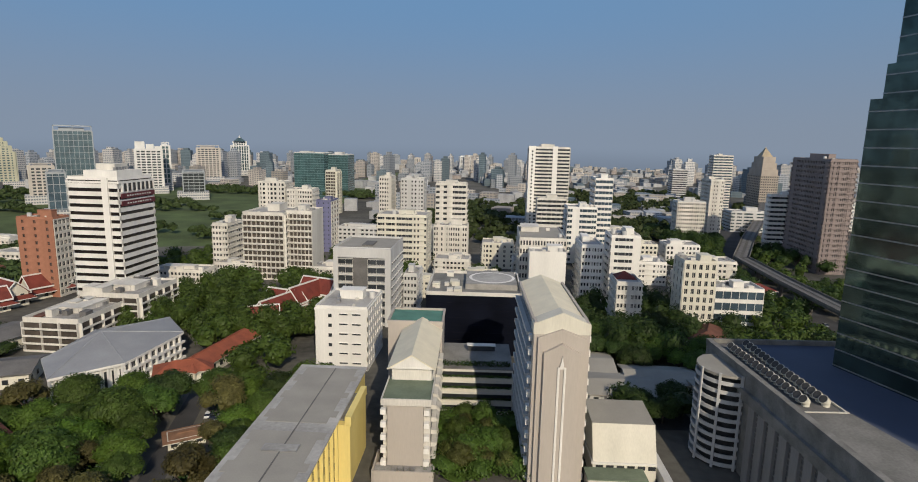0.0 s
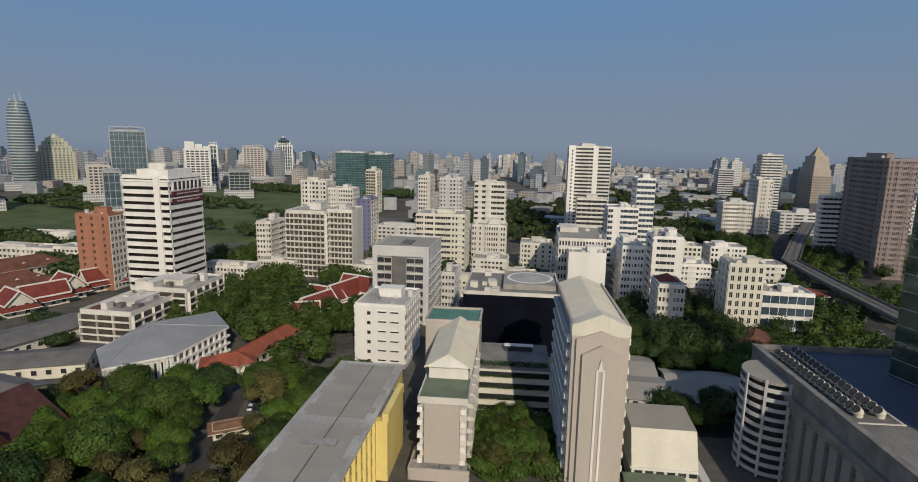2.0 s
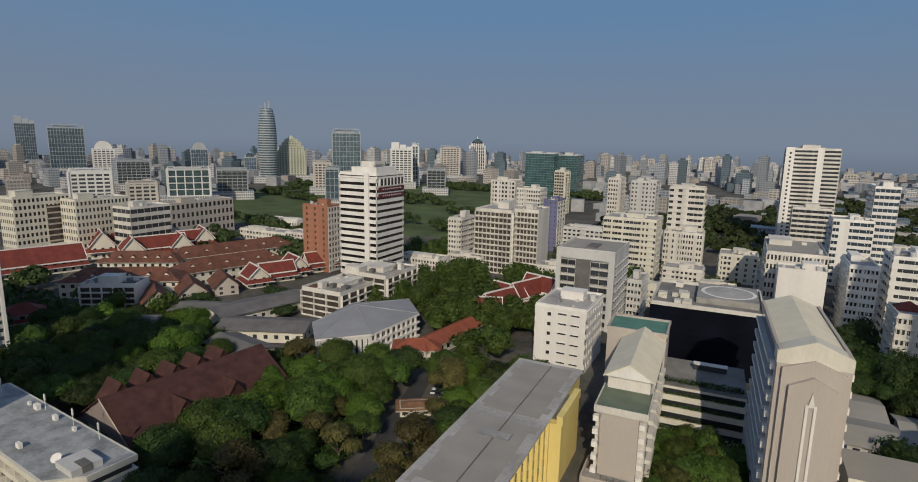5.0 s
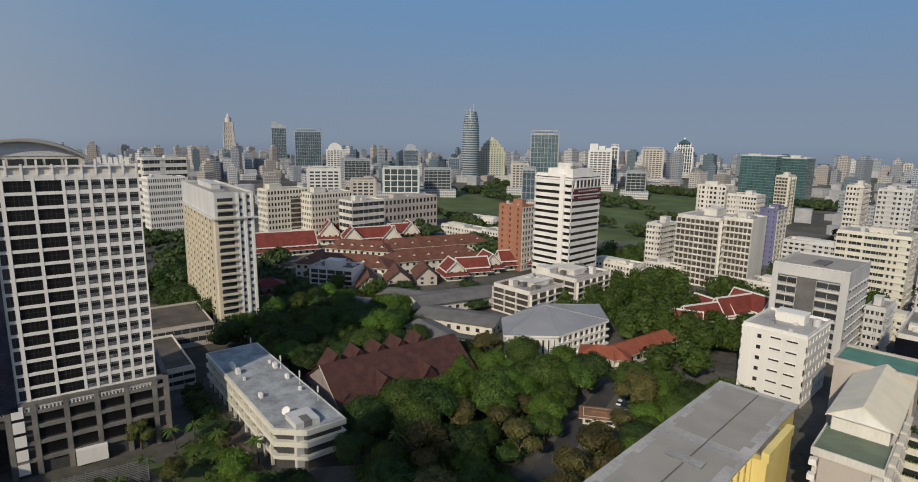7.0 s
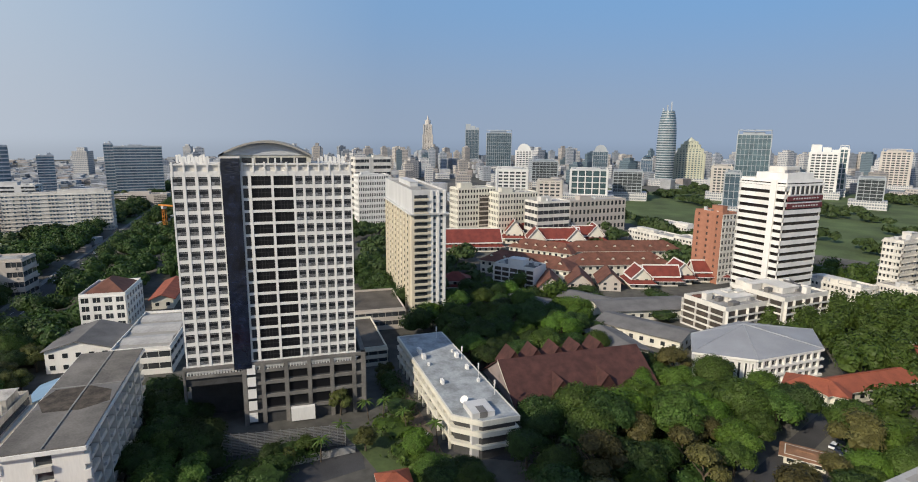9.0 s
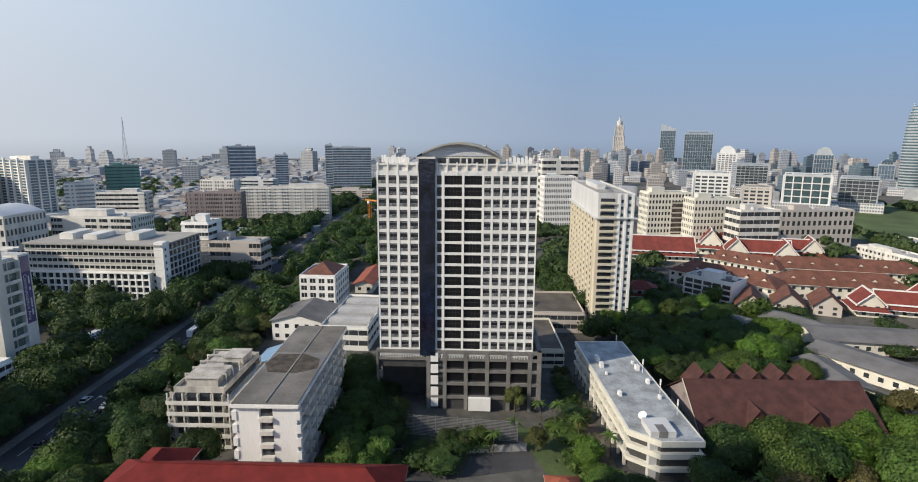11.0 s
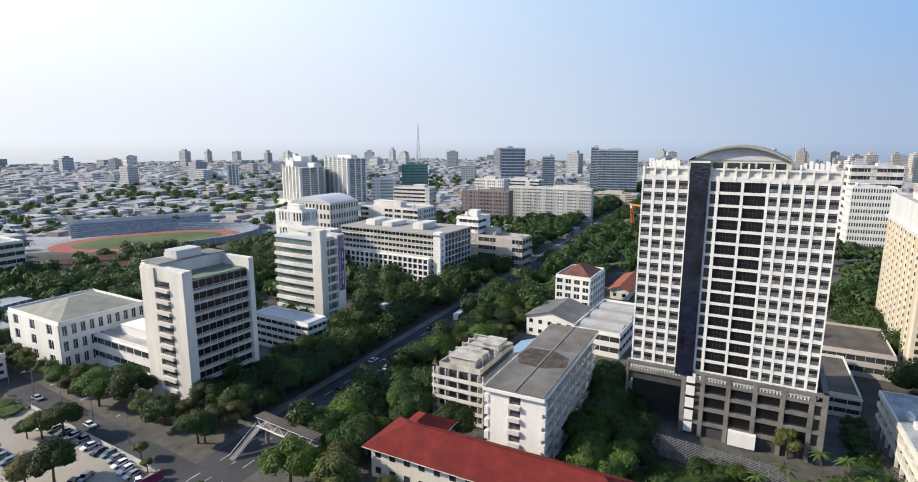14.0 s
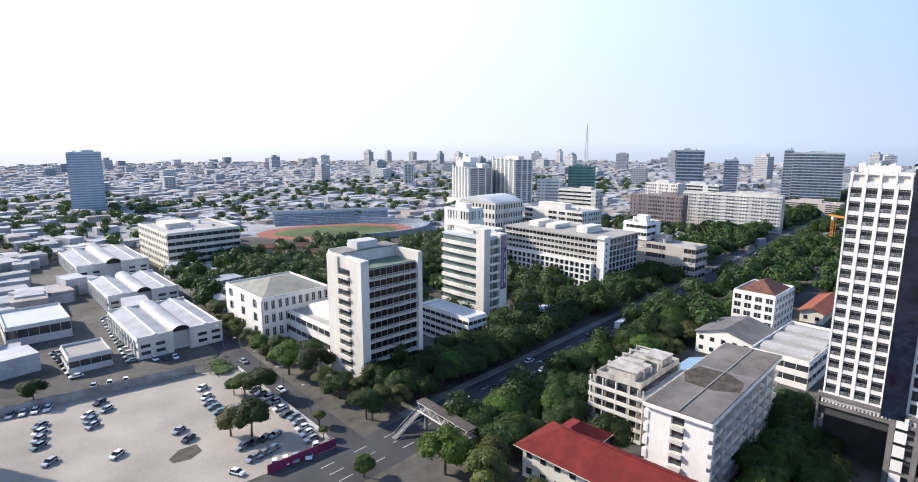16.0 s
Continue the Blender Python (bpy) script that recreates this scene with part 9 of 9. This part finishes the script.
wood("stadium_trees", "dense trees between the stadium and the offices", ((-275, -262, -40, 110, 40), (-225, -262, -13, 60, 40), (-290, -300, -40, 60, 20), (-330, -240, -13, 90, 60), (-172, -178, -13, 24, 16)), 150, 40, LEAF_HAZE, 0.7, 10.0, 240, 0.0)
wood("residence_trees", "dark trees between the residence and the tan tower", ((-250, 98, -10, 50, 16), (-290, 105, 10, 60, 40), (-215, 104, -10, 30, 14), (-262, 40, -10, 30, 50)), 70, 41, LEAF_D, 0.6, 11.0, 300, 0.0)
wood("avenue_canopy", "dense dark roadside trees lining the far avenue", ((-420, -25, -9.8, 420, 13), (-420, -61, -9.8, 420, 13), (-760, 34, -9.8, 300, 16), (-760, -3, -9.8, 300, 16)), 300, 42, LEAF_D, 0.65, 12.0, 260, -3.0)
wood("soi_trees", "dense dark trees between the low blocks and the sheds", ((82, 216, -4, 76, 44), (58, 252, -4, 34, 24), (108, 262, -4, 60, 24), (58, 157, -4, 20, 12)), 95, 51, LEAF_D, 0.5, 13.0, 300, -1.0)
wood("forecourt_shrubs", "low shrubs and small trees in the forecourt", ((-128, 20, -10, 12, 30), (-142, 2, -10, 20, 10), (-142, 59, -10, 50, 3)), 26, 43, LEAF_D, 0.35, 4.5, 300, -1.0)
wood("workshop_trees", "small trees between the campus workshops", ((-190, 165, 20, 70, 50), (-165, 205, 20, 50, 40), (-215, 180, 30, 40, 30)), 60, 44, LEAF_D, 0.45, 6.0, 200, 0.5)
wood("courtyard_planting", "dense bushes and small trees filling the courtyard", ((8, 137, 0, 22, 24),), 34, 36, LEAF, 0.36, 6.0, 420, -3.0, False)
wood("courtyard_flowers", "pale flowering bushes in the courtyard", ((8, 131, 0, 18, 4),), 9, 37, LEAF_Y, 0.3, 5.0, 300, -3.0, False)
wood("grove_understorey", "low dark shrubs under the campus trees", ((-95, 118, -4, 80, 90),), 110, 38, LEAF_D, 0.5, 4.0, 160, 0.5)
wood("roadside_canopy", "dense dark roadside tree canopy along the avenue", ((-150, -70, -10, 70, 10), (-225, -56, -10, 90, 14), (-185, -98, -10, 110, 22), (-287, -76, -10, 110, 14), (-250, -88, -10, 60, 24), (-205, 95, -10, 50, 16), (-222, 75, 80, 30, 14), (-170, 50, -10, 40, 16)), 95, 33, LEAF_D, 0.55, 12.0, 420, -2.0)
wood("park_woods", "dark green park woods between the towers", ((70, 640, 0, 240, 200), (180, 520, 0, 150, 120), (-20, 560, 0, 120, 120), (260, 820, 0, 240, 260), (20, 470, 0, 70, 60)), 1100, 3, LEAF_HAZE)
wood("racecourse_trees", "rows of trees round the racecourse", ((-390, 400, -20, 260, 18), (-230, 450, -10, 160, 14), (-430, 560, -25, 300, 14), (-520, 720, -20, 420, 26), (-350, 640, -25, 220, 10), (-190, 540, -10, 130, 16), (-250, 820, -10, 300, 60), (-300, 480, -15, 200, 8), (-450, 650, -20, 300, 8), (-560, 600, 60, 200, 14)), 560, 4, LEAF_HAZE, free=False)
wood("campus_woods", "trees among the far campus buildings", ((-300, 300, 0, 180, 80), (-400, 300, 30, 120, 120), (-280, 130, 20, 90, 60), (-330, 130, 20, 90, 120), (-420, 120, 0, 140, 160)), 420, 5, LEAF_HAZE, 1.8)
wood("avenue_woods", "trees along the far avenue", ((-560, 40, -10, 260, 90), (-700, 60, -10, 300, 160), (-560, -60, -10, 200, 60), (-480, -110, -10, 120, 70), (-700, -60, -10, 240, 60), (-330, -130, -13, 160, 30), (-420, -200, -13, 200, 80)), 900, 6, LEAF_HAZE)
wood("quarter_trees", "scattered trees in the low quarter", ((-400, -480, 0, 500, 400), (-800, -500, 0, 500, 500), (-250, -700, 0, 300, 300)), 700, 7, LEAF_HAZE, 1.4)
wood("verge_shrubs", "shrubs and hedges along the car park and lanes", ((-101, -116, 76, 40, 3), (-112, -160, 76, 30, 3), (-120, 52, -8, 40, 6), (-72, 92, 80, 60, 10), (8, 138, 0, 22, 28), (-112, -172, 30, 20, 8), (-104, -84, -10, 30, 3)), 160, 8, LEAF, 0.5, 2.2)


def hedge(x, y, yaw, L, W, h, z):
    r = np.random.RandomState(9)
    n = 900
    p = np.column_stack([r.uniform(-L / 2, L / 2, n), r.uniform(-W / 2, W / 2, n), r.uniform(0, h, n)])
    t, b = r.normal(size=(n, 3)) * 0.16, r.normal(size=(n, 3)) * 0.16
    q = np.stack([p - t, p - b, p + t, p + b], 1).reshape(-1, 3)
    me = bpy.data.meshes.new("hedge")
    me.from_pydata(q.tolist(), [], np.arange(4 * n).reshape(n, 4).tolist())
    me.materials.append(LEAF_D)
    ob = part("hedge", me, None, None, "", pose(x, y, z, 0, 0, yaw))
    tagged(ob, "clipped green hedge on the courtyard terrace", "hedge")


hedge(6, 164.5, -1, 21, 1.6, 1.5, 12.2)
for k_ in range(1, 4):
    hedge(6, 157.6 + k_ * 1.3, -1, 21, 0.8, 0.8, k_ * 3 + 0.6)


# ---- cars ----
def car_proto(color_mat, kind):
    top = thing("parked_car", kind, "car", pose(0, 0, -50), "parked cars")
    b = bmesh.new()
    prof = [(-2.15, 0.35), (-2.15, 0.78), (-1.75, 0.88), (1.2, 0.92), (2.05, 0.74), (2.15, 0.4)]
    lo = [b.verts.new((x, -0.86, z)) for x, z in prof]
    hi = [b.verts.new((x, 0.86, z)) for x, z in prof]
    n = len(prof)
    for i in range(n):
        j = (i + 1) % n
        b.faces.new((lo[j], lo[i], hi[i], hi[j]))
    b.faces.new(lo)
    b.faces.new(hi[::-1])
    bmesh.ops.bevel(b, geom=b.edges[:], offset=0.08, segments=2, affect="EDGES")
    me = bpy.data.meshes.new("body")
    b.to_mesh(me)
    me.materials.append(color_mat)
    part("body", me, None, top)
    g = Mesh()
    cab = [(-1.75, 0.86), (-1.35, 1.36), (0.35, 1.40), (1.15, 0.90)]
    for i in range(3):
        (xa, za), (xb, zb) = cab[i], cab[i + 1]
        ya, yb = (0.80 if za < 1 else 0.64), (0.80 if zb < 1 else 0.64)
        g.poly([(xa, -ya, za), (xa, ya, za), (xb, yb, zb), (xb, -yb, zb)][::-1], 1 if i == 1 else 0)
    for s in (-1, 1):
        q = [(x, s * (0.80 if z < 1 else 0.64), z) for x, z in cab]
        g.poly(q if s > 0 else q[::-1], 0)
    cabin = part("cabin", g, [GLASS_BLACK, color_mat], top, "dark car glass under a painted roof")
    for x in (-1.35, 1.35):
        for y in (-0.8, 0.8):
            part("wheel", Mesh().tube((x, y - 0.1, 0.32), (x, y + 0.1, 0.32), 0.32, 0.32, 12), DARK, top, "black tyre")
    return top


PAINT = [mat("white_car_paint", (0.75, 0.76, 0.77), 0.3, 0.03, spec=0.6), mat("silver_car_paint", (0.42, 0.44, 0.46), 0.3, 0.05, metal=0.5), mat("dark_car_paint", (0.05, 0.055, 0.065), 0.25, 0.1, spec=0.6), mat("blue_grey_car_paint", (0.16, 0.24, 0.28), 0.3, 0.1, spec=0.6)]
PROTO = [car_proto(PAINT[0], "white parked car"), car_proto(PAINT[1], "silver parked car"), car_proto(PAINT[2], "black parked car"), car_proto(PAINT[3], "blue-grey parked car")]
for p_, w_ in zip(PROTO, ("white saloon car parked on the ground", "silver saloon car parked on the ground", "black saloon car parked on the ground", "blue-grey saloon car parked on the ground")):
    p_["label"] = w_
CR = random.Random(3)
USED = set()


def car(x, y, yaw, z=0.05, k=None):
    k = CR.choice((0, 0, 0, 1, 1, 2, 3)) if k is None else k
    m = pose(x, y, z, 0, 0, yaw + CR.uniform(-4, 4))
    if k in USED:
        copy_thing(PROTO[k], m)
    else:
        USED.add(k)
        PROTO[k].matrix_basis = m


def car_row(a, b, n, yaw, z=0.05):
    for i in range(n):
        t = i / max(1, n - 1)
        car(a[0] + (b[0] - a[0]) * t, a[1] + (b[1] - a[1]) * t, yaw, z)


LOTYAW = -10
car_row((-106.5, -155.5), (-103.6, -135.0), 6, LOTYAW)
car_row((-101.4, -130.1), (-100.1, -125.5), 2, LOTYAW)
car_row((-100.2, -122.3), (-94.6, -109.1), 5, LOTYAW)
car_row((-92.7, -105.2), (-88.8, -103.6), 2, LOTYAW + 60)
car_row((-92.0, -151.1), (-88.7, -135.4), 5, LOTYAW)
car_row((-94.1, -141.2), (-94.3, -131.1), 4, LOTYAW)
car_row((-82.2, -121.2), (-90.7, -119.0), 4, LOTYAW + 20)
car_row((-80.1, -114.4), (-85.5, -113.7), 3, LOTYAW + 20)
car_row((-81.5, -107.7), (-86.1, -105.4), 3, 50)
car_row((-96.8, -162.2), (-93.8, -155.4), 2, 20)
car_row((-77.5, -142.9), (-76.5, -136.6), 2, 20)
car_row((-73.7, -178.9), (-72.6, -172.4), 2, 25)
car_row((-67.9, -173.1), (-65.7, -165.4), 3, 25)
car_row((-57.6, -177.7), (-52.8, -165.7), 4, 25)
car_row((-51.2, -155.0), (-51.2, -155.0), 1, 25)
car_row((-62.0, -144.4), (-62.0, -144.4), 1, 25)
car_row((-55.5, -191.8), (-63.4, -187.6), 4, 60)
car_row((-78.3, -192.7), (-86.3, -188.6), 3, 60)
car_row((-74.0, -112.3), (-74.0, -112.3), 1, 100)
car_row((-115.1, -263.8), (-96.2, -204.2), 14, -14)
car_row((-84.3, -235.3), (-78.7, -205.9), 7, -14)
car_row((-101.7, -198.8), (-106.8, -194.2), 3, 75)
for t_, off, ww in ((0.095, 5.5, 1), (0.11, -5.5, 0), (0.125, 1.5, 2), (0.15, 5.8, 0), (0.16, -2.0, 1), (0.19, 4.5, 2), (0.22, -5.5, 0), (0.24, 1.0, 1), (0.27, 5.0, 0), (0.3, -4.0, 2), (0.34, 3.0, 0), (0.38, -2.0, 1), (0.42, 4.0, 0), (0.47, -4.0, 0)):
    p_ = Vector(MAIN_A).lerp(Vector(MAIN_B), t_)
    car(p_.x - 0.17 * off, p_.y - 0.985 * off, 170.2, 0.03, ww)
car_row((-150, -80.2), (-176, -75.8), 6, 170)
car_row((-185, -74.0), (-215, -69.0), 6, 170)
car_row((-90.8, 122.6), (-85.2, 123.4), 3, 40, 0.03)
car_row((-126.5, 58.0), (-126.5, 58.0), 1, 80, 0.06)
car_row((-72.0, 152.3), (-68.3, 150.7), 3, 100, 0.03)
car_row((-110, -140), (-118, -170), 2, 76)
car_row((166, 200), (172, 300), 5, 86, 0.03)


def bus(x, y, yaw):
    top = thing("city_bus", "white city bus on the avenue", "bus", pose(x, y, 0.03, 0, 0, yaw))
    part("body", Mesh().box(-5.5, 5.5, -1.25, 1.25, 0.4, 3.1), PAINT[0], top)
    part("window_strip", Mesh().box(-5.3, 5.3, -1.28, 1.28, 1.5, 2.4), GLASS_BLACK, top, "dark side glass")
    for xx in (-3.6, 3.6):
        part("wheel", Mesh().tube((xx, -1.27, 0.48), (xx, 1.27, 0.48), 0.48, 0.48, 12), DARK, top, "black tyres")


bus(-233, -68, 170)
bus(-249, -69.5, 170)


# ---- fences, walls, footbridge, poles, viaduct ----
def wall_run(name, label, a, b, h, material, thick=0.3, category="wall"):
    a, b = Vector(a), Vector(b)
    L, yaw = (b - a).length, math.degrees(math.atan2(b.y - a.y, b.x - a.x))
    k = Mesh().box(0, L, -thick / 2, thick / 2, 0, h)
    k.box(0, L, -thick / 2 - 0.06, thick / 2 + 0.06, h - 0.15, h)
    for i in range(int(L / 4) + 1):
        k.box(i * 4.0 - 0.15, i * 4.0 + 0.15, -thick / 2 - 0.05, thick / 2 + 0.05, 0, h + 0.05)
    return setting(name, k, material, pose(a.x, a.y, 0, 0, 0, yaw), label, category)


wall_run("boundary_wall", "grey concrete wall along the car park", (-103, -176), (-40, -199), 3.0, CONC)
wall_run("boundary_wall", "grey concrete wall along the car park", (-40, -199), (20, -217), 3.0, CONC)
wall_run("hoarding", "maroon site hoarding beside the avenue", (-96, -101.5), (-78, -106), 2.4, mat("maroon_hoarding", (0.22, 0.03, 0.09), 0.7, 0.12), 0.12, "hoarding")
wall_run("fence", "low white fence along the lane", (-97, -103), (-113, -166), 1.4, PALE, 0.1, "fence")
wall_run("boundary_wall", "pale wall before the residence", (-131, 4), (-128, 40), 2.0, CONC)


def trellis():
    top = thing("trellis_screen", "pale slatted screen in front of the residence", "screen", pose(-136.8, 23.5, 0, 0, 0, 73))
    for i in range(14):
        part("slat", Mesh().box(-16, 16, -0.06, 0.06, 0.3 + i * 0.42, 0.45 + i * 0.42), METAL, top)
    for i in range(17):
        part("post", Mesh().box(-16 + i * 2 - 0.06, -16 + i * 2 + 0.06, -0.12, 0.12, 0, 6.2), METAL, top)


trellis()


def footbridge(x, y, yaw, half):
    """Covered footbridge: a deck on piers, truss sides, a flat grey roof and one flight down along the kerb."""
    top = thing("footbridge", "white steel truss footbridge with a flat grey roof over the avenue", "footbridge", pose(x, y, 0, 0, 0, yaw))
    part("deck", Mesh().box(-half, half, -1.3, 1.3, 5.0, 5.4), CONC_M, top)
    part("roof", Mesh().box(-half - 0.4, half + 0.4, -1.6, 1.6, 8.0, 8.12), BROWN_ROOF, top, "flat grey-brown roof sheet")
    n = int(half)
    for v in (-1.35, 1.35):
        part("top_rail", Mesh().box(-half, half, v - 0.12, v + 0.12, 7.7, 8.0), BRIGHT, top)
        part("bottom_rail", Mesh().box(-half, half, v - 0.12, v + 0.12, 5.2, 5.5), BRIGHT, top)
        part("handrail", Mesh().box(-half, half, v - 0.04, v + 0.04, 6.4, 6.48), METAL, top)
        for i in range(n):
            u = -half + i * 2 * half / n
            e = u + 2 * half / n
            part("brace", Mesh().tube((u, v, 5.4 if i % 2 else 7.8), (e, v, 7.8 if i % 2 else 5.4), 0.09, 0.09, 6), BRIGHT, top)
    for u in (-half + 2.2, half - 2.2):
        part("pier", Mesh().tube((u, 0, -0.1), (u, 0, 5.0), 0.5, 0.5, 12), CONC_M, top)
    for i in range(20):
        part("step", Mesh().box(-half - 0.2, -half + 1.6, -1.4 - (i + 1) * 0.42, -1.4 - i * 0.42, 4.85 - i * 0.25, 5.05 - i * 0.25), CONC_M, top)
    for u in (-half - 0.25, -half + 1.6):
        part("stair_rail", Mesh().tube((u, -1.4, 6.1), (u, -9.8, 1.1), 0.06, 0.06, 6), BRIGHT, top)


footbridge(-113.9, -78.9, 73.7, 10.5)


def street_lamp(x, y, yaw):
    top = thing("street_lamp", "grey steel street lamp beside the road", "lamp", pose(x, y, 0, 0, 0, yaw), "street lamps")
    part("pole", Mesh().tube((0, 0, 0), (0, 0, 8.5), 0.12, 0.08), METAL, top)
    part("arm", Mesh().tube((0, 0, 8.4), (1.8, 0, 8.9), 0.06, 0.05, 6), METAL, top)
    part("head", Mesh().box(1.5, 2.4, -0.15, 0.15, 8.82, 8.98), PALE, top)
    return top


lamp0 = street_lamp(-106, -122, -14)
for i in range(1, 7):
    copy_thing(lamp0, pose(-106 - i * 4.4, -122 - i * 17, 0, 0, 0, -14))
for i in range(10):
    p_ = Vector(MAIN_A).lerp(Vector(MAIN_B), 0.1 + i * 0.035)
    copy_thing(lamp0, pose(p_.x + 1.9, p_.y + 10.6, 0, 0, 0, 260))


CONC_V = mat("dark_viaduct_concrete", (0.12, 0.115, 0.105), 0.9, 0.25, 0.2, 3.0)


def viaduct():
    top = thing("railway_viaduct", "concrete elevated railway viaduct over the street", "viaduct", pose(0, 0, 0))
    pts = [(161, 120), (166, 230), (171, 290), (178, 350), (220, 425), (300, 560), (420, 780)]
    for (xa, ya), (xb, yb) in zip(pts, pts[1:]):
        a, b = Vector((xa, ya)), Vector((xb, yb))
        L, yaw = (b - a).length + 0.6, math.degrees(math.atan2(yb - ya, xb - xa))
        m = pose(xa, ya, 0, 0, 0, yaw)
        part("deck", Mesh().box(0, L, -4.6, 4.6, 11.0, 12.0), CONC_V, top, "", m)
        part("parapet", Mesh().box(0, L, 4.4, 4.7, 12.0, 13.1).box(0, L, -4.7, -4.4, 12.0, 13.1), CONC_D, top, "", m)
        part("track_bed", Mesh().box(0, L, -3.2, -1.0, 12.0, 12.2).box(0, L, 1.0, 3.2, 12.0, 12.2), ROOFD, top, "", m)
        for i in range(int(L / 30) + 1):
            part("pier", Mesh().box(i * 30 + 1, i * 30 + 3, -1.0, 1.0, 0, 11.0).box(i * 30 + 0.8, i * 30 + 3.2, -3.5, 3.5, 9.8, 11.0), CONC_V, top, "", m)


viaduct()


def radio_mast(x, y, z0, h):
    top = thing("radio_mast", "tall thin lattice radio mast on the skyline", "mast", pose(x, y, z0))
    for s in ((-1, -1), (1, -1), (1, 1), (-1, 1)):
        part("leg", Mesh().tube((s[0] * 2.2, s[1] * 2.2, 0), (0, 0, h), 0.22, 0.12, 5), METAL, top)
    for i in range(8):
        q = 2.2 * (1 - i / 8.5)
        part("ring", Mesh().box(-q, q, -0.1, 0.1, i * h / 9, i * h / 9 + 0.2).box(-0.1, 0.1, -q, q, i * h / 9, i * h / 9 + 0.2), METAL, top)


radio_mast(-656, -247, 45, 52)

# a tower added out of view to cast shade on the mall
bldg("neighbour_tower", "plain grey office tower beside the mall", 158, -36, -4, 56, 30, 142, 38, PALE, front=BD(10), left=BD(6))


def tower_crane(x, y, h):
    top = thing("tower_crane", "orange lattice tower crane beside the avenue", "crane", pose(x, y, 0, 0, 0, 40))
    paint = mat("orange_crane_paint", (0.55, 0.20, 0.03), 0.5, 0.1)
    for s in ((-1, -1), (1, -1), (1, 1), (-1, 1)):
        part("mast_leg", Mesh().tube((s[0], s[1], 0), (s[0], s[1], h), 0.3, 0.3, 4), paint, top)
    k = Mesh()
    for i in range(int(h / 3)):
        q = 1 if i % 2 else -1
        k.tube((-q, -1, i * 3), (q, -1, i * 3 + 3), 0.16, 0.16, 4).tube((-1, q, i * 3), (-1, -q, i * 3 + 3), 0.16, 0.16, 4)
    part("bracing", k, paint, top)
    part("jib", Mesh().box(-5, 12, -0.6, 0.6, h, h + 1.2), paint, top)
    part("cab", Mesh().box(-1.2, 1.2, -1.6, 1.6, h - 2.2, h), PALE, top)


tower_crane(-505, 6, 22)

# second unseen tower, added to throw shade over the campus grove
bldg("neighbour_tower", "plain grey office tower beyond the car park", 5, -216, 0, 60, 24, 192, 50, PALE, front=BD(10), left=BD(6))
